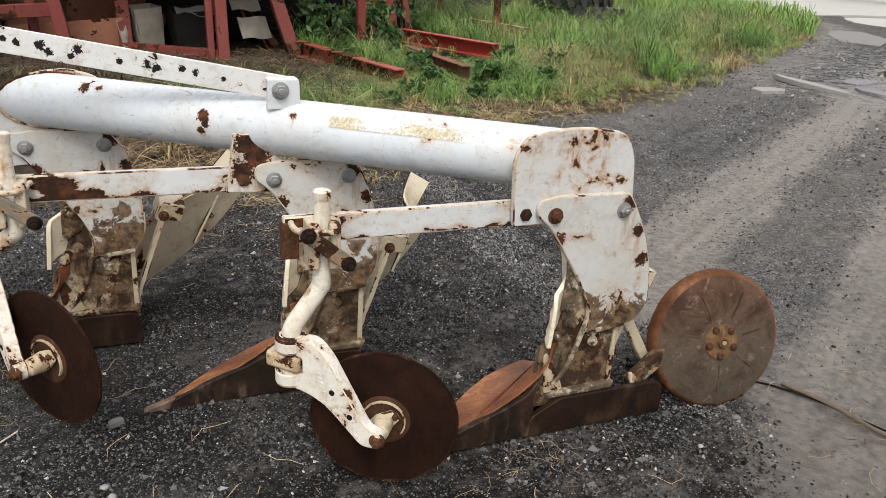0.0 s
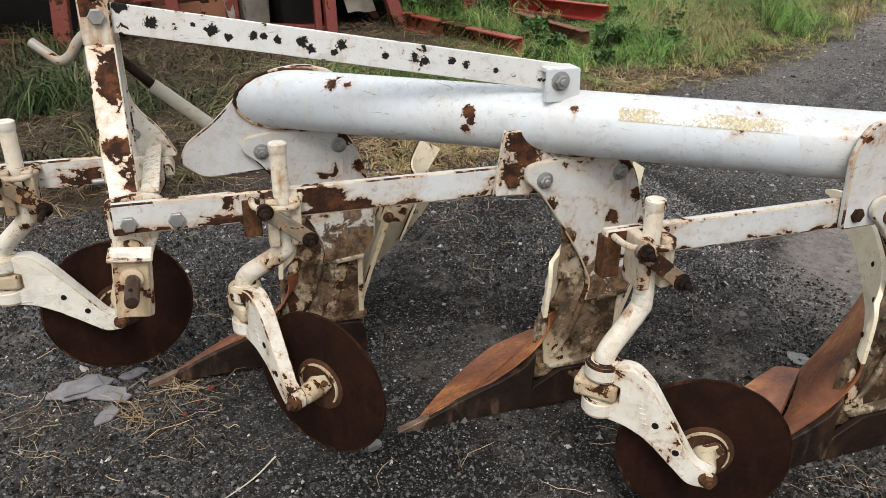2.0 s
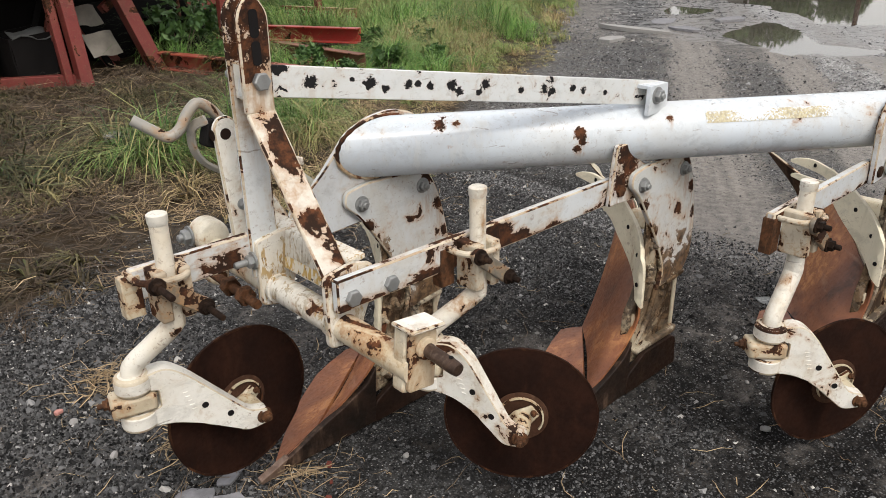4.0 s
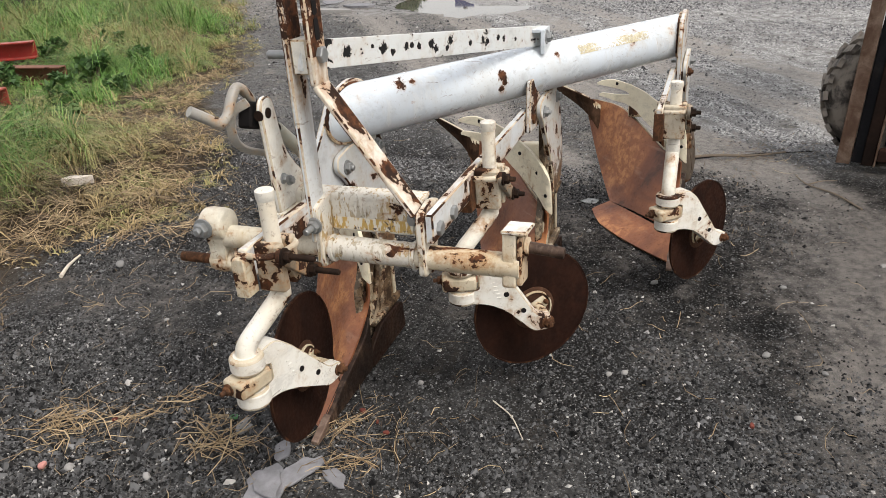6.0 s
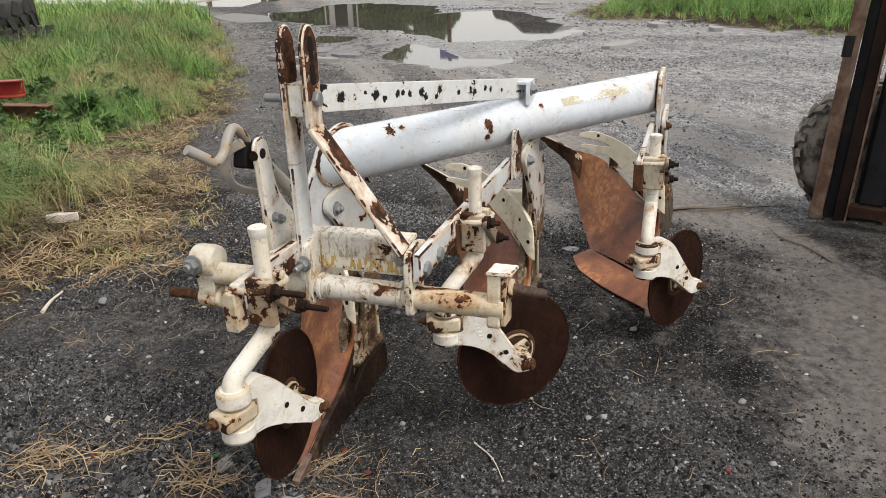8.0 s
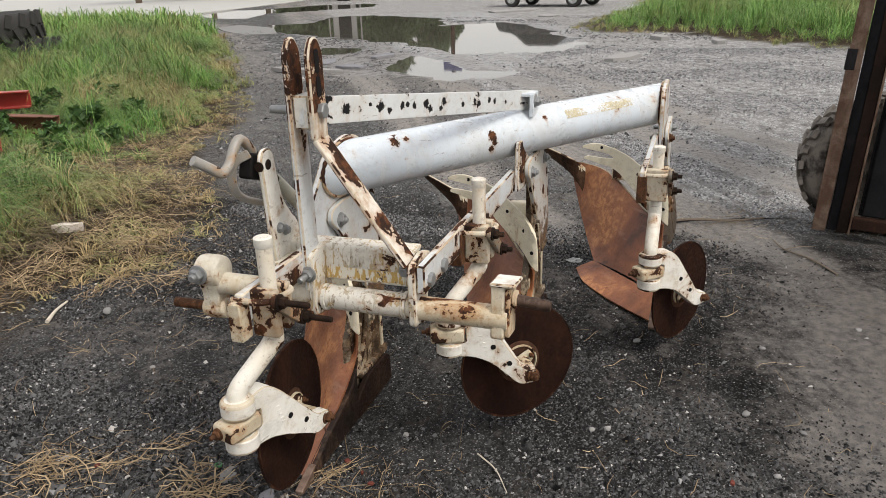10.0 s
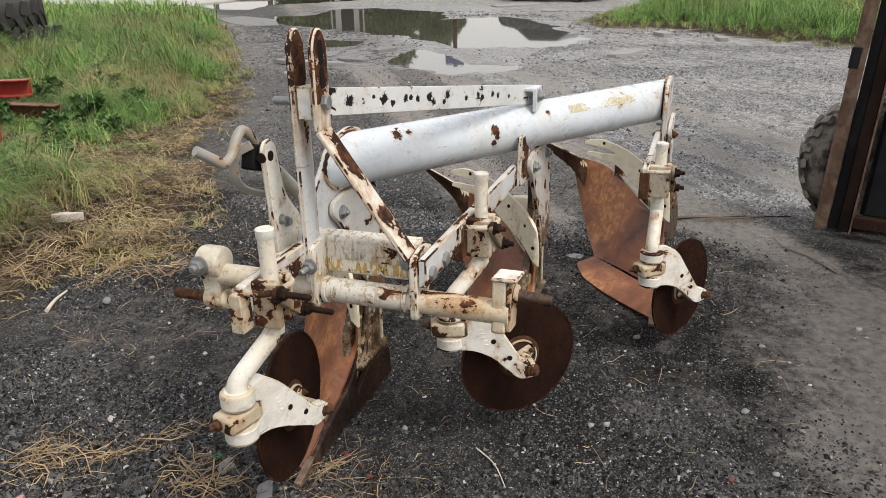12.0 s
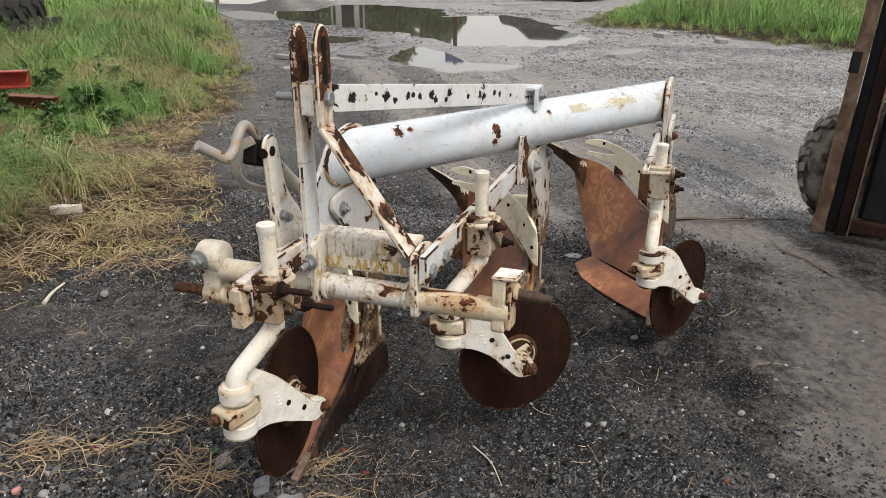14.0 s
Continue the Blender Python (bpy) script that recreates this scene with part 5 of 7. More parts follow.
part("screw_nut", prism(rounded([(-0.765, 1.02), (-0.705, 1.00), (-0.69, 1.07), (-0.745, 1.085)], 0.01), 2.730, 2.768), SCRAP_DARK, plough, "black greasy screw nut", 0.004)

# ---------------------------------------------------------------- rear furrow wheel
PALE_HOLE = plain("pale_hole", (0.34, 0.27, 0.20), 0.8)
WN = Vector((-0.154, -0.959, 0.239)).normalized()
WC = Vector((1.852, 1.782, 0.240))
def wheel_material():
    """Brown rust, redder at the top, under a thin coat of dried mud."""
    k = Mat("wheel_face", spec=0.16)
    n, g = k.noise(7, 7, 0.65, warp=0.6), k.noise(60, 5, 0.65)
    axis = k.t.nodes.new("ShaderNodeSeparateXYZ")
    k.t.links.new(k.co, axis.inputs[0])
    mud = k.band(k.calc("ADD", k.calc("MULTIPLY", axis.outputs["Z"], -0.8), n), 0.14, 0.42)
    col = k.mix(k.band(n, 0.35, 0.65), (0.040, 0.023, 0.016), (0.105, 0.058, 0.038))
    col = k.mix(k.calc("MULTIPLY", mud, 0.85), col, k.mix(g, (0.046, 0.037, 0.029), (0.125, 0.104, 0.078)))
    col = k.mix(k.calc("MULTIPLY", k.band(k.noise(24, 6, 0.7, warp=0.8), 0.56, 0.68), 0.6), col, (0.22, 0.175, 0.13))
    k.bump(k.calc("ADD", g, n), 0.5, 0.004)
    return k.end(col, 0.8)


WHEEL_FACE = wheel_material()
HUB_BOSS = rust("hub_boss", (0.10, 0.055, 0.028), (0.21, 0.13, 0.07), (0.28, 0.19, 0.11), 20.0)
RIM_ORANGE = rust("rim_orange", (0.085, 0.038, 0.020), (0.19, 0.085, 0.042), (0.28, 0.15, 0.08), 7.0)
wheel = part("furrow_wheel", spun([(0.02, 0.030), (0.06, 0.030), (0.15, 0.026), (0.21, 0.017), (0.232, 0.009)], WC, WN, 80, 0.003), WHEEL_FACE, plough, "leaning rusty domed furrow wheel")
part("wheel_rim", spun([(0.231, 0.0095), (0.240, 0.004), (0.247, -0.008), (0.248, -0.040), (0.242, -0.046), (0.236, -0.040), (0.234, -0.010), (0.10, 0.010), (0.03, 0.010)], WC, WN, 80, 0.003), RIM_ORANGE, wheel, "orange-brown rusty rim")
part("wheel_hub", spun([(0.066, 0.027), (0.062, 0.034), (0.046, 0.036), (0.022, 0.040), (0.018, 0.050), (0.011, 0.050), (0.009, 0.036)], WC, WN, 30), HUB_BOSS, wheel, "rusty hub boss")
part("hub_hole", spun([(0.0085, 0.0), (0.0085, 0.0012)], WC + WN * 0.0505, WN, 12), PALE_HOLE, wheel)
wx = WN.cross(Vector((0, 0, 1))).normalized()
wz = wx.cross(WN)
for i in range(5):
    ang = radians(58 + 72 * i)
    part("bolt", spun([(0.013, 0.0), (0.013, 0.008), (0.008, 0.012)], WC + WN * 0.033 + wx * (0.050 * math.cos(ang)) + wz * (0.050 * math.sin(ang)), WN, 12), RUSTY_BOLT if i % 2 else HUB_SEAT, wheel)
for i in range(7):
    ang = radians(12 + 360 / 7 * i)
    d = wx * math.cos(ang) + wz * math.sin(ang)
    part("face_rib", swept([WC + d * 0.085 + WN * 0.0285, WC + d * 0.13 + WN * 0.0278, WC + d * (0.165 + 0.012 * (i % 3)) + WN * 0.0235], lambda t: [(x * (1 - 0.5 * t), y) for x, y in flat(0.007, 0.004)], WN), WHEEL_RUST, wheel, "", 0.001)
part("wheel_axle", rod(WC - WN * 0.15, WC + WN * 0.005, 0.022, 16), DARK_STEEL, wheel)
part("wheel_stay", bar((1.445, 1.82, 0.40), (1.60, 1.85, 0.175), 0.022, 0.040), CREAM, plough, "cream stay", 0.004)
part("wheel_arm", swept([(1.500, 1.790, 0.118), (1.525, 1.792, 0.128), (1.62, 1.806, 0.186), (1.78, 1.83, 0.245)], lambda t: flat(0.034, 0.052 + 0.02 * t), (0, 0, 1)), MUDDY, plough, "muddy cream wheel arm", 0.006)
part("arm_edge", swept([(1.492, 1.772, 0.172), (1.500, 1.770, 0.135), (1.530, 1.770, 0.112), (1.60, 1.772, 0.118)], flat(0.010, 0.014)), CREAM, plough, "worn pale bracket edge", 0.002)


# ---------------------------------------------------------------- steel frame with a muddy wheel, parked behind the plough
U, BACK = Vector((-0.25, -0.968, 0)), Vector((0.968, -0.25, 0))
PARK = Vector((2.135, 0.955, 0))
trailer = thing("steel_trailer", PARK, "rusty dark steel trailer with a muddy tyre, parked on gravel", "trailer")


def tr(s, b, z):
    return PARK + U * (s + 0.055 * z) + BACK * b + Vector((0, 0, z))   # the side flares out towards the top


def block(s0, s1, b0, b1, z0, z1):
    bm = bmesh.new()
    v = [bm.verts.new(tr(s, b, z)) for z in (z0, z1) for b in (b0, b1) for s in (s0, s1)]
    for f in ((0, 1, 3, 2), (4, 6, 7, 5), (0, 4, 5, 1), (2, 3, 7, 6), (0, 2, 6, 4), (1, 5, 7, 3)):
        bm.faces.new([v[i] for i in f])
    return bm


FRAME_PALE = rust("frame_pale", (0.10, 0.062, 0.044), (0.20, 0.145, 0.11), (0.09, 0.046, 0.030), 9.0)
FRAME_BROWN = rust("frame_brown", (0.030, 0.017, 0.013), (0.065, 0.032, 0.022), (0.12, 0.058, 0.036), 6.0)
FRAME_MIXED = rust("frame_mixed", (0.016, 0.011, 0.009), (0.034, 0.020, 0.015), (0.075, 0.038, 0.024), 5.0)
FRAME_DARK = rust("frame_dark", (0.012, 0.012, 0.014), (0.022, 0.022, 0.024), (0.045, 0.035, 0.03), 5.0, (0.4, 0.7), 0.2)
part("corner_post", block(-0.012, 0.058, 0.0, 0.012, 0.045, 2.3), FRAME_PALE, trailer, "pale rusty corner angle", 0.003)
part("corner_return", block(-0.012, 0.0, 0.012, 0.09, 0.055, 2.3), FRAME_PALE, trailer, "", 0.002)
part("channel_web", block(0.060, 0.112, 0.030, 0.042, 0.05, 2.3), FRAME_DARK, trailer, "near-black channel web", 0.002)
part("channel_side", block(0.113, 0.170, 0.008, 0.040, 0.045, 2.3), FRAME_MIXED, trailer, "dark brown channel post", 0.003)
part("channel_flange", block(0.172, 0.182, -0.008, 0.040, 0.045, 2.3), FRAME_PALE, trailer, "pale worn flange edge", 0.003)
part("bottom_rail", block(0.184, 2.2, 0.0, 0.06, 0.075, 0.140), FRAME_BROWN, trailer, "rusty bottom rail", 0.004)
for i in range(8):
    s = 0.215 + i * 0.24
    part("panel_rib", block(s, s + 0.13, 0.045, 0.075, 0.142, 2.3), FRAME_DARK, trailer, "dark pressed panel rib", 0.012)
part("panel", block(0.20, 2.2, 0.080, 0.092, 0.142, 2.3), FRAME_DARK, trailer, "dark steel panel")
part("side_wall", block(0.02, 0.032, 0.62, 2.6, 0.75, 2.3), FRAME_DARK, trailer)
part("axle", rod(tr(-0.10, 0.43, 0.36), tr(1.9, 0.43, 0.36), 0.04, 14), FRAME_DARK, trailer)


def tyre_material():
    k = Mat("muddy_tyre", 0.9)
    n = k.noise(7, 7, 0.65, warp=0.4)
    col = k.mix(k.band(n, 0.38, 0.56), (0.040, 0.035, 0.031), (0.19, 0.168, 0.142))
    k.bump(k.noise(30, 6, 0.65), 0.7, 0.012)
    return k.end(col, 0.9)


MUDDY_TYRE = tyre_material()


def tyre(at, axis, r, w, mat, parent, lugs=22, tall=0.018):
    """A lugged tyre with its rim."""
    half = [(0.58, 0.40), (0.70, 0.49), (0.80, 0.50), (0.89, 0.455), (0.95, 0.36), (0.985, 0.22), (1.0, 0.08)]
    prof = [(r * a, -w * b) for a, b in half] + [(r * a, w * b) for a, b in reversed(half)]
    body = part("tyre", spun(prof, at, axis, 44), mat, parent)
    m = Matrix.Translation(at) @ Vector(axis).normalized().to_track_quat("Z", "Y").to_matrix().to_4x4()
    bm = bmesh.new()
    for i in range(lugs):
        for sgn in (-1, 1):
            a = 2 * math.pi * (i + 0.25 * sgn) / lugs
            line = [m @ Vector(((r + tall * 0.4) * math.cos(a + 0.10 * t), (r + tall * 0.4) * math.sin(a + 0.10 * t), sgn * w * (0.02 + 0.44 * t))) for t in (0, 0.5, 1.0)]
            add(bm, swept(line, flat(0.05 * r / 0.4, tall * 1.6), (line[0] - Vector(at))))
    part("tread", bm, mat, body)
    part("rim", spun([(r * 0.57, -w * 0.34), (r * 0.50, -w * 0.25), (r * 0.45, -w * 0.10), (r * 0.12, -w * 0.14), (r * 0.12, w * 0.14), (r * 0.45, w * 0.10), (r * 0.50, w * 0.25), (r * 0.57, w * 0.34)], at, axis, 32), FRAME_DARK, parent)
    return body


tyre(tr(0.215, 0.275, 0.385), BACK * 0.97 + U * -0.22, 0.385, 0.28, MUDDY_TYRE, trailer, 26, 0.015)
tyre(tr(1.8, 0.44, 0.365), U, 0.365, 0.30, MUDDY_TYRE, trailer, 26)
part("mudguard_bracket", block(-0.02, 0.03, -0.004, 0.03, 0.95, 1.06), FRAME_DARK, trailer, "", 0.004)


# ---------------------------------------------------------------- scrap on the verge
BRIGHT_RED = paint("bright_red", stain=0.1, base=(0.34, 0.030, 0.026), rust=0.34, size=5, grime=0.3, dark=0.3, dirt=(0.16, 0.05, 0.04))
TERRACOTTA = paint("terracotta_paint", stain=0.2, base=(0.33, 0.135, 0.085), rust=0.36, size=4, grime=0.5, dark=0.2, dirt=(0.15, 0.06, 0.04), gloss=0.6)
MAROON = paint("maroon_paint", stain=0.05, base=(0.085, 0.018, 0.018), rust=0.40, size=6, grime=0.5, dark=0.4, dirt=(0.06, 0.03, 0.025), gloss=0.5)
OXIDE_RED = paint("oxide_red", stain=0.1, base=(0.32, 0.055, 0.040), rust=0.46, size=5, grime=0.5, dark=0.1, dirt=(0.17, 0.075, 0.05))

def girder(name, a, b, w, h, mat, parent, label=""):
    """A rolled channel lying or standing: web and two flanges."""
    a, b = Vector(a), Vector(b)
    d = (b - a).normalized()
    up = Vector((0, 0, 1)) if abs(d.z) < 0.8 else Vector((0, 1, 0))
    t = min(w, h) * 0.12
    sec = [(-w / 2, -h / 2), (w / 2, -h / 2), (w / 2, -h / 2 + t), (-w / 2 + t, -h / 2 + t), (-w / 2 + t, h / 2 - t), (w / 2, h / 2 - t), (w / 2, h / 2), (-w / 2, h / 2)]
    return part(name, swept([a, b], sec, up), mat, parent, label, 0.004)


def lying_girder(a, b, w, h, mat, label):
    ob = thing("steel_girder", a, label, "girder", "girders on the verge")
    girder("web", a, b, w, h, mat, ob)
    return ob


GIRDERS = [((2.00, 9.62), (2.72, 7.75)), ((3.38, 9.35), (3.55, 7.86)), ((3.85, 10.95), (4.65, 9.37)), ((6.10, 13.60), (6.58, 12.05))]
lying_girder((2.00, 9.62, 0.17), (2.72, 7.75, 0.12), 0.14, 0.19, OXIDE_RED, "red-brown rusty steel channel lying in the grass")
lying_girder((3.38, 9.35, 0.17), (3.55, 7.86, 0.15), 0.12, 0.18, OXIDE, "brown rusty steel channel half hidden by grass")
lying_girder((3.85, 10.95, 0.20), (4.65, 9.37, 0.20), 0.14, 0.20, BRIGHT_RED, "bright red painted steel channel lying in the grass")
lying_girder((6.10, 13.60, 0.16), (6.58, 12.05, 0.16), 0.13, 0.17, OXIDE_RED, "faded red steel channel lying further back in the grass")


def red_frame(at, turn, name_label, legs, beams, mat=RED_PAINT):
    """An old implement frame of welded bars. legs and beams: pairs of points in its own frame, with a width."""
    ob = thing("implement_frame", at, name_label, "machine frame", "scrap machines on the verge")
    m = pose(*at, 0, 0, turn)
    for nm, rows in (("leg", legs), ("beam", beams)):
        for a, b, w in rows:
            part(nm, bar(m @ Vector(a), m @ Vector(b), w, w * 1.25, (0, 1, 0) if abs(b[2] - a[2]) > 0.5 else (0, 0, 1)), mat, ob, "", 0.006)
    return ob


red_frame((0.55, 9.6, 0), 0, "dark red welded implement frame rusting among scrap",
          [((-0.52, 0.45, 0.0), (-0.58, 0.60, 1.6), 0.15), ((0.53, -0.25, 0.0), (0.50, 0.0, 1.6), 0.13), ((0.40, -0.15, 0.0), (0.38, 0.1, 1.6), 0.08), ((1.44, 0.0, 0.0), (0.98, 0.25, 1.5), 0.15), ((0.30, 0.5, 0.0), (0.72, 0.3, 1.4), 0.08)],
          [((-0.55, 0.35, 0.10), (0.55, -0.15, 0.09), 0.10), ((-0.9, 0.6, 1.05), (1.1, 0.3, 1.10), 0.14), ((1.05, 0.4, 0.72), (1.9, 0.6, 1.30), 0.09), ((-0.6, 0.5, 0.62), (-0.1, 0.9, 0.78), 0.10)])
red_frame((3.6, 11.7, 0), 10, "dull red A-shaped implement frame overgrown by weeds",
          [((-0.55, 0, 0), (-0.20, 0.1, 1.6), 0.14), ((0.42, 0, 0), (0.10, 0.1, 1.6), 0.14), ((0.9, 0.4, 0), (0.7, 0.5, 1.5), 0.10)],
          [((-0.45, 0, 0.55), (0.40, 0, 0.60), 0.09), ((-0.6, 0.2, 1.2), (0.9, 0.5, 1.2), 0.12), ((-1.3, 0.3, 0.75), (-0.3, 0.1, 0.40), 0.10)])
red_frame((-2.2, 8.6, 0), -4, "red rectangular implement frame with a diagonal brace",
          [((-0.75, 0, 0), (-0.75, 0.1, 1.4), 0.11), ((0.55, 0, 0), (0.62, 0.1, 1.4), 0.15), ((-0.55, 0.05, 0.15), (0.25, 0.05, 0.85), 0.09), ((0.85, 0.3, 0), (0.60, 0.3, 1.4), 0.12)],
          [((-0.8, 0, 0.15), (0.60, 0, 0.14), 0.15), ((-0.8, 0, 0.88), (0.65, 0, 0.92), 0.13)])
red_frame((-0.9, 9.3, 0), 6, "dark red bent machine frame leaning on a hopper",
          [((-0.62, 0, 0), (-0.55, 0.1, 1.0), 0.13), ((-0.55, 0.1, 1.0), (-0.25, 0.2, 1.5), 0.13), ((0.35, 0.1, 0), (0.20, 0.2, 0.95), 0.13), ((0.20, 0.2, 0.95), (0.5, 0.3, 1.5), 0.13)],
          [((-0.6, 0.1, 0.50), (0.3, 0.15, 0.56), 0.11)])
red_frame((-4.6, 9.4, 0), 12, "dull red scrap frame in dark grass",
          [((-0.6, 0, 0), (-0.6, 0, 1.3), 0.12), ((0.6, 0, 0), (0.5, 0, 1.3), 0.12)], [((-0.7, 0, 0.2), (0.7, 0, 0.2), 0.13), ((-0.7, 0, 0.85), (0.7, 0, 0.9), 0.12)])
red_frame((7.2, 16.6, 0), 0, "upright red steel frame in long grass", [((0, 0, 0), (0, 0, 1.6), 0.13), ((-1.1, 0.3, 0), (-0.9, 0.3, 1.6), 0.12)], [((-1.1, 0.2, 0.5), (0.1, 0.1, 0.45), 0.10)])


def hopper(at, turn, size, mat, label, name="scrap_box"):
    """A dented sheet-steel box, open at the top."""
    ob = thing(name, at, label, "scrap", "scrap machines on the verge")
    m = pose(*at, 4, -5, turn)
    w, d, h = size
    for (a, b, c, e) in (((-w / 2, -d / 2), (w / 2, -d / 2), 0, 0), ((w / 2, -d / 2), (w / 2, d / 2), 0, 0), ((w / 2, d / 2), (-w / 2, d / 2), 0, 0), ((-w / 2, d / 2), (-w / 2, -d / 2), 0, 0)):
        rows = []
        for i in range(5):
            z = h * i / 4
            k = 1 + 0.10 * i / 4
            rows.append([m @ Vector(((a[0] + (b[0] - a[0]) * j / 6) * k, (a[1] + (b[1] - a[1]) * j / 6) * k, z + 0.03)) + Vector((0.02 * noise.noise((j * 0.9, i * 0.8, at[0] + a[0])), 0.02 * noise.noise((j, i, at[1])), 0)) for j in range(7)])
        part("side", sheet(rows, 0.012), mat, ob)
    part("floor", sheet([[m @ Vector((x * w / 2, y * d / 2, 0.02)) for x in (-1, 0, 1)] for y in (-1, 0, 1)], 0.012), mat, ob)
    return ob


def shade_deck(at, turn, size, label):
    """An added high deck that shades the scrap: ribbed plates on a rail frame, carried by four posts."""
    ob = thing("shade_deck", at, label, "machine deck", "scrap machines on the verge")
    m = pose(*at, 2, -1, turn)
    w, d, h = size
    for i in range(5):
        x0, x1 = -w / 2 + w * i / 5, -w / 2 + w * (i + 1) / 5 - 0.02
        part("deck_plate", sheet([[m @ Vector((x0 + (x1 - x0) * p / 3, y * d / 2, h + 0.015 * math.sin(p * 2.1 + i))) for p in range(4)] for y in (-1, 0, 1)], 0.012), OXIDE, ob)
    for sy in (-1, 1):
        part("rail", bar(m @ Vector((-w / 2, sy * d / 2, h - 0.08)), m @ Vector((w / 2, sy * d / 2, h - 0.08)), 0.10, 0.14), RED_PAINT, ob, "", 0.006)
        for sx in (-1, 1):
            part("post", bar(m @ Vector((sx * w * 0.46, sy * d * 0.46, -0.02)), m @ Vector((sx * w * 0.46, sy * d * 0.46, h - 0.1)), 0.10, 0.10, (0, 1, 0)), RED_PAINT, ob, "", 0.006)
    return ob


# Unseen decks, added to keep sky light off the scrap below.
shade_deck((-3.1, 10.8, 0), 6, (3.6, 2.6, 1.55), "rust-red deck on posts, added above the view to shade scrap")
shade_deck((1.0, 10.75, 0), -3, (4.0, 2.6, 1.45), "rust-red deck on posts, added over the scrap to shade it")
shade_deck((4.6, 13.4, 0), 8, (3.2, 2.2, 1.7), "rust-red deck on posts, added behind weeds as a sky blocker")
hopper((-0.72, 10.35, 0.02), 9, (1.30, 0.8, 0.36), TERRACOTTA, "terracotta red sheet-steel hopper, dented")
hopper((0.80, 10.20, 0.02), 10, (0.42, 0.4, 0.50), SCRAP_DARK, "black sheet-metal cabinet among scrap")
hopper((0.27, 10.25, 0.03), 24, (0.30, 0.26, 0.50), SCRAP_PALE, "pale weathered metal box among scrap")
# The near-black of these housings includes the shade between the machines.
hopper((-2.0, 9.7, 0.0), 8, (1.5, 0.8, 0.7), SCRAP_DARK, "sheet-metal housing behind a red frame, coloured near-black for shade")
hopper((2.35, 11.4, 0.0), 15, (1.4, 0.7, 0.8), SCRAP_DARK, "machine housing behind weeds, coloured near-black for shade")
hopper((0.9, 11.6, 0.0), -8, (2.6, 0.8, 1.1), SCRAP_DARK, "large machine housing among scrap, coloured near-black for shade")
hopper((-1.4, 11.3, 0.0), 4, (2.4, 0.8, 1.2), OXIDE, "rust-red machine housing among scrap")
hopper((-3.9, 10.6, 0.0), 14, (1.6, 0.8, 0.9), OXIDE, "rust-red sheet-metal hopper in the grass")


def bent_sheet(at, turn, tilt, w, d, mat, label):
    m = pose(*at, tilt, 0, turn)
    ob = part("metal_sheet", sheet([[m @ Vector((w * (i / 5 - 0.5), d * (j / 4 - 0.5), 0.04 * math.sin(i * 1.3) * math.cos(j))) for i in range(6)] for j in range(5)], 0.008), mat)
    return tagged(ob, label, "metal sheet", "loose sheets among scrap")


bent_sheet((1.54, 10.0, 0.36), 24, 62, 0.42, 0.28, SCRAP_PALE, "pale grey metal sheet leaning on scrap")
bent_sheet((1.44, 10.15, 0.66), 20, 58, 0.40, 0.24, SCRAP_PALE, "pale grey folded metal sheet on scrap")
bent_sheet((0.82, 10.0, 0.54), 8, 28, 0.44, 0.16, plain("sheet_grey", (0.12, 0.125, 0.125), 0.5, 0.2), "grey metal lid lying on a black cabinet")
bent_sheet((-0.75, 10.6, 0.72), 10, 35, 0.30, 0.22, SCRAP_PALE, "white crumpled sheet on top of scrap")
bent_sheet((0.02, 9.98, 0.26), 35, 70, 0.14, 0.34, SCRAP_PALE, "pale torn sheet leaning on scrap")


def leaning_bar(a, b, w, mat, label):
    ob = part("steel_bar", bar(a, b, w, w * 0.55, (0, 1, 0)), mat, None, "", 0.004)
    return tagged(ob, label, "steel bar", "loose bars in the scrap heap")


shuffle = random.Random(12)
for i in range(26):
    x, y, run_x, up = shuffle.uniform(-2.6, 3.6), shuffle.uniform(10.25, 11.1), shuffle.uniform(-0.7, 0.7), shuffle.uniform(0.35, 1.25)
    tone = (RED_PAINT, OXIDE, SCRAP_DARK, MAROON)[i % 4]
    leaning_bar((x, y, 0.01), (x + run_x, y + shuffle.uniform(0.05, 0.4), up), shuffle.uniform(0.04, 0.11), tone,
                ("dull red steel bar leaning in the scrap", "rust-brown steel bar leaning in the scrap", "black steel bar leaning in the scrap", "maroon steel bar leaning in the scrap")[i % 4])


def scrap_tyre(at, r, w, axis, label):
    ob = thing("old_tyre", (at[0], at[1], 0), label, "tyre", "old tyres on the verge")
    tyre(Vector(at), axis, r, w, RUBBER, ob, 20, 0.03)
    return ob


for k, (x, y, z, r, ax) in enumerate([(7.4, 15.9, 0.50, 0.66, (0.2, -1, 0.1)), (10.4, 20.5, 0.62, 0.70, (-0.1, -1, 0.1)), (12.0, 21.0, 0.6, 0.68, (0.15, -1, 0)), (13.6, 21.4, 0.6, 0.66, (0.3, -1, 0.1)),
                                      (9.05, 14.35, 0.26, 0.86, (0.05, 0.05, 1)), (8.80, 14.40, 0.74, 0.82, (-0.05, 0.03, 1)), (7.3, 19.4, 0.6, 0.68, (0, -1, 0))]):
    scrap_tyre((x, y, z), r, 0.50 if ax[2] > 0.5 else 0.42, ax, "worn black tractor tyre lying in grass" if ax[2] > 0.5 else "worn black tractor tyre standing in grass")

# ---------------------------------------------------------------- stones, slabs and litter
STONE = plain("stone", (0.20, 0.20, 0.195), 0.8, 0, 0.35, 25, 0.5)
PALE_STONE = plain("pale_stone", (0.28, 0.275, 0.265), 0.8, 0, 0.3, 20, 0.5)
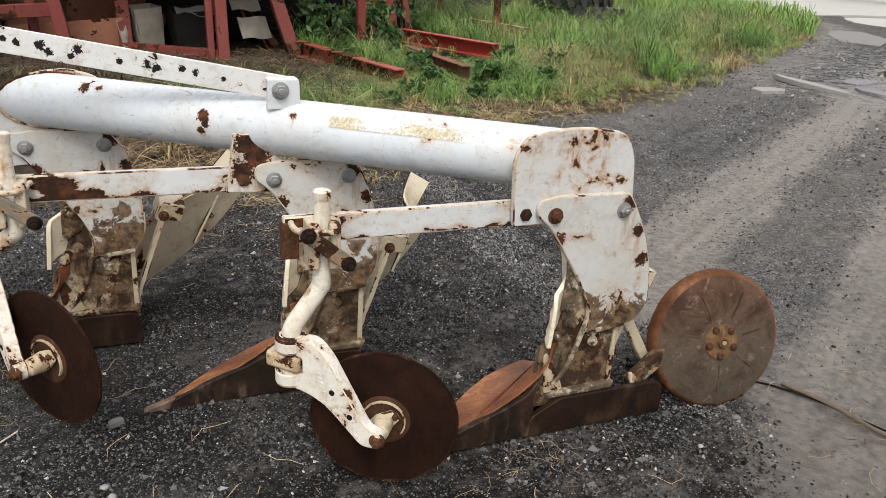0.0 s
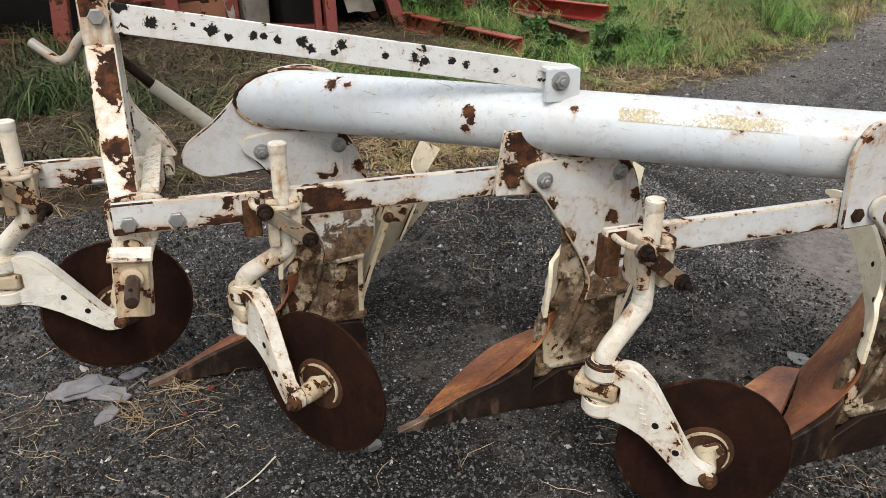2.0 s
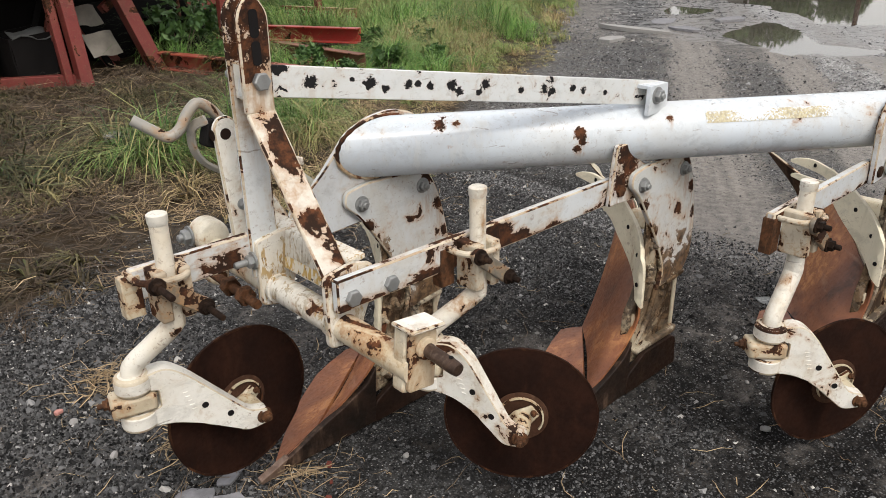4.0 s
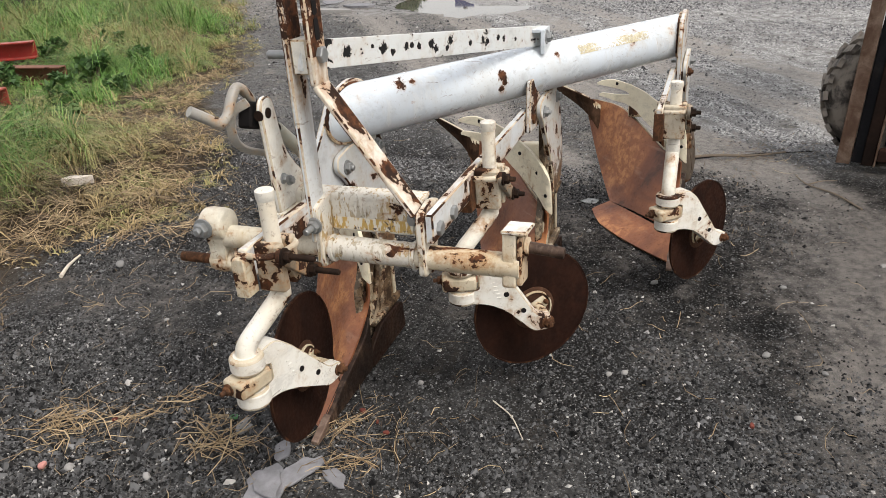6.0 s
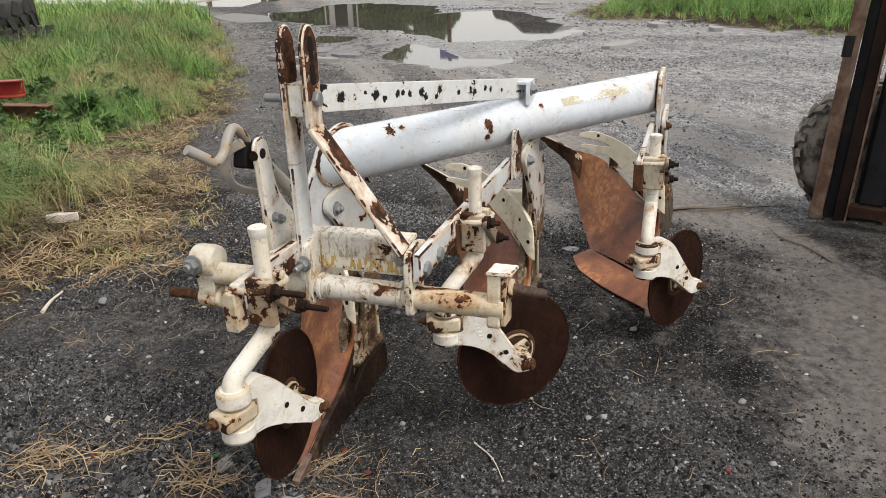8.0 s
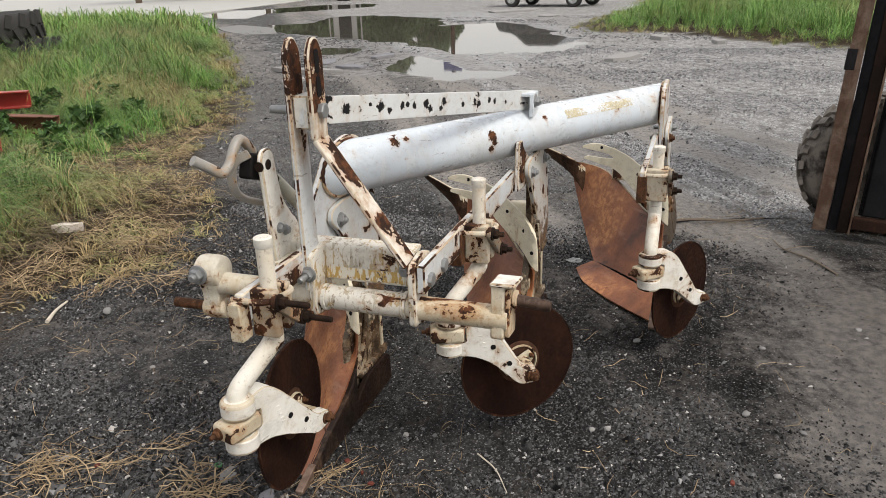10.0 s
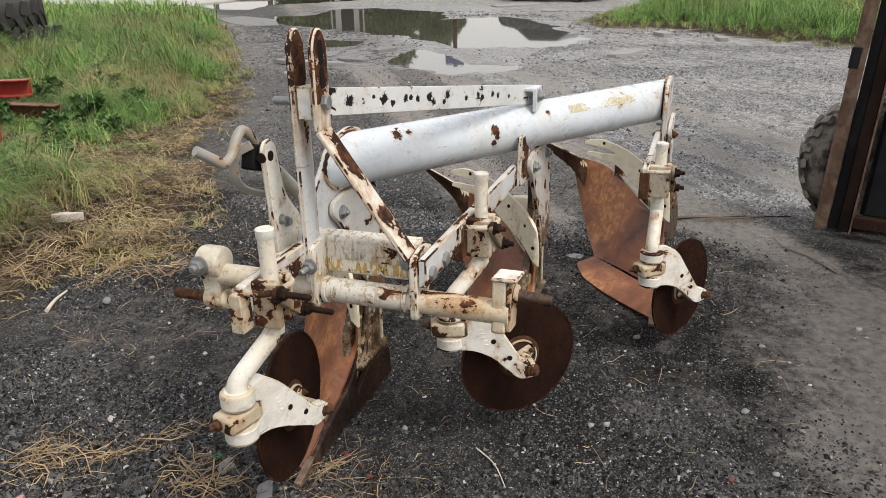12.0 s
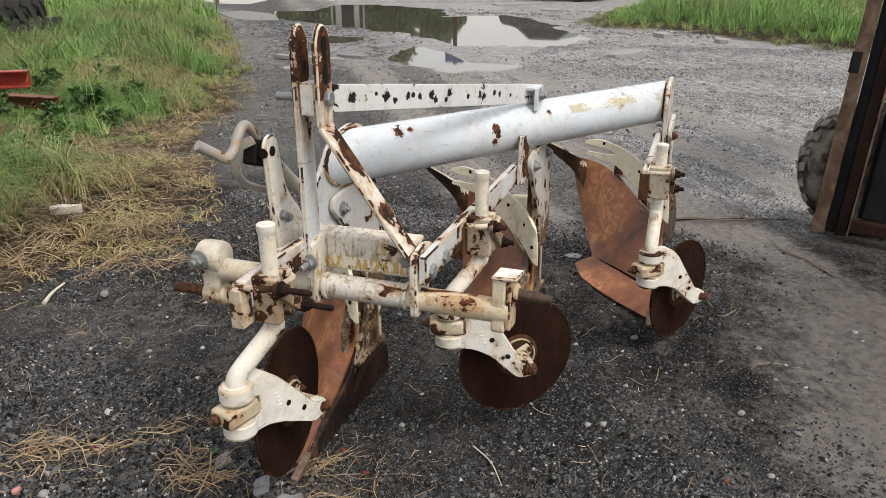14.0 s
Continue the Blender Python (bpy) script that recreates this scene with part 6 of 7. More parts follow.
SLATE = plain("slate", (0.20, 0.20, 0.212), 0.75, 0, 0.55, 30, 0.9)
BRICK = plain("brick_red", (0.15, 0.042, 0.03), 0.85, 0, 0.35, 40, 0.6)


def slab(at, turn, size, thick, seed, mat, label, category="stone slab", group="flat slabs", name="stone_slab", tilt=(0, 0), n=7):
    """A flat broken piece with an uneven outline."""
    rng = random.Random(seed)
    out = []
    for i in range(n):
        a = 2 * math.pi * (i + rng.uniform(-0.3, 0.3)) / n
        r = rng.uniform(0.70, 1.05)
        sq = 1 / max(abs(math.cos(a)), abs(math.sin(a))) ** 0.4
        out.append((size[0] / 2 * r * sq * math.cos(a), size[1] / 2 * r * sq * math.sin(a)))
    bm = prism(out, 0, thick, "z")
    for v in bm.verts:
        v.co.z += 0.25 * thick * noise.noise((v.co.x * 9, v.co.y * 9, seed))
    bmesh.ops.transform(bm, matrix=pose(*at, tilt[0], tilt[1], turn), verts=bm.verts)
    ob = part(name, bm, mat, None, label, 0.003)
    return tagged(ob, label, category, group)


slab((-0.965, 2.755, 0.002), 14, (0.21, 0.14), 0.010, 1, SLATE, "broken lavender-grey slate flaking on gravel", n=15)
slab((-0.955, 2.750, 0.012), 40, (0.15, 0.09), 0.007, 31, SLATE, "thin broken flake lying on a slate", n=13, tilt=(2, 3))
slab((-0.875, 2.690, 0.004), -30, (0.16, 0.09), 0.010, 2, SLATE, "broken grey slate on gravel", n=13, tilt=(3, -2))
slab((-0.873, 2.575, 0.002), 60, (0.11, 0.055), 0.010, 32, SLATE, "small broken grey slate on gravel", n=11)
slab((-0.803, 2.790, 0.002), 20, (0.10, 0.06), 0.009, 33, SLATE, "small broken grey slate on gravel", n=11)
slab((-0.734, 2.976, 0.002), 10, (0.10, 0.055), 0.008, 3, STONE, "small dark broken slate on gravel", n=11)
slab((8.72, 7.7, 0.0), -86, (1.55, 0.30), 0.060, 4, PALE_STONE, "long flat grey slab lying in mud", tilt=(0, 2))
slab((7.65, 7.42, 0.0), 4, (0.62, 0.30), 0.045, 5, PALE_STONE, "flat grey slab lying in mud")
slab((10.9, 2.95, -0.01), -20, (1.15, 0.42), 0.060, 6, PALE_STONE, "pale broken concrete lump on gravel")
slab((10.2, 8.2, -0.01), 30, (1.1, 0.5), 0.020, 7, SLATE, "grey flat slab in wet mud")
slab((10.9, 7.4, -0.01), -10, (0.8, 0.4), 0.05, 8, SLATE, "grey flat slab in wet mud")
slab((9.4, 7.3, -0.01), 60, (0.7, 0.4), 0.04, 9, SLATE, "grey flat slab in wet mud")
slab((22.2, 6.5, 0.0), 15, (1.6, 0.7), 0.050, 10, PALE_STONE, "pale concrete piece at the puddle's edge")
slab((25.2, 8.3, 0.0), -40, (2.4, 1.1), 0.050, 11, PALE_STONE, "pale concrete piece at the puddle's edge")
slab((14.3, 2.6, 0.0), 30, (0.7, 0.35), 0.08, 12, PALE_STONE, "pale broken stone at the grass edge")
slab((13.4, 1.4, 0.0), 10, (0.5, 0.3), 0.07, 13, PALE_STONE, "pale broken stone at the grass edge")
slab((1.43, 2.21, 0.0), 40, (0.09, 0.10), 0.006, 14, plain("wet_plastic", (0.2, 0.21, 0.2), 0.25, 0, 0.3, 30), "crumpled clear plastic scrap trodden into gravel", "litter", "litter", "plastic_scrap")
slab((-0.119, 2.186, 0.004), 20, (0.058, 0.042), 0.020, 15, STONE, "small flat grey stone on gravel", "stone", "loose stones", "stone")


def pebble(at, r, seed, mat, label):
    rng = random.Random(seed)
    bm = bmesh.new()
    bmesh.ops.create_icosphere(bm, subdivisions=2, radius=1)
    k = Vector((rng.uniform(0.8, 1.3), rng.uniform(0.7, 1.0), rng.uniform(0.5, 0.75)))
    for v in bm.verts:
        f = 1 + 0.28 * noise.noise(v.co * 1.3 + Vector((seed * 3.1, 0, 0)))
        v.co = Vector((v.co.x * k.x, v.co.y * k.y, v.co.z * k.z)) * r * f
    bmesh.ops.transform(bm, matrix=pose(at[0], at[1], r * 0.42, 0, 0, rng.uniform(0, 360)), verts=bm.verts)
    return tagged(part("stone", bm, mat, None, label), label, "stone", "loose stones")


for k, (x, y, r) in enumerate([(0.091, 1.38, 0.019), (-0.133, 1.838, 0.019), (-0.81, 3.573, 0.018), (0.20, 4.29, 0.03), (-0.153, 1.889, 0.016), (-0.363, 2.501, 0.016), (0.02, 1.20, 0.017), (1.40, 2.83, 0.017),
                               (1.60, 2.52, 0.013), (0.62, 1.30, 0.018), (-0.72, 2.99, 0.017), (-0.55, 3.25, 0.015), (0.35, 3.2, 0.015), (-0.25, 1.30, 0.016), (0.9, 0.9, 0.02), (-1.3, 3.1, 0.02), (-1.05, 3.40, 0.022),
                               (2.3, 2.2, 0.014), (1.9, 3.4, 0.016), (0.6, 3.9, 0.02), (-0.2, 3.7, 0.015)]):
    pebble((x, y), r * 0.72, k + 20, PALE_STONE if k % 3 else STONE, "small pale stone on gravel" if k % 3 else "small grey stone on gravel")
stone_rng = random.Random(77)
for k in range(46):
    x, y = stone_rng.uniform(-1.3, 2.4), stone_rng.uniform(0.7, 3.6)
    pebble((x, y), 0.006 + 0.009 * stone_rng.random() ** 2, k + 60, PALE_STONE if k % 3 else STONE, "small pale stone on gravel" if k % 3 else "small grey stone on gravel")
for k, (x, y, w) in enumerate([(-0.325, 1.434, 0.035), (-0.56, 2.63, 0.045), (-0.644, 2.511, 0.04), (-0.815, 3.43, 0.03), (-0.60, 2.56, 0.025)]):
    slab((x, y, 0.002), k * 50, (w * 0.75, w * 0.45), 0.010, 40 + k, BRICK, "small broken bit of red brick on gravel", "brick bit", "red brick bits", "brick_bit")
slab((0.99, 5.27, 0.07), 98, (0.24, 0.07), 0.05, 60, plain("old_plastic", (0.62, 0.56, 0.50), 0.5), "faded pinkish plastic bottle piece in dry grass", "litter", "litter", "plastic_scrap", (4, 6))
slab((-1.07, 3.49, 0.003), 10, (0.035, 0.025), 0.014, 61, plain("pink_stone", (0.45, 0.22, 0.19), 0.7), "small pink stone on gravel", "stone", "loose stones", "stone")
slab((0.30, 6.5, 0.12), 10, (0.18, 0.14), 0.06, 62, PALE_STONE, "pale stone lying in dry grass", "stone", "loose stones", "stone")
cap = part("bottle_cap", spun([(0.014, 0.0), (0.015, 0.004), (0.013, 0.008), (0.010, 0.008), (0.010, 0.004)], (-0.70, 3.036, 0.003), (0.1, 0.05, 1), 20), plain("green_plastic", (0.05, 0.16, 0.06), 0.4))
tagged(cap, "small round green bottle cap on gravel", "bottle cap", "litter")

TWIG = plain("twig", (0.16, 0.13, 0.10), 0.85, 0, 0.4, 30, 0.4)
BLEACHED = plain("bleached_wood", (0.55, 0.50, 0.42), 0.8, 0, 0.3, 30, 0.3)


def twig(points, r, mat, label, category="stick", name="stick"):
    ob = part(name, swept(glide(points, 5), lambda t: circle(r * (1 - 0.5 * t), 7)), mat, None, label)
    return tagged(ob, label, category, "sticks and wire")


twig([(2.21, 1.76, 0.012), (2.27, 1.58, 0.016), (2.31, 1.39, 0.010), (2.40, 1.20, 0.012)], 0.011, TWIG, "dark bare stick lying on mud")
twig([(0.017, 4.48, 0.012), (0.12, 4.53, 0.016), (0.235, 4.57, 0.012)], 0.010, BLEACHED, "bleached pale stick on mud")
twig([(1.54, 0.90, 0.008), (1.72, 1.00, 0.012), (1.85, 1.12, 0.010), (1.99, 1.17, 0.008)], 0.006, TWIG, "thin branching stick on gravel")
twig([(1.85, 1.12, 0.010), (1.90, 1.05, 0.016), (1.93, 0.97, 0.012)], 0.004, TWIG, "thin side twig on gravel")
twig([(1.70, 2.05, 0.006), (2.15, 1.77, 0.010), (2.34, 1.40, 0.008), (2.44, 1.05, 0.010)], 0.005, SCRAP_DARK, "thin black wire lying on gravel", "wire", "wire")
twig([(-0.40, 2.23, 0.006), (-0.47, 2.15, 0.010), (-0.565, 2.089, 0.006)], 0.003, BLEACHED, "thin pale dry stalk on gravel")


# ---------------------------------------------------------------- far side of the yard
def car(at, turn):
    ob = thing("parked_car", at, "dark parked car standing beyond the puddle", "car")
    m = pose(*at, 0, 0, turn)
    body = [(-2.1, 0.35), (-2.15, 0.75), (-1.9, 0.95), (-1.2, 1.0), (-0.6, 1.42), (0.7, 1.45), (1.3, 1.02), (2.0, 0.9), (2.15, 0.6), (2.1, 0.32)]
    bm = prism(rounded(body, 0.12), -0.85, 0.85)
    bmesh.ops.transform(bm, matrix=m, verts=bm.verts)
    part("body", bm, plain("car_paint", (0.05, 0.055, 0.06), 0.25, 0.2, 0.1, 5, 0.0), ob, "dark grey body", 0.06)
    for x in (-1.35, 1.35):
        for y in (-0.80, 0.80):
            c = m @ Vector((x, y, 0.32))
            ax = m.to_3x3() @ Vector((0, 1, 0))
            w = part("wheel", spun([(0.20, -0.10), (0.30, -0.11), (0.325, -0.07), (0.325, 0.07), (0.30, 0.11), (0.20, 0.10)], c, ax, 32), RUBBER, ob)
            part("rim", spun([(0.20, -0.105), (0.16, -0.08), (0.06, -0.10), (0.06, 0.10), (0.16, 0.08), (0.20, 0.105)], c, ax, 24), plain("alloy", (0.55, 0.56, 0.57), 0.3, 0.8, 0.1), w)
    for sgn in (-1, 1):
        bm = prism([(-1.05, 1.0), (-0.55, 1.36), (0.62, 1.38), (1.1, 1.0)], sgn * 0.852, sgn * 0.858)
        bmesh.ops.transform(bm, matrix=m, verts=bm.verts)
        part("window", bm, plain("car_glass", (0.02, 0.025, 0.03), 0.05, 0, 0.05), ob)


car((28.6, 7.6, 0.0), 73)
CONCRETE = plain("concrete", (0.42, 0.42, 0.40), 0.75, 0, 0.15, 1.2, 0.3)
road = part("road", prism([(22.5, 21.5), (27.5, 23.0), (38, 24.0), (60, 30), (70, 70), (40, 60)], -0.06, 0.03, "z"), CONCRETE)
tagged(road, "pale wet concrete road beyond the verge", "road", kind="structure")
# A flat slab added in place of pale gravel and wet road.
slab((17.6, 14.6, -0.01), 40, (5.2, 1.5), 0.03, 80, STONE, "flat grey slab added for pale gravel and wet road at the verge", "concrete slab", "flat slabs", "pale_strip")

BARK = plain("bark", (0.11, 0.085, 0.06), 0.9, 0, 0.35, 6, 0.6)


def leaf_material(name, a, b, dry=(0.24, 0.19, 0.09)):
    k = Mat(name, 0.6)
    f = k.island()
    col = k.mix(f, a, b)
    col = k.mix(k.attr("dry"), col, k.mix(f, tuple(x * 0.6 for x in dry), tuple(min(1, x * 1.5) for x in dry)))
    k.b.inputs["Transmission Weight"].default_value = 0.0
    return k.end(col, 0.6)


TREE_LEAF = leaf_material("tree_leaf", (0.03, 0.055, 0.018), (0.07, 0.11, 0.03))


def leaves(n, seed, middle, size, leaf):
    rng = np.random.default_rng(seed)
    p = rng.normal(size=(n, 3))
    p /= np.linalg.norm(p, axis=1)[:, None]
    lump = 0.75 + 0.35 * np.sin(p[:, 0] * 5 + seed) * np.cos(p[:, 1] * 4 + seed) + rng.uniform(-0.15, 0.15, n)
    p = p * lump[:, None] * (rng.uniform(0.55, 1.0, n) ** 0.5)[:, None] * np.array(size) + np.array(middle)
    a, b = rng.normal(size=(n, 3)), rng.normal(size=(n, 3))
    a /= np.linalg.norm(a, axis=1)[:, None]
    b -= a * (a * b).sum(1)[:, None]
    b /= np.linalg.norm(b, axis=1)[:, None]
    s = rng.uniform(0.6, 1.3, n)[:, None] * leaf
    v = np.stack([p - a * s, p + b * s * 0.45, p + a * s, p - b * s * 0.45], 1).reshape(-1, 3)
    f = np.arange(n * 4).reshape(n, 4)
    return v.tolist(), f.tolist()


def tree(at, h, seed):
    ob = thing("tree", at, "leafy green tree beyond the yard", "tree", "far trees")
    rng = random.Random(seed)
    x, y, _ = at
    part("trunk", swept(glide([(x, y, -0.1), (x + 0.1, y, h * 0.25), (x - 0.1, y + 0.1, h * 0.55)], 5), lambda t: circle(0.22 * (1 - 0.6 * t), 9)), BARK, ob)
    for i in range(5):
        a = i * 1.26 + rng.uniform(-0.3, 0.3)
        z = h * rng.uniform(0.25, 0.5)
        part("limb", swept(glide([(x, y, z), (x + math.cos(a) * h * 0.12, y + math.sin(a) * h * 0.12, z + h * 0.12), (x + math.cos(a) * h * 0.22, y + math.sin(a) * h * 0.22, z + h * 0.30)], 4), lambda t: circle(0.09 * (1 - 0.7 * t), 7)), BARK, ob)
    v, f = [], []
    for i in range(7):
        vv, ff = leaves(420, seed * 10 + i, (x + rng.uniform(-0.22, 0.22) * h, y + rng.uniform(-0.22, 0.22) * h, h * rng.uniform(0.45, 0.85)), (h * 0.20, h * 0.20, h * 0.16), 0.22)
        f += [[q + len(v) for q in r] for r in ff]
        v += vv
    crown = new("crown", mesh_of("crown", v, f, TREE_LEAF))
    crown.parent, crown.matrix_parent_inverse = ob, Matrix.Translation((-x, -y, -at[2]))


for k, (x, y, h) in enumerate([(49, 23.5, 6.5), (47, 27, 8.0), (45, 30.5, 7.5), (43, 33.5, 8.5), (40, 37, 8.0), (52, 20.5, 4.8), (30, 48, 9), (15, 52, 9), (52, 2, 7), (50, -6, 8)]):
    tree((x, y, 0), h, k + 1)


def bush(at, h, seed):
    """A dense shrub, leafy down to the ground."""
    ob = thing("bush", at, "dense dark green shrub beyond the yard", "shrub", "far hedge")
    rng = random.Random(seed)
    x, y, _ = at
    v, f = [], []
    for i in range(6):
        a, z = rng.uniform(0, 6.28), h * (0.16 + 0.13 * i)
        c = (x + math.cos(a) * h * 0.16, y + math.sin(a) * h * 0.16, z)
        part("stem", swept([(x, y, -0.05), c], lambda t: circle(0.05 * (1 - 0.6 * t), 6)), BARK, ob)
        vv, ff = leaves(650, seed * 17 + i, c, (h * 0.33, h * 0.33, h * 0.20), 0.17)
        f += [[q + len(v) for q in r] for r in ff]
        v += vv
    crown = tagged(new("foliage", mesh_of("foliage", v, f, TREE_LEAF)), kind="stuff")
    crown.parent, crown.matrix_parent_inverse = ob, Matrix.Translation((-x, -y, -at[2]))


for k in range(9):
    bush((43.4 + 4.2 * k / 8 + 0.5 * math.sin(k * 2.3), 27.5 - 8.9 * k / 8, 0), 3.3 + 0.7 * math.sin(k * 1.7), 50 + k)
shed = thing("shed", (38.2, 21.4, 0), "small pale concrete shed with a lean-to roof beyond the yard", "shed")
shed_m = pose(38.2, 21.4, 0, 0, 0, 28)
for nm, box, mt in (("wall", (-0.7, 0.7, -0.65, 0.65, -0.05, 2.3), PALE_STONE), ("roof", (-1.0, 0.9, -0.95, 0.95, 2.304, 2.40), FRAME_BROWN), ("door", (-0.73, -0.704, -0.35, 0.35, 0.0, 2.0), SCRAP_DARK),
                    ("post", (-0.96, -0.88, -0.92, -0.84, 0.0, 2.30), PALE_STONE), ("post", (-0.96, -0.88, 0.84, 0.92, 0.0, 2.30), PALE_STONE)):
    bm = prism([(box[0], box[2]), (box[1], box[2]), (box[1], box[3]), (box[0], box[3])], box[4], box[5], "z")
    bmesh.ops.transform(bm, matrix=shed_m, verts=bm.verts)
    part(nm, bm, mt, shed, "", 0.01)
pole = thing("sign_post", (36, 14.2, 0), "grey steel post with a plain sign beyond the yard", "sign post")
part("post", rod((36, 14.2, 0), (36, 14.2, 3.6), 0.11, 12), FRAME_BROWN, pole)
part("sign", prism([(13.7, 2.9), (14.7, 2.9), (14.7, 3.5), (13.7, 3.5)], 35.85, 35.89, "x"), plain("sign_face", (0.08, 0.09, 0.22), 0.4), pole)

# Filler housings; the near-black ones stand for shade at the back.
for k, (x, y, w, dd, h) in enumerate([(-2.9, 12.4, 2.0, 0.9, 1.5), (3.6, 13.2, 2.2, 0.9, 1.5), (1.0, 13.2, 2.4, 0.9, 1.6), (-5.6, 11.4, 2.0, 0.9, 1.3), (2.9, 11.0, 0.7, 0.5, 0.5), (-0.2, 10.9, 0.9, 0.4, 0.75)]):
    hopper((x, y, 0.0), 7 * k - 15, (w, dd, h), (SCRAP_DARK, SCRAP_DARK, OXIDE)[k % 3], ("added machine housing in the scrap row, near-black for shade", "added housing in the scrap row, its black standing for shade", "rust-red machine housing in the scrap row")[k % 3])


# ---------------------------------------------------------------- grass, straw and gravel
def grass_material():
    """Blades from yellow-green to dark green, straw-coloured where dry and brown where dead; both dark tints also carry
    shade.
    """
    k = Mat("grass_blade", 0.6, spec=0.25)
    f = k.island()
    col = k.mix(f, (0.058, 0.150, 0.026), (0.23, 0.42, 0.10))
    col = k.mix(k.attr("deep_shaded"), col, k.mix(f, (0.014, 0.034, 0.011), (0.068, 0.125, 0.036)))
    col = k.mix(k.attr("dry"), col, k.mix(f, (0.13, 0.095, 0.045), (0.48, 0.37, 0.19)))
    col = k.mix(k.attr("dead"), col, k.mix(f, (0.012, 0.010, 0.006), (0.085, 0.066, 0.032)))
    return k.end(col, 0.6)


GRASS = grass_material()
STRAW = leaf_material("straw", (0.19, 0.125, 0.062), (0.58, 0.45, 0.27), (0.052, 0.034, 0.019))


def blades(px, py, h, w, lean, dry, seed, mat, name, aim=None, **tints):
    """Grass: each blade a tapering strip of three faces that bends over."""
    rng = np.random.default_rng(seed)
    n = len(px)
    a = rng.uniform(0, 2 * np.pi, n) if aim is None else aim + rng.normal(0, 0.55, n)
    d = np.stack([np.cos(a), np.sin(a), np.zeros(n)], 1)
    s = np.stack([-np.sin(a), np.cos(a), np.zeros(n)], 1) * (w / 2)[:, None]
    z0 = ground_height(px, py) - 0.01
    base = np.stack([px, py, z0], 1)
    up = np.array([0, 0, 1.0])
    m1 = base + up * (h * 0.5)[:, None] + d * (h * lean * 0.25)[:, None]
    m2 = base + up * (h * (0.95 - 0.35 * lean))[:, None] + d * (h * lean * 0.75)[:, None]
    tip = base + up * (h * (1.05 - 0.75 * lean))[:, None] + d * (h * lean * 1.25)[:, None]
    v = np.stack([base - s, base + s, m1 - s * 0.9, m1 + s * 0.9, m2 - s * 0.6, m2 + s * 0.6, tip], 1).reshape(-1, 3)
    i = (np.arange(n) * 7)[:, None]
    quads = np.concatenate([i + np.array([[0, 1, 3, 2]]), i + np.array([[2, 3, 5, 4]])], 0)
    tris = i + np.array([[4, 5, 6]])
    me = bpy.data.meshes.new(name)
    me.from_pydata(v.tolist(), [], quads.tolist() + tris.tolist())
    me.materials.append(mat)
    me.attributes.new("dry", "FLOAT", "POINT").data.foreach_set("value", np.repeat(dry, 7).astype(np.float32))
    for nm, f in tints.items():
        me.attributes.new(nm, "FLOAT", "POINT").data.foreach_set("value", np.repeat(f, 7).astype(np.float32))
    me.update()
    return new(name, me)


def sow(x0, x1, y0, y1, per_m2, field, seed, ragged=0.5):
    rng = np.random.default_rng(seed)
    n = int((x1 - x0) * (y1 - y0) * per_m2)
    x, y = rng.uniform(x0, x1, n), rng.uniform(y0, y1, n)
    d = field(x, y) + (fbm(x, y, 2.2, 3, seed) - 0.5) * ragged
    tuft = smooth(fbm(x, y, 2.6, 3, seed + 3), 0.22, 0.78)
    keep = (d > 0) & (rng.uniform(0, 1, n) < 0.25 + 1.1 * tuft)
    return x[keep], y[keep], d[keep], tuft[keep]


def tussocks(x, y, per_m2, seed, pull=0.72):
    """Draws the blades together into tufts. Gives the new places, each blade's way out of its tuft, and the tuft's own number."""
    rng = np.random.default_rng(seed)
    cell = 1 / math.sqrt(per_m2)
    i, j = np.floor(x / cell), np.floor(y / cell)

    def h(k):
        v = np.sin(i * 127.1 + j * 311.7 + k * 74.7 + seed) * 43758.5453
        return v - np.floor(v)

    cx, cy = (i + 0.15 + 0.7 * h(1)) * cell, (j + 0.15 + 0.7 * h(2)) * cell
    f = pull * rng.uniform(0.35, 1.0, len(x))
    nx, ny = x + (cx - x) * f, y + (cy - y) * f
    return nx, ny, np.arctan2(ny - cy, nx - cx), h(3)


def clear_of_steel(x, y):
    """1 in the open, less where girders lie and the grass is trodden."""
    d = np.full(np.shape(x), 9.0)
    for a, b in GIRDERS:
        ex, ey = b[0] - a[0], b[1] - a[1]
        t = np.clip(((x - a[0]) * ex + (y - a[1]) * ey) / (ex * ex + ey * ey), 0, 1)
        d = np.minimum(d, np.hypot(x - a[0] - t * ex + 0.15, y - a[1] - t * ey + 0.25))
    return 0.25 + 0.75 * smooth(d, 0.22, 0.75)


def near_verge(x, y):
    return inside(x, y, VERGE)


def far_verge(x, y):
    return inside(x, y, FAR_VERGE)


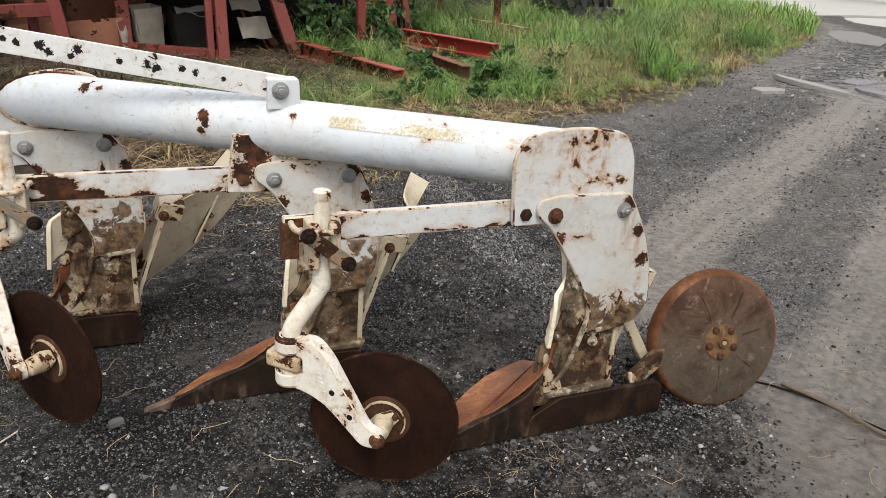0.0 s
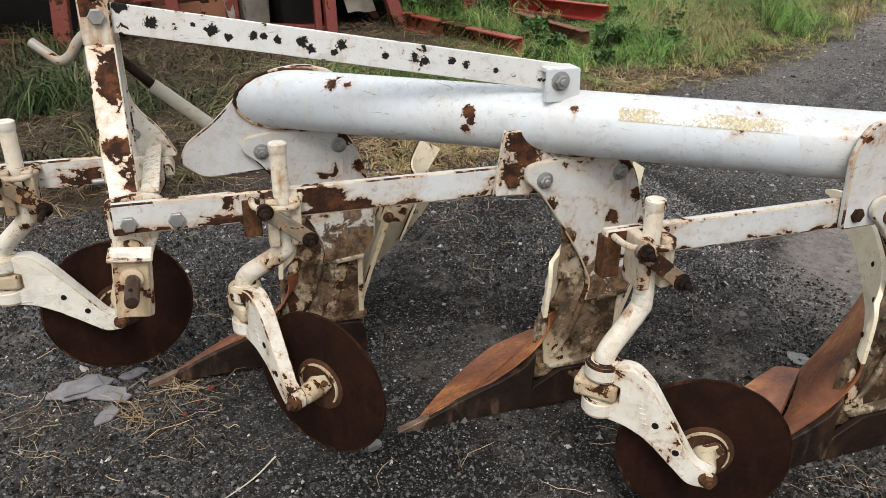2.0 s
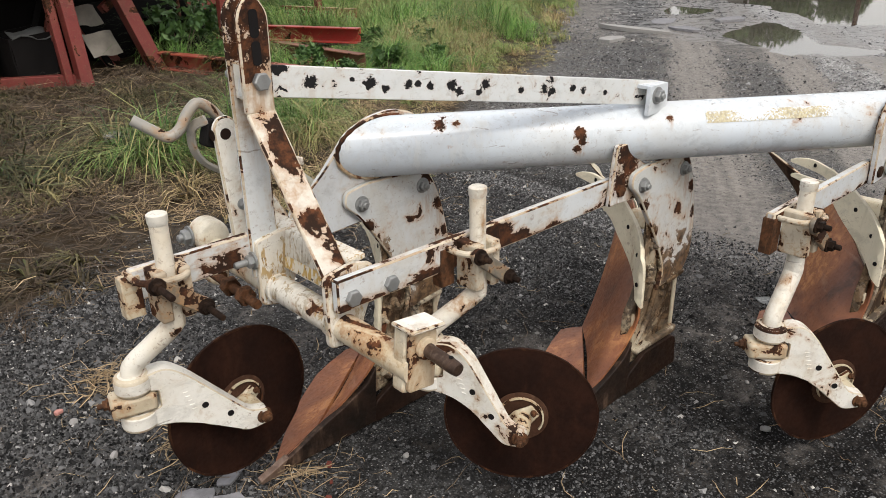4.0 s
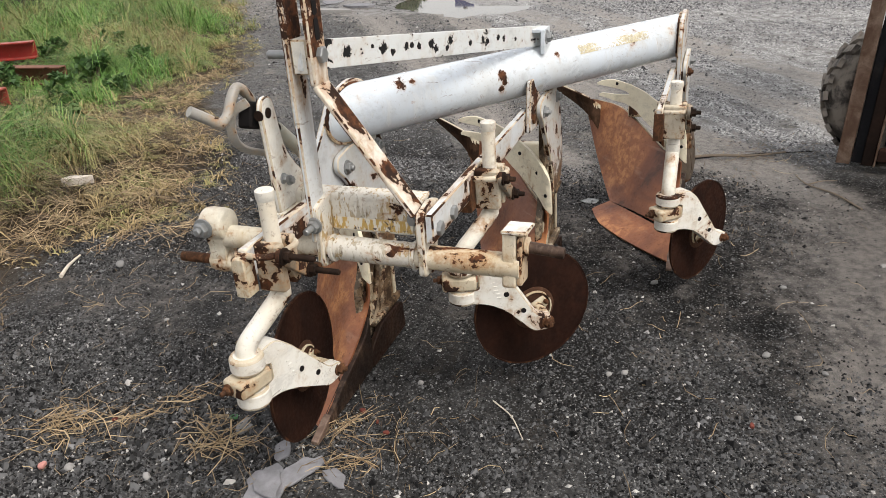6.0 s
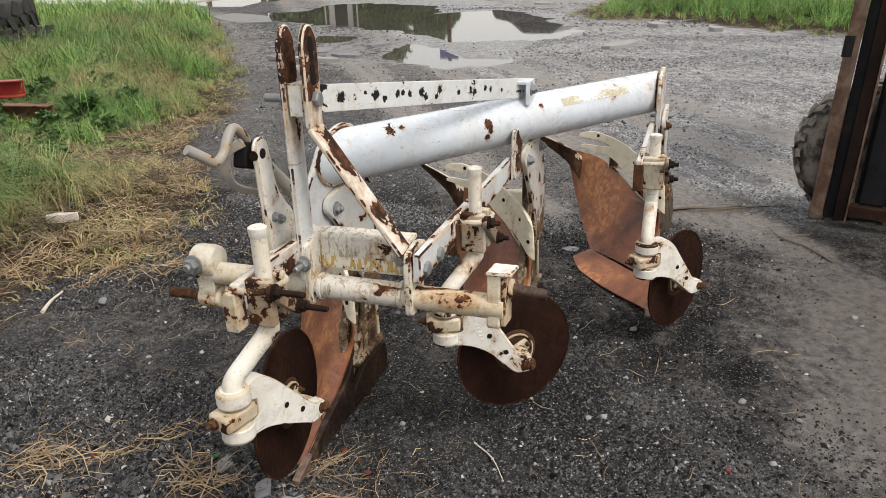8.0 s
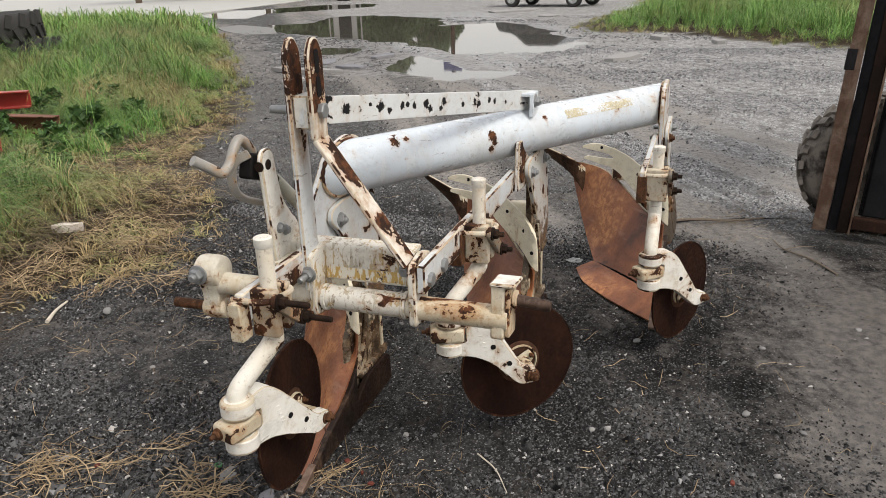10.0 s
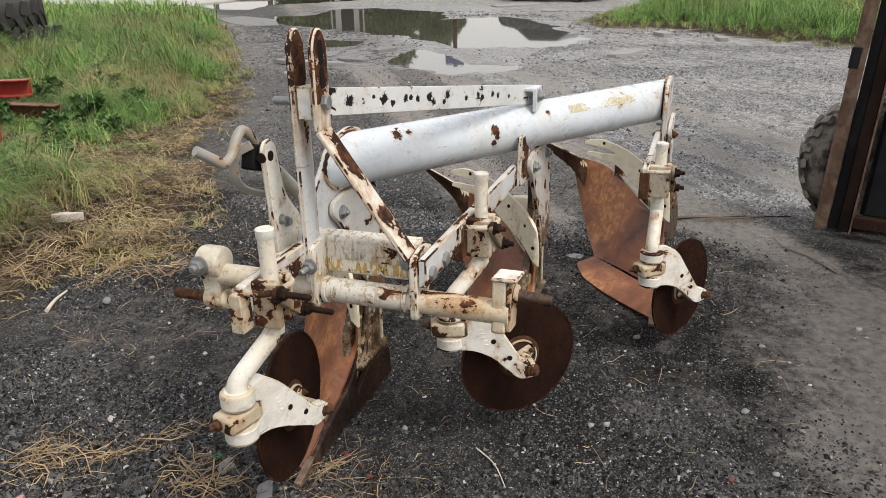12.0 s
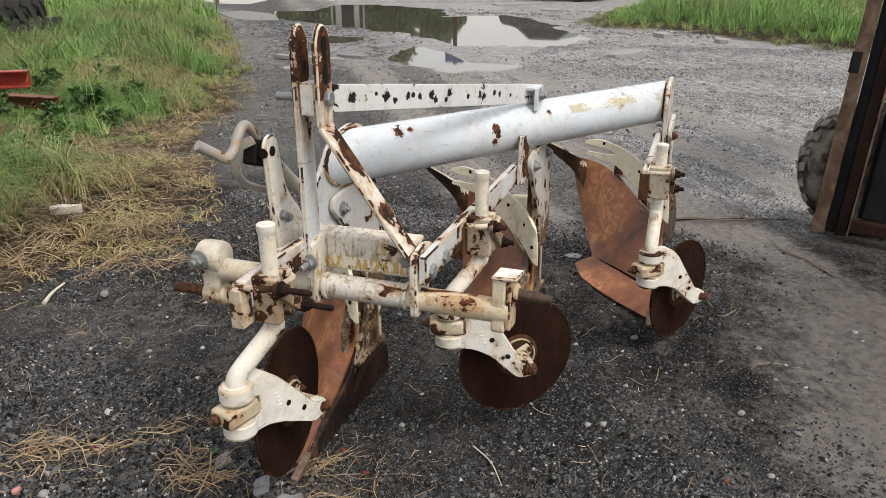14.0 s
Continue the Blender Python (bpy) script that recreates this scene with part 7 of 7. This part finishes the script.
def build_grass():
    rng = np.random.default_rng(4)
    # near verge, thick, dry along its edge
    x, y, d, tuft = sow(-4.2, 6.5, 4.0, 9.5, 2500, near_verge, 21)
    scrapyard = smooth(y, 6.0, 7.0) * smooth(x, -1.6, -0.8) * (1 - smooth(x, 1.7, 2.3))
    bald = np.clip(0.55 * scrapyard + 0.75 * smooth(fbm(x, y, 1.7, 3, 91), 0.50, 0.60) * (1 - smooth(d, 0.6, 1.4)), 0, 1)
    keep = rng.uniform(0, 1, len(x)) > bald
    x, y, d, tuft, scrapyard = x[keep], y[keep], d[keep], tuft[keep], scrapyard[keep]
    patch_dry = np.maximum(smooth(fbm(x, y, 0.8, 3, 77), 0.52, 0.68), 0.8 * scrapyard)
    edge = 1 - smooth(d + 0.5 * (tuft - 0.5), 0.30 + 0.55 * (x < 2.6), 0.85 + 0.75 * (x < 2.6))
    dry = np.clip(np.maximum(edge, 0.65 * patch_dry) + rng.uniform(-0.35, 0.35, len(x)), 0, 1)
    dry = dry * (0.30 + 0.70 * smooth(x, -0.7, 0.2))
    h = (0.08 + 0.32 * smooth(d, 0.3, 1.5)) * (0.4 + 1.2 * tuft) * rng.uniform(0.5, 1.45, len(x)) * (1 - 0.65 * scrapyard) * clear_of_steel(x, y)
    lean = np.clip(rng.uniform(0.55, 1.35, len(x)) + 0.35 * dry + 0.3 * scrapyard + 0.25 * smooth(0.8 - x, 0, 0.8), 0, 1.34)
    x, y, aim, tuft_no = tussocks(x, y, 34, 61, 0.8)
    h = h * (0.36 + 0.62 * tuft_no)
    patchy = fbm(x, y, 1.1, 3, 66)
    # Brown and dark green grass; shade before the scrap is tinted in too.
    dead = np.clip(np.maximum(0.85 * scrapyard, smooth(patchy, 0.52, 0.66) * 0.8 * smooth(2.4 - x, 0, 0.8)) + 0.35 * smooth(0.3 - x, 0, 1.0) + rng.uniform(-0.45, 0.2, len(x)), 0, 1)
    deep_shaded = np.clip(0.75 * smooth(0.3 - x, 0, 0.9) + 0.5 * smooth(y, 6.0, 7.0) * smooth(1.8 - x, 0, 0.8) + 0.9 * smooth(y + 0.9 * np.minimum(0, 1.2 - x), 5.8, 7.0) * smooth(2.6 - x, 0, 0.8) + (0.5 * smooth(fbm(x, y, 1.5, 3, 67), 0.48, 0.62) + 0.4 * (tuft_no < 0.40)) * (1 - 0.35 * smooth(x, 0.8, 2.0)) + rng.uniform(-0.2, 0.2, len(x)), 0, 1)
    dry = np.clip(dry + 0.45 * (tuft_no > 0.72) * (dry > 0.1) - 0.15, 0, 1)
    # Towards the back the blades are tinted darker for the shade there.
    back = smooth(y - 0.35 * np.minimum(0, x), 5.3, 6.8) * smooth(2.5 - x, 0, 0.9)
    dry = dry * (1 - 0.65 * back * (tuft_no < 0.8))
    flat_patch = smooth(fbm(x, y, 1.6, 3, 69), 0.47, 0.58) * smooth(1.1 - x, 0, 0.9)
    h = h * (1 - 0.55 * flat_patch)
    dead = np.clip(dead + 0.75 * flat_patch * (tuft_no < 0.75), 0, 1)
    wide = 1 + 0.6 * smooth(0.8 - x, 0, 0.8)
    deep_shaded = np.clip(deep_shaded + 0.55 * back * (patchy < 0.58), 0, 1)
    tagged(blades(x, y, h, rng.uniform(0.0034, 0.0085, len(x)) * wide, lean, dry, 1, GRASS, "verge_grass", aim=aim, dead=dead, deep_shaded=deep_shaded), "long green grass, dry and matted at the edge", "grass", kind="stuff")
    x, y, d, tuft = sow(2, 15, 7.0, 17, 900, near_verge, 22)
    keep = ((x > 6.5) | (y > 9.5)) & ~((x < 4.9) & (y > 10.2))
    x, y, d, tuft = x[keep], y[keep], d[keep], tuft[keep]
    dry = np.clip(0.5 * (1 - smooth(d, 0.1, 0.6)) + 0.60 * smooth(fbm(x, y, 0.9, 3, 78), 0.46, 0.62) + rng.uniform(-0.3, 0.3, len(x)), 0, 1)
    h = (0.14 + 0.32 * smooth(d, 0.2, 1.2)) * (0.4 + 1.1 * tuft) * rng.uniform(0.5, 1.45, len(x)) * clear_of_steel(x, y)
    x, y, aim, tuft_no = tussocks(x, y, 15, 62)
    h = h * (0.45 + 0.65 * tuft_no)
    tagged(blades(x, y, h, rng.uniform(0.005, 0.010, len(x)), rng.uniform(0.55, 1.33, len(x)), dry, 2, GRASS, "far_verge_grass", aim=aim, deep_shaded=np.clip(0.55 * smooth(fbm(x, y, 1.2, 3, 68), 0.45, 0.62) + 0.35 * (tuft_no < 0.35) + rng.uniform(-0.2, 0.2, len(x)), 0, 1)), "bright green long grass along the yard", "grass", kind="stuff")
    x, y, d, tuft = sow(-12, 24, 9.5, 30, 75, near_verge, 23)
    keep = ~((x > 2) & (x < 15) & (y < 17)) & ~((x > -6.5) & (x < 5) & (y < 15)) & ~((x > 6) & (x < 15) & (y < 21.5))
    x, y, tuft = x[keep], y[keep], tuft[keep]
    dry = np.clip(0.15 + rng.uniform(-0.3, 0.3, len(x)), 0, 1)
    tagged(blades(x, y, (0.3 + 0.3 * tuft) * rng.uniform(0.6, 1.3, len(x)), rng.uniform(0.02, 0.04, len(x)), rng.uniform(0.2, 0.9, len(x)), dry, 3, GRASS, "back_grass"), "rank green grass further back", "grass", kind="stuff")
    x, y, d, tuft = sow(9.5, 32, -12, 5.2, 300, far_verge, 24, 1.3)
    dry = np.clip(0.55 * (1 - smooth(d, 0.1, 0.9)) + 0.4 * smooth(fbm(x, y, 0.7, 3, 79), 0.5, 0.68) + rng.uniform(-0.3, 0.3, len(x)), 0, 1)
    h = (0.10 + 0.48 * smooth(d, 0.1, 2.4)) * (0.5 + tuft) * rng.uniform(0.6, 1.3, len(x))
    x, y, aim, tuft_no = tussocks(x, y, 9, 63)
    h = h * (0.45 + 0.9 * tuft_no)
    tagged(blades(x, y, h, rng.uniform(0.007, 0.013, len(x)), rng.uniform(0.6, 1.33, len(x)), dry, 5, GRASS, "roadside_grass", aim=aim, deep_shaded=np.clip(0.35 * (tuft_no < 0.3) + rng.uniform(-0.2, 0.2, len(x)), 0, 1)), "tall green grass beyond the gravel", "grass", kind="stuff")


build_grass()

WEED = leaf_material("weed_leaf", (0.03, 0.075, 0.02), (0.07, 0.14, 0.03))


def weeds(at, h, n, seed, label="dark green leafy weed growing between scrap"):
    """A leafy weed: stems with pointed leaves."""
    ob = thing("weed", (at[0], at[1], 0), label, "weed", "weeds by the scrap")
    rng = random.Random(seed)
    v, f = [], []
    for i in range(n):
        a, l = rng.uniform(0, 6.28), rng.uniform(0.5, 1.0)
        top = Vector((at[0] + math.cos(a) * h * 0.35, at[1] + math.sin(a) * h * 0.35, h * l))
        if i < 6:
            part("stem", swept([(at[0], at[1], 0.0), tuple(top)], circle(0.006, 5)), TWIG, ob)
        vv, ff = leaves(26, seed * 31 + i, top, (h * 0.18, h * 0.18, h * 0.22), 0.055)
        f += [[q + len(v) for q in r] for r in ff]
        v += vv
    lf = new("foliage", mesh_of("foliage", v, f, WEED))
    tagged(lf, kind="stuff")
    lf.parent, lf.matrix_parent_inverse = ob, Matrix.Translation((-at[0], -at[1], 0))


for k, (x, y, h) in enumerate([(2.45, 10.0, 0.75), (2.9, 10.3, 0.6), (3.2, 9.7, 0.42), (3.35, 10.9, 0.7), (2.6, 9.2, 0.35), (4.3, 12.2, 0.6)]):
    weeds((x, y), h, 12, k + 3)
for k, (x, y, h) in enumerate([(2.55, 6.9, 0.22), (2.9, 7.25, 0.28), (3.3, 7.0, 0.20), (3.7, 7.6, 0.30), (4.1, 7.9, 0.24), (4.5, 7.7, 0.22), (3.1, 8.2, 0.30), (5.1, 8.6, 0.28), (5.7, 9.4, 0.30), (4.6, 9.0, 0.30), (6.3, 9.6, 0.26), (2.2, 6.5, 0.18)]):
    weeds((x, y), h, 11, k + 40, "low dark green leafy weed in the verge grass")


def strands(px, py, length, r, seed, dry, name, label, heap=0.02, curl=0.6, aim=None):
    """Straw lying on the ground: thin bent strips with a ridge."""
    rng = np.random.default_rng(seed)
    n = len(px)
    a = rng.uniform(0, 2 * np.pi, n) if aim is None else aim + rng.normal(0, 0.5, n)
    bend = rng.normal(0, curl, n)
    z = ground_height(px, py) + rng.uniform(0.001, 0.008 + heap, n)
    pts = []
    for k, t in enumerate((-0.5, -0.15, 0.2, 0.5)):
        ang = a + bend * t
        pts.append(np.stack([px + np.cos(ang) * length * t, py + np.sin(ang) * length * t, np.maximum(z + rng.normal(0, 0.006 + heap * 0.35, n), ground_height(px, py) + 0.002)], 1))
    side = np.stack([-np.sin(a), np.cos(a), np.zeros(n)], 1) * r[:, None]
    rows = []
    for k, p in enumerate(pts):
        f = (0.7, 1, 1, 0.5)[k]
        rows += [p - side * f, p + np.array([0, 0, 1.2]) * r[:, None] * f, p + side * f]
    v = np.stack(rows, 1).reshape(-1, 3)
    i = (np.arange(n) * 12)[:, None]
    q = []
    for k in range(3):
        q += [i + np.array([[3 * k, 3 * k + 1, 3 * k + 4, 3 * k + 3]]), i + np.array([[3 * k + 1, 3 * k + 2, 3 * k + 5, 3 * k + 4]])]
    me = bpy.data.meshes.new(name)
    me.from_pydata(v.tolist(), [], np.concatenate(q, 0).tolist())
    me.materials.append(STRAW)
    me.attributes.new("dry", "FLOAT", "POINT").data.foreach_set("value", np.repeat(dry, 12).astype(np.float32))
    me.update()
    return tagged(new(name, me), label, "straw", kind="stuff")


def build_straw():
    rng = np.random.default_rng(9)
    # loose strands over the gravel, in drifts round the front of the plough
    spots = [((-0.75, 2.55), 0.28, 40), ((-1.05, 3.1), 0.35, 55), ((-0.55, 3.0), 0.35, 36), ((1.02, 1.58), 0.10, 34), ((1.25, 1.60), 0.16, 22), ((-0.2, 2.0), 0.5, 60), ((0.2, 1.3), 0.6, 40),
             ((0.3, 4.0), 0.5, 160), ((0.9, 4.15), 0.35, 160), ((-1.3, 3.6), 0.5, 80), ((2.2, 1.5), 0.22, 46), ((2.42, 1.22), 0.16, 50), ((0.6, 3.0), 0.7, 60), ((1.6, 4.4), 0.4, 90), ((-0.85, 3.45), 0.13, 30), ((-0.72, 2.62), 0.12, 30), ((-0.88, 3.50), 0.09, 40), ((-0.70, 2.80), 0.10, 40), ((-0.60, 2.48), 0.08, 30), ((-1.12, 2.60), 0.10, 60), ((-0.98, 2.32), 0.12, 40)]
    xs, ys = [], []
    for (cx, cy), s, n in spots:
        xs.append(rng.normal(cx, s, n))
        ys.append(rng.normal(cy, s, n))
    xs.append(rng.uniform(-2, 3.5, 110))
    ys.append(rng.uniform(0.6, 4.5, 110))
    x, y = np.concatenate(xs), np.concatenate(ys)
    n = len(x)
    strands(x, y, 0.02 + 0.15 * rng.uniform(0, 1, n) ** 2.2, rng.uniform(0.0007, 0.0016, n), 10, np.clip(rng.normal(0.45, 0.38, n), 0, 1), "straw", "loose dry straw scattered on the gravel", 0.006)
    # thick bent stalks in bunches at the front of the plough
    bunches = [((-0.93, 3.56), (-0.85, 3.60), 46), ((-0.86, 3.55), (-0.80, 3.36), 16), ((-0.82, 3.36), (-0.57, 3.18), 26), ((-0.84, 3.02), (-0.76, 3.08), 44), ((-0.80, 2.90), (-0.84, 3.00), 18),
               ((-0.68, 2.70), (-0.62, 2.60), 20), ((-0.84, 2.62), (-0.78, 2.50), 18), ((0.50, 4.38), (0.74, 4.20), 46), ((0.60, 4.62), (0.85, 4.45), 46), ((0.30, 4.55), (0.52, 4.52), 24)]
    xs, ys, way = [], [], []
    for (ax, ay), (bx, by), n in bunches:
        f = rng.uniform(0, 1, n)
        loose = 0.018 + 0.035 * (n > 30)
        xs.append(ax + (bx - ax) * f + rng.normal(0, loose, n))
        ys.append(ay + (by - ay) * f + rng.normal(0, loose, n))
        way.append(math.atan2(by - ay, bx - ax) + rng.normal(0, 0.25 + 0.9 * (n > 30), n))
    x, y, way = np.concatenate(xs), np.concatenate(ys), np.concatenate(way)
    n = len(x)
    strands(x, y, rng.uniform(0.05, 0.22, n), rng.uniform(0.0011, 0.0024, n), 14, np.clip(rng.normal(0.18, 0.25, n), 0, 1), "stalks", "bunches of golden dry stalks on the gravel", 0.02, 1.1, aim=way)
    # matted thatch along the verge
    x, y, d, tuft = sow(-4, 5.0, 3.9, 6.6, 820, near_verge, 41, 0.7)
    keep = (d < 1.7) & (rng.uniform(0, 1, len(x)) < 0.25 + 0.75 * smooth(fbm(x, y, 2.6, 3, 45), 0.40, 0.56))
    x, y = x[keep], y[keep]
    n = len(x)
    x, y, way, mat_no = tussocks(x, y, 22, 47, 0.55)
    strands(x, y, rng.uniform(0.06, 0.30, n), rng.uniform(0.0012, 0.0028, n), 11, np.clip(rng.normal(0.22, 0.30, n) + 0.55 * (mat_no < 0.4) + 0.7 * smooth(0.2 - x, 0, 0.8), 0, 1), "thatch", "matted dry grass thatch along the verge", 0.05, 1.5,
            aim=mat_no * 40.0)
    # brown dead grass lying flat before the scrap
    x, y, d, tuft = sow(-3.6, 2.4, 5.2, 10.0, 420, near_verge, 43, 0.7)
    n = len(x)
    strands(x, y, rng.uniform(0.08, 0.28, n), rng.uniform(0.0014, 0.0032, n), 13, np.clip(rng.normal(1.05, 0.25, n), 0, 1), "dead_thatch", "flattened brown dead grass before the scrap", 0.05)


build_straw()


def gravel_material(name, top, share, low=0.007):
    k = Mat(name, 0.75, spec=0.14)
    f = k.island()
    col = k.mix(k.calc("POWER", f, 2.0), (low, low, low * 1.05), (top, top * 1.01, top * 1.03))
    col = k.mix(k.band(f, share, share + 0.01), col, (0.30, 0.30, 0.30))
    col = k.mix(k.band(f, 0.985, 0.988), col, (0.46, 0.45, 0.43))
    k.bump(k.noise(160, 3), 0.3, 0.002)
    return k.end(col, k.band(f, 0, 1, 0.45, 0.8))


def lay_chips(name, x, y, r, mat, label, rng):
    """Angular chips of about the radius r, pressed into the ground."""
    n = len(x)
    unit = np.array([(1, 0, -0.3), (0, 1, -0.3), (-1, 0, -0.3), (0, -1, -0.3), (0, 0, 0.9)], float)
    a = rng.uniform(0, 2 * np.pi, n)
    c, s = np.cos(a), np.sin(a)
    jit = unit[None] * rng.uniform(0.6, 1.25, (n, 5, 1)) + rng.normal(0, 0.24, (n, 5, 3)) * np.array([1, 1, 0.4])
    jit *= (r[:, None] * rng.uniform(0.75, 1.3, (n, 1)))[:, :, None] * np.array([1.15, 0.9, 0.85])
    vx = jit[:, :, 0] * c[:, None] - jit[:, :, 1] * s[:, None] + x[:, None]
    vy = jit[:, :, 0] * s[:, None] + jit[:, :, 1] * c[:, None] + y[:, None]
    vz = jit[:, :, 2] + (ground_height(x, y) + r * 0.12)[:, None]
    tri = np.array([(0, 1, 4), (1, 2, 4), (2, 3, 4), (3, 0, 4)])
    f = (np.arange(n) * 5)[:, None, None] + tri[None]
    me = mesh_of(name, np.stack([vx, vy, vz], -1).reshape(-1, 3).tolist(), f.reshape(-1, 3).tolist(), mat)
    tagged(new(name, me), label, "gravel", kind="stuff")


def build_gravel():
    rng = np.random.default_rng(12)
    # thick round the plough, thinner further off
    near, far = 400000, 230000
    x = np.concatenate([rng.uniform(-1.7, 2.0, near), rng.uniform(-2.4, 7.0, far)])
    y = np.concatenate([rng.uniform(0.7, 4.7, near), rng.uniform(0.3, 6.8, far)])
    n = near + far
    patchy = smooth(fbm(x, y, 1.3, 4, 51) + 0.5 * (fbm(x, y, 5.0, 3, 53) - 0.5), 0.34, 0.58)
    muddy = smooth(x + 0.9 * (fbm(x, y, 0.8, 3, 54) - 0.5), -0.5, 0.5) * smooth(1.9 - y, 0, 0.8)
    close = 1.0 / (1.0 + 0.10 * np.maximum(0, x - 2.0) ** 2)
    wander = 0.9 * (fbm(x, y, 1.2, 3, 60) - 0.5)
    fade = smooth(x + wander, -2.0, -1.3) * smooth(y + wander, 0.4, 0.95)
    trodden = smooth(x, -0.9, -0.5) * smooth(2.45 - y, 0, 0.5) * (0.35 + 0.65 * smooth(fbm(x, y, 2.0, 3, 59), 0.42, 0.58))
    keep = (rng.uniform(0, 1, n) < (0.12 + 0.88 * patchy) * close * fade * (1 - 0.6 * trodden) * (1 - 0.8 * track_mask(x, y)) * (1 - 0.92 * muddy)) & (inside(x, y, VERGE) < 0.25)
    x, y = x[keep], y[keep]
    n = len(x)
    r = 0.0025 + 0.0052 * rng.uniform(0, 1, n) ** 2 + rng.uniform(0.003, 0.010, n) * (rng.uniform(0, 1, n) > 0.975)
    r *= 1 + 0.10 * np.maximum(0, x - 2.0)
    r *= 1 + 0.35 * smooth(-0.15 - x + 1.2 * (fbm(x, y, 1.4, 3, 58) - 0.5), 0, 0.5) * smooth(y, 2.5, 3.0) * rng.uniform(0, 1, n)
    # Chips behind the plough get a lighter grey that includes wet sheen.
    back = x + 1.2 * (fbm(x, y, 0.9, 3, 55) - 0.5) > 1.7
    lay_chips("gravel", x[~back], y[~back], r[~back], gravel_material("gravel_chip", 0.160, 0.968, 0.005), "dark crushed gravel with a few pale chips", rng)
    lay_chips("rear_gravel", x[back], y[back], r[back], gravel_material("grey_chip", 0.300, 0.93), "grey crushed gravel behind the plough", rng)
    # stones and clods trodden into the wet yard further off
    n = 52000
    x, y = rng.uniform(4.5, 22.0, n), rng.uniform(1.5, 14.0, n)
    keep = (pool_depth(x, y) < 0.12) & (inside(x, y, VERGE) < 0.1) & (inside(x, y, FAR_VERGE) < 0.1) & (rng.uniform(0, 1, n) < 0.10 + 0.90 * smooth(fbm(x, y, 0.8, 4, 57), 0.42, 0.62)) & (rng.uniform(0, 1, n) < 1 - 0.8 * track_mask(x, y))
    x, y = x[keep], y[keep]
    r = (0.006 + 0.020 * rng.uniform(0, 1, len(x)) ** 3) * (1 + 0.03 * np.maximum(0, x - 6))
    lay_chips("yard_stones", x, y, r, gravel_material("yard_chip", 0.26, 0.90, 0.04), "stones and clods trodden into wet mud", rng)
    # coarser and paler beyond the ruts
    n = 110000
    x, y = rng.uniform(2.2, 12.5, n), rng.uniform(-1.5, 4.5, n)
    keep = (rut_line(x, y) > 1.2) & (rng.uniform(0, 1, n) < 0.15 + 0.85 * smooth(fbm(x, y, 0.9, 4, 52), 0.40, 0.60)) & (rng.uniform(0, 1, n) < 1 - 0.85 * track_mask(x, y)) & (inside(x, y, FAR_VERGE) < 0.1)
    x, y = x[keep], y[keep]
    r = (0.004 + 0.008 * rng.uniform(0, 1, len(x)) ** 2) * (1 + 0.08 * np.maximum(0, x - 3))
    lay_chips("pale_gravel", x, y, r, gravel_material("pale_chip", 0.55, 0.80, 0.07), "pale grey gravel flakes beyond the ruts", rng)


build_gravel()
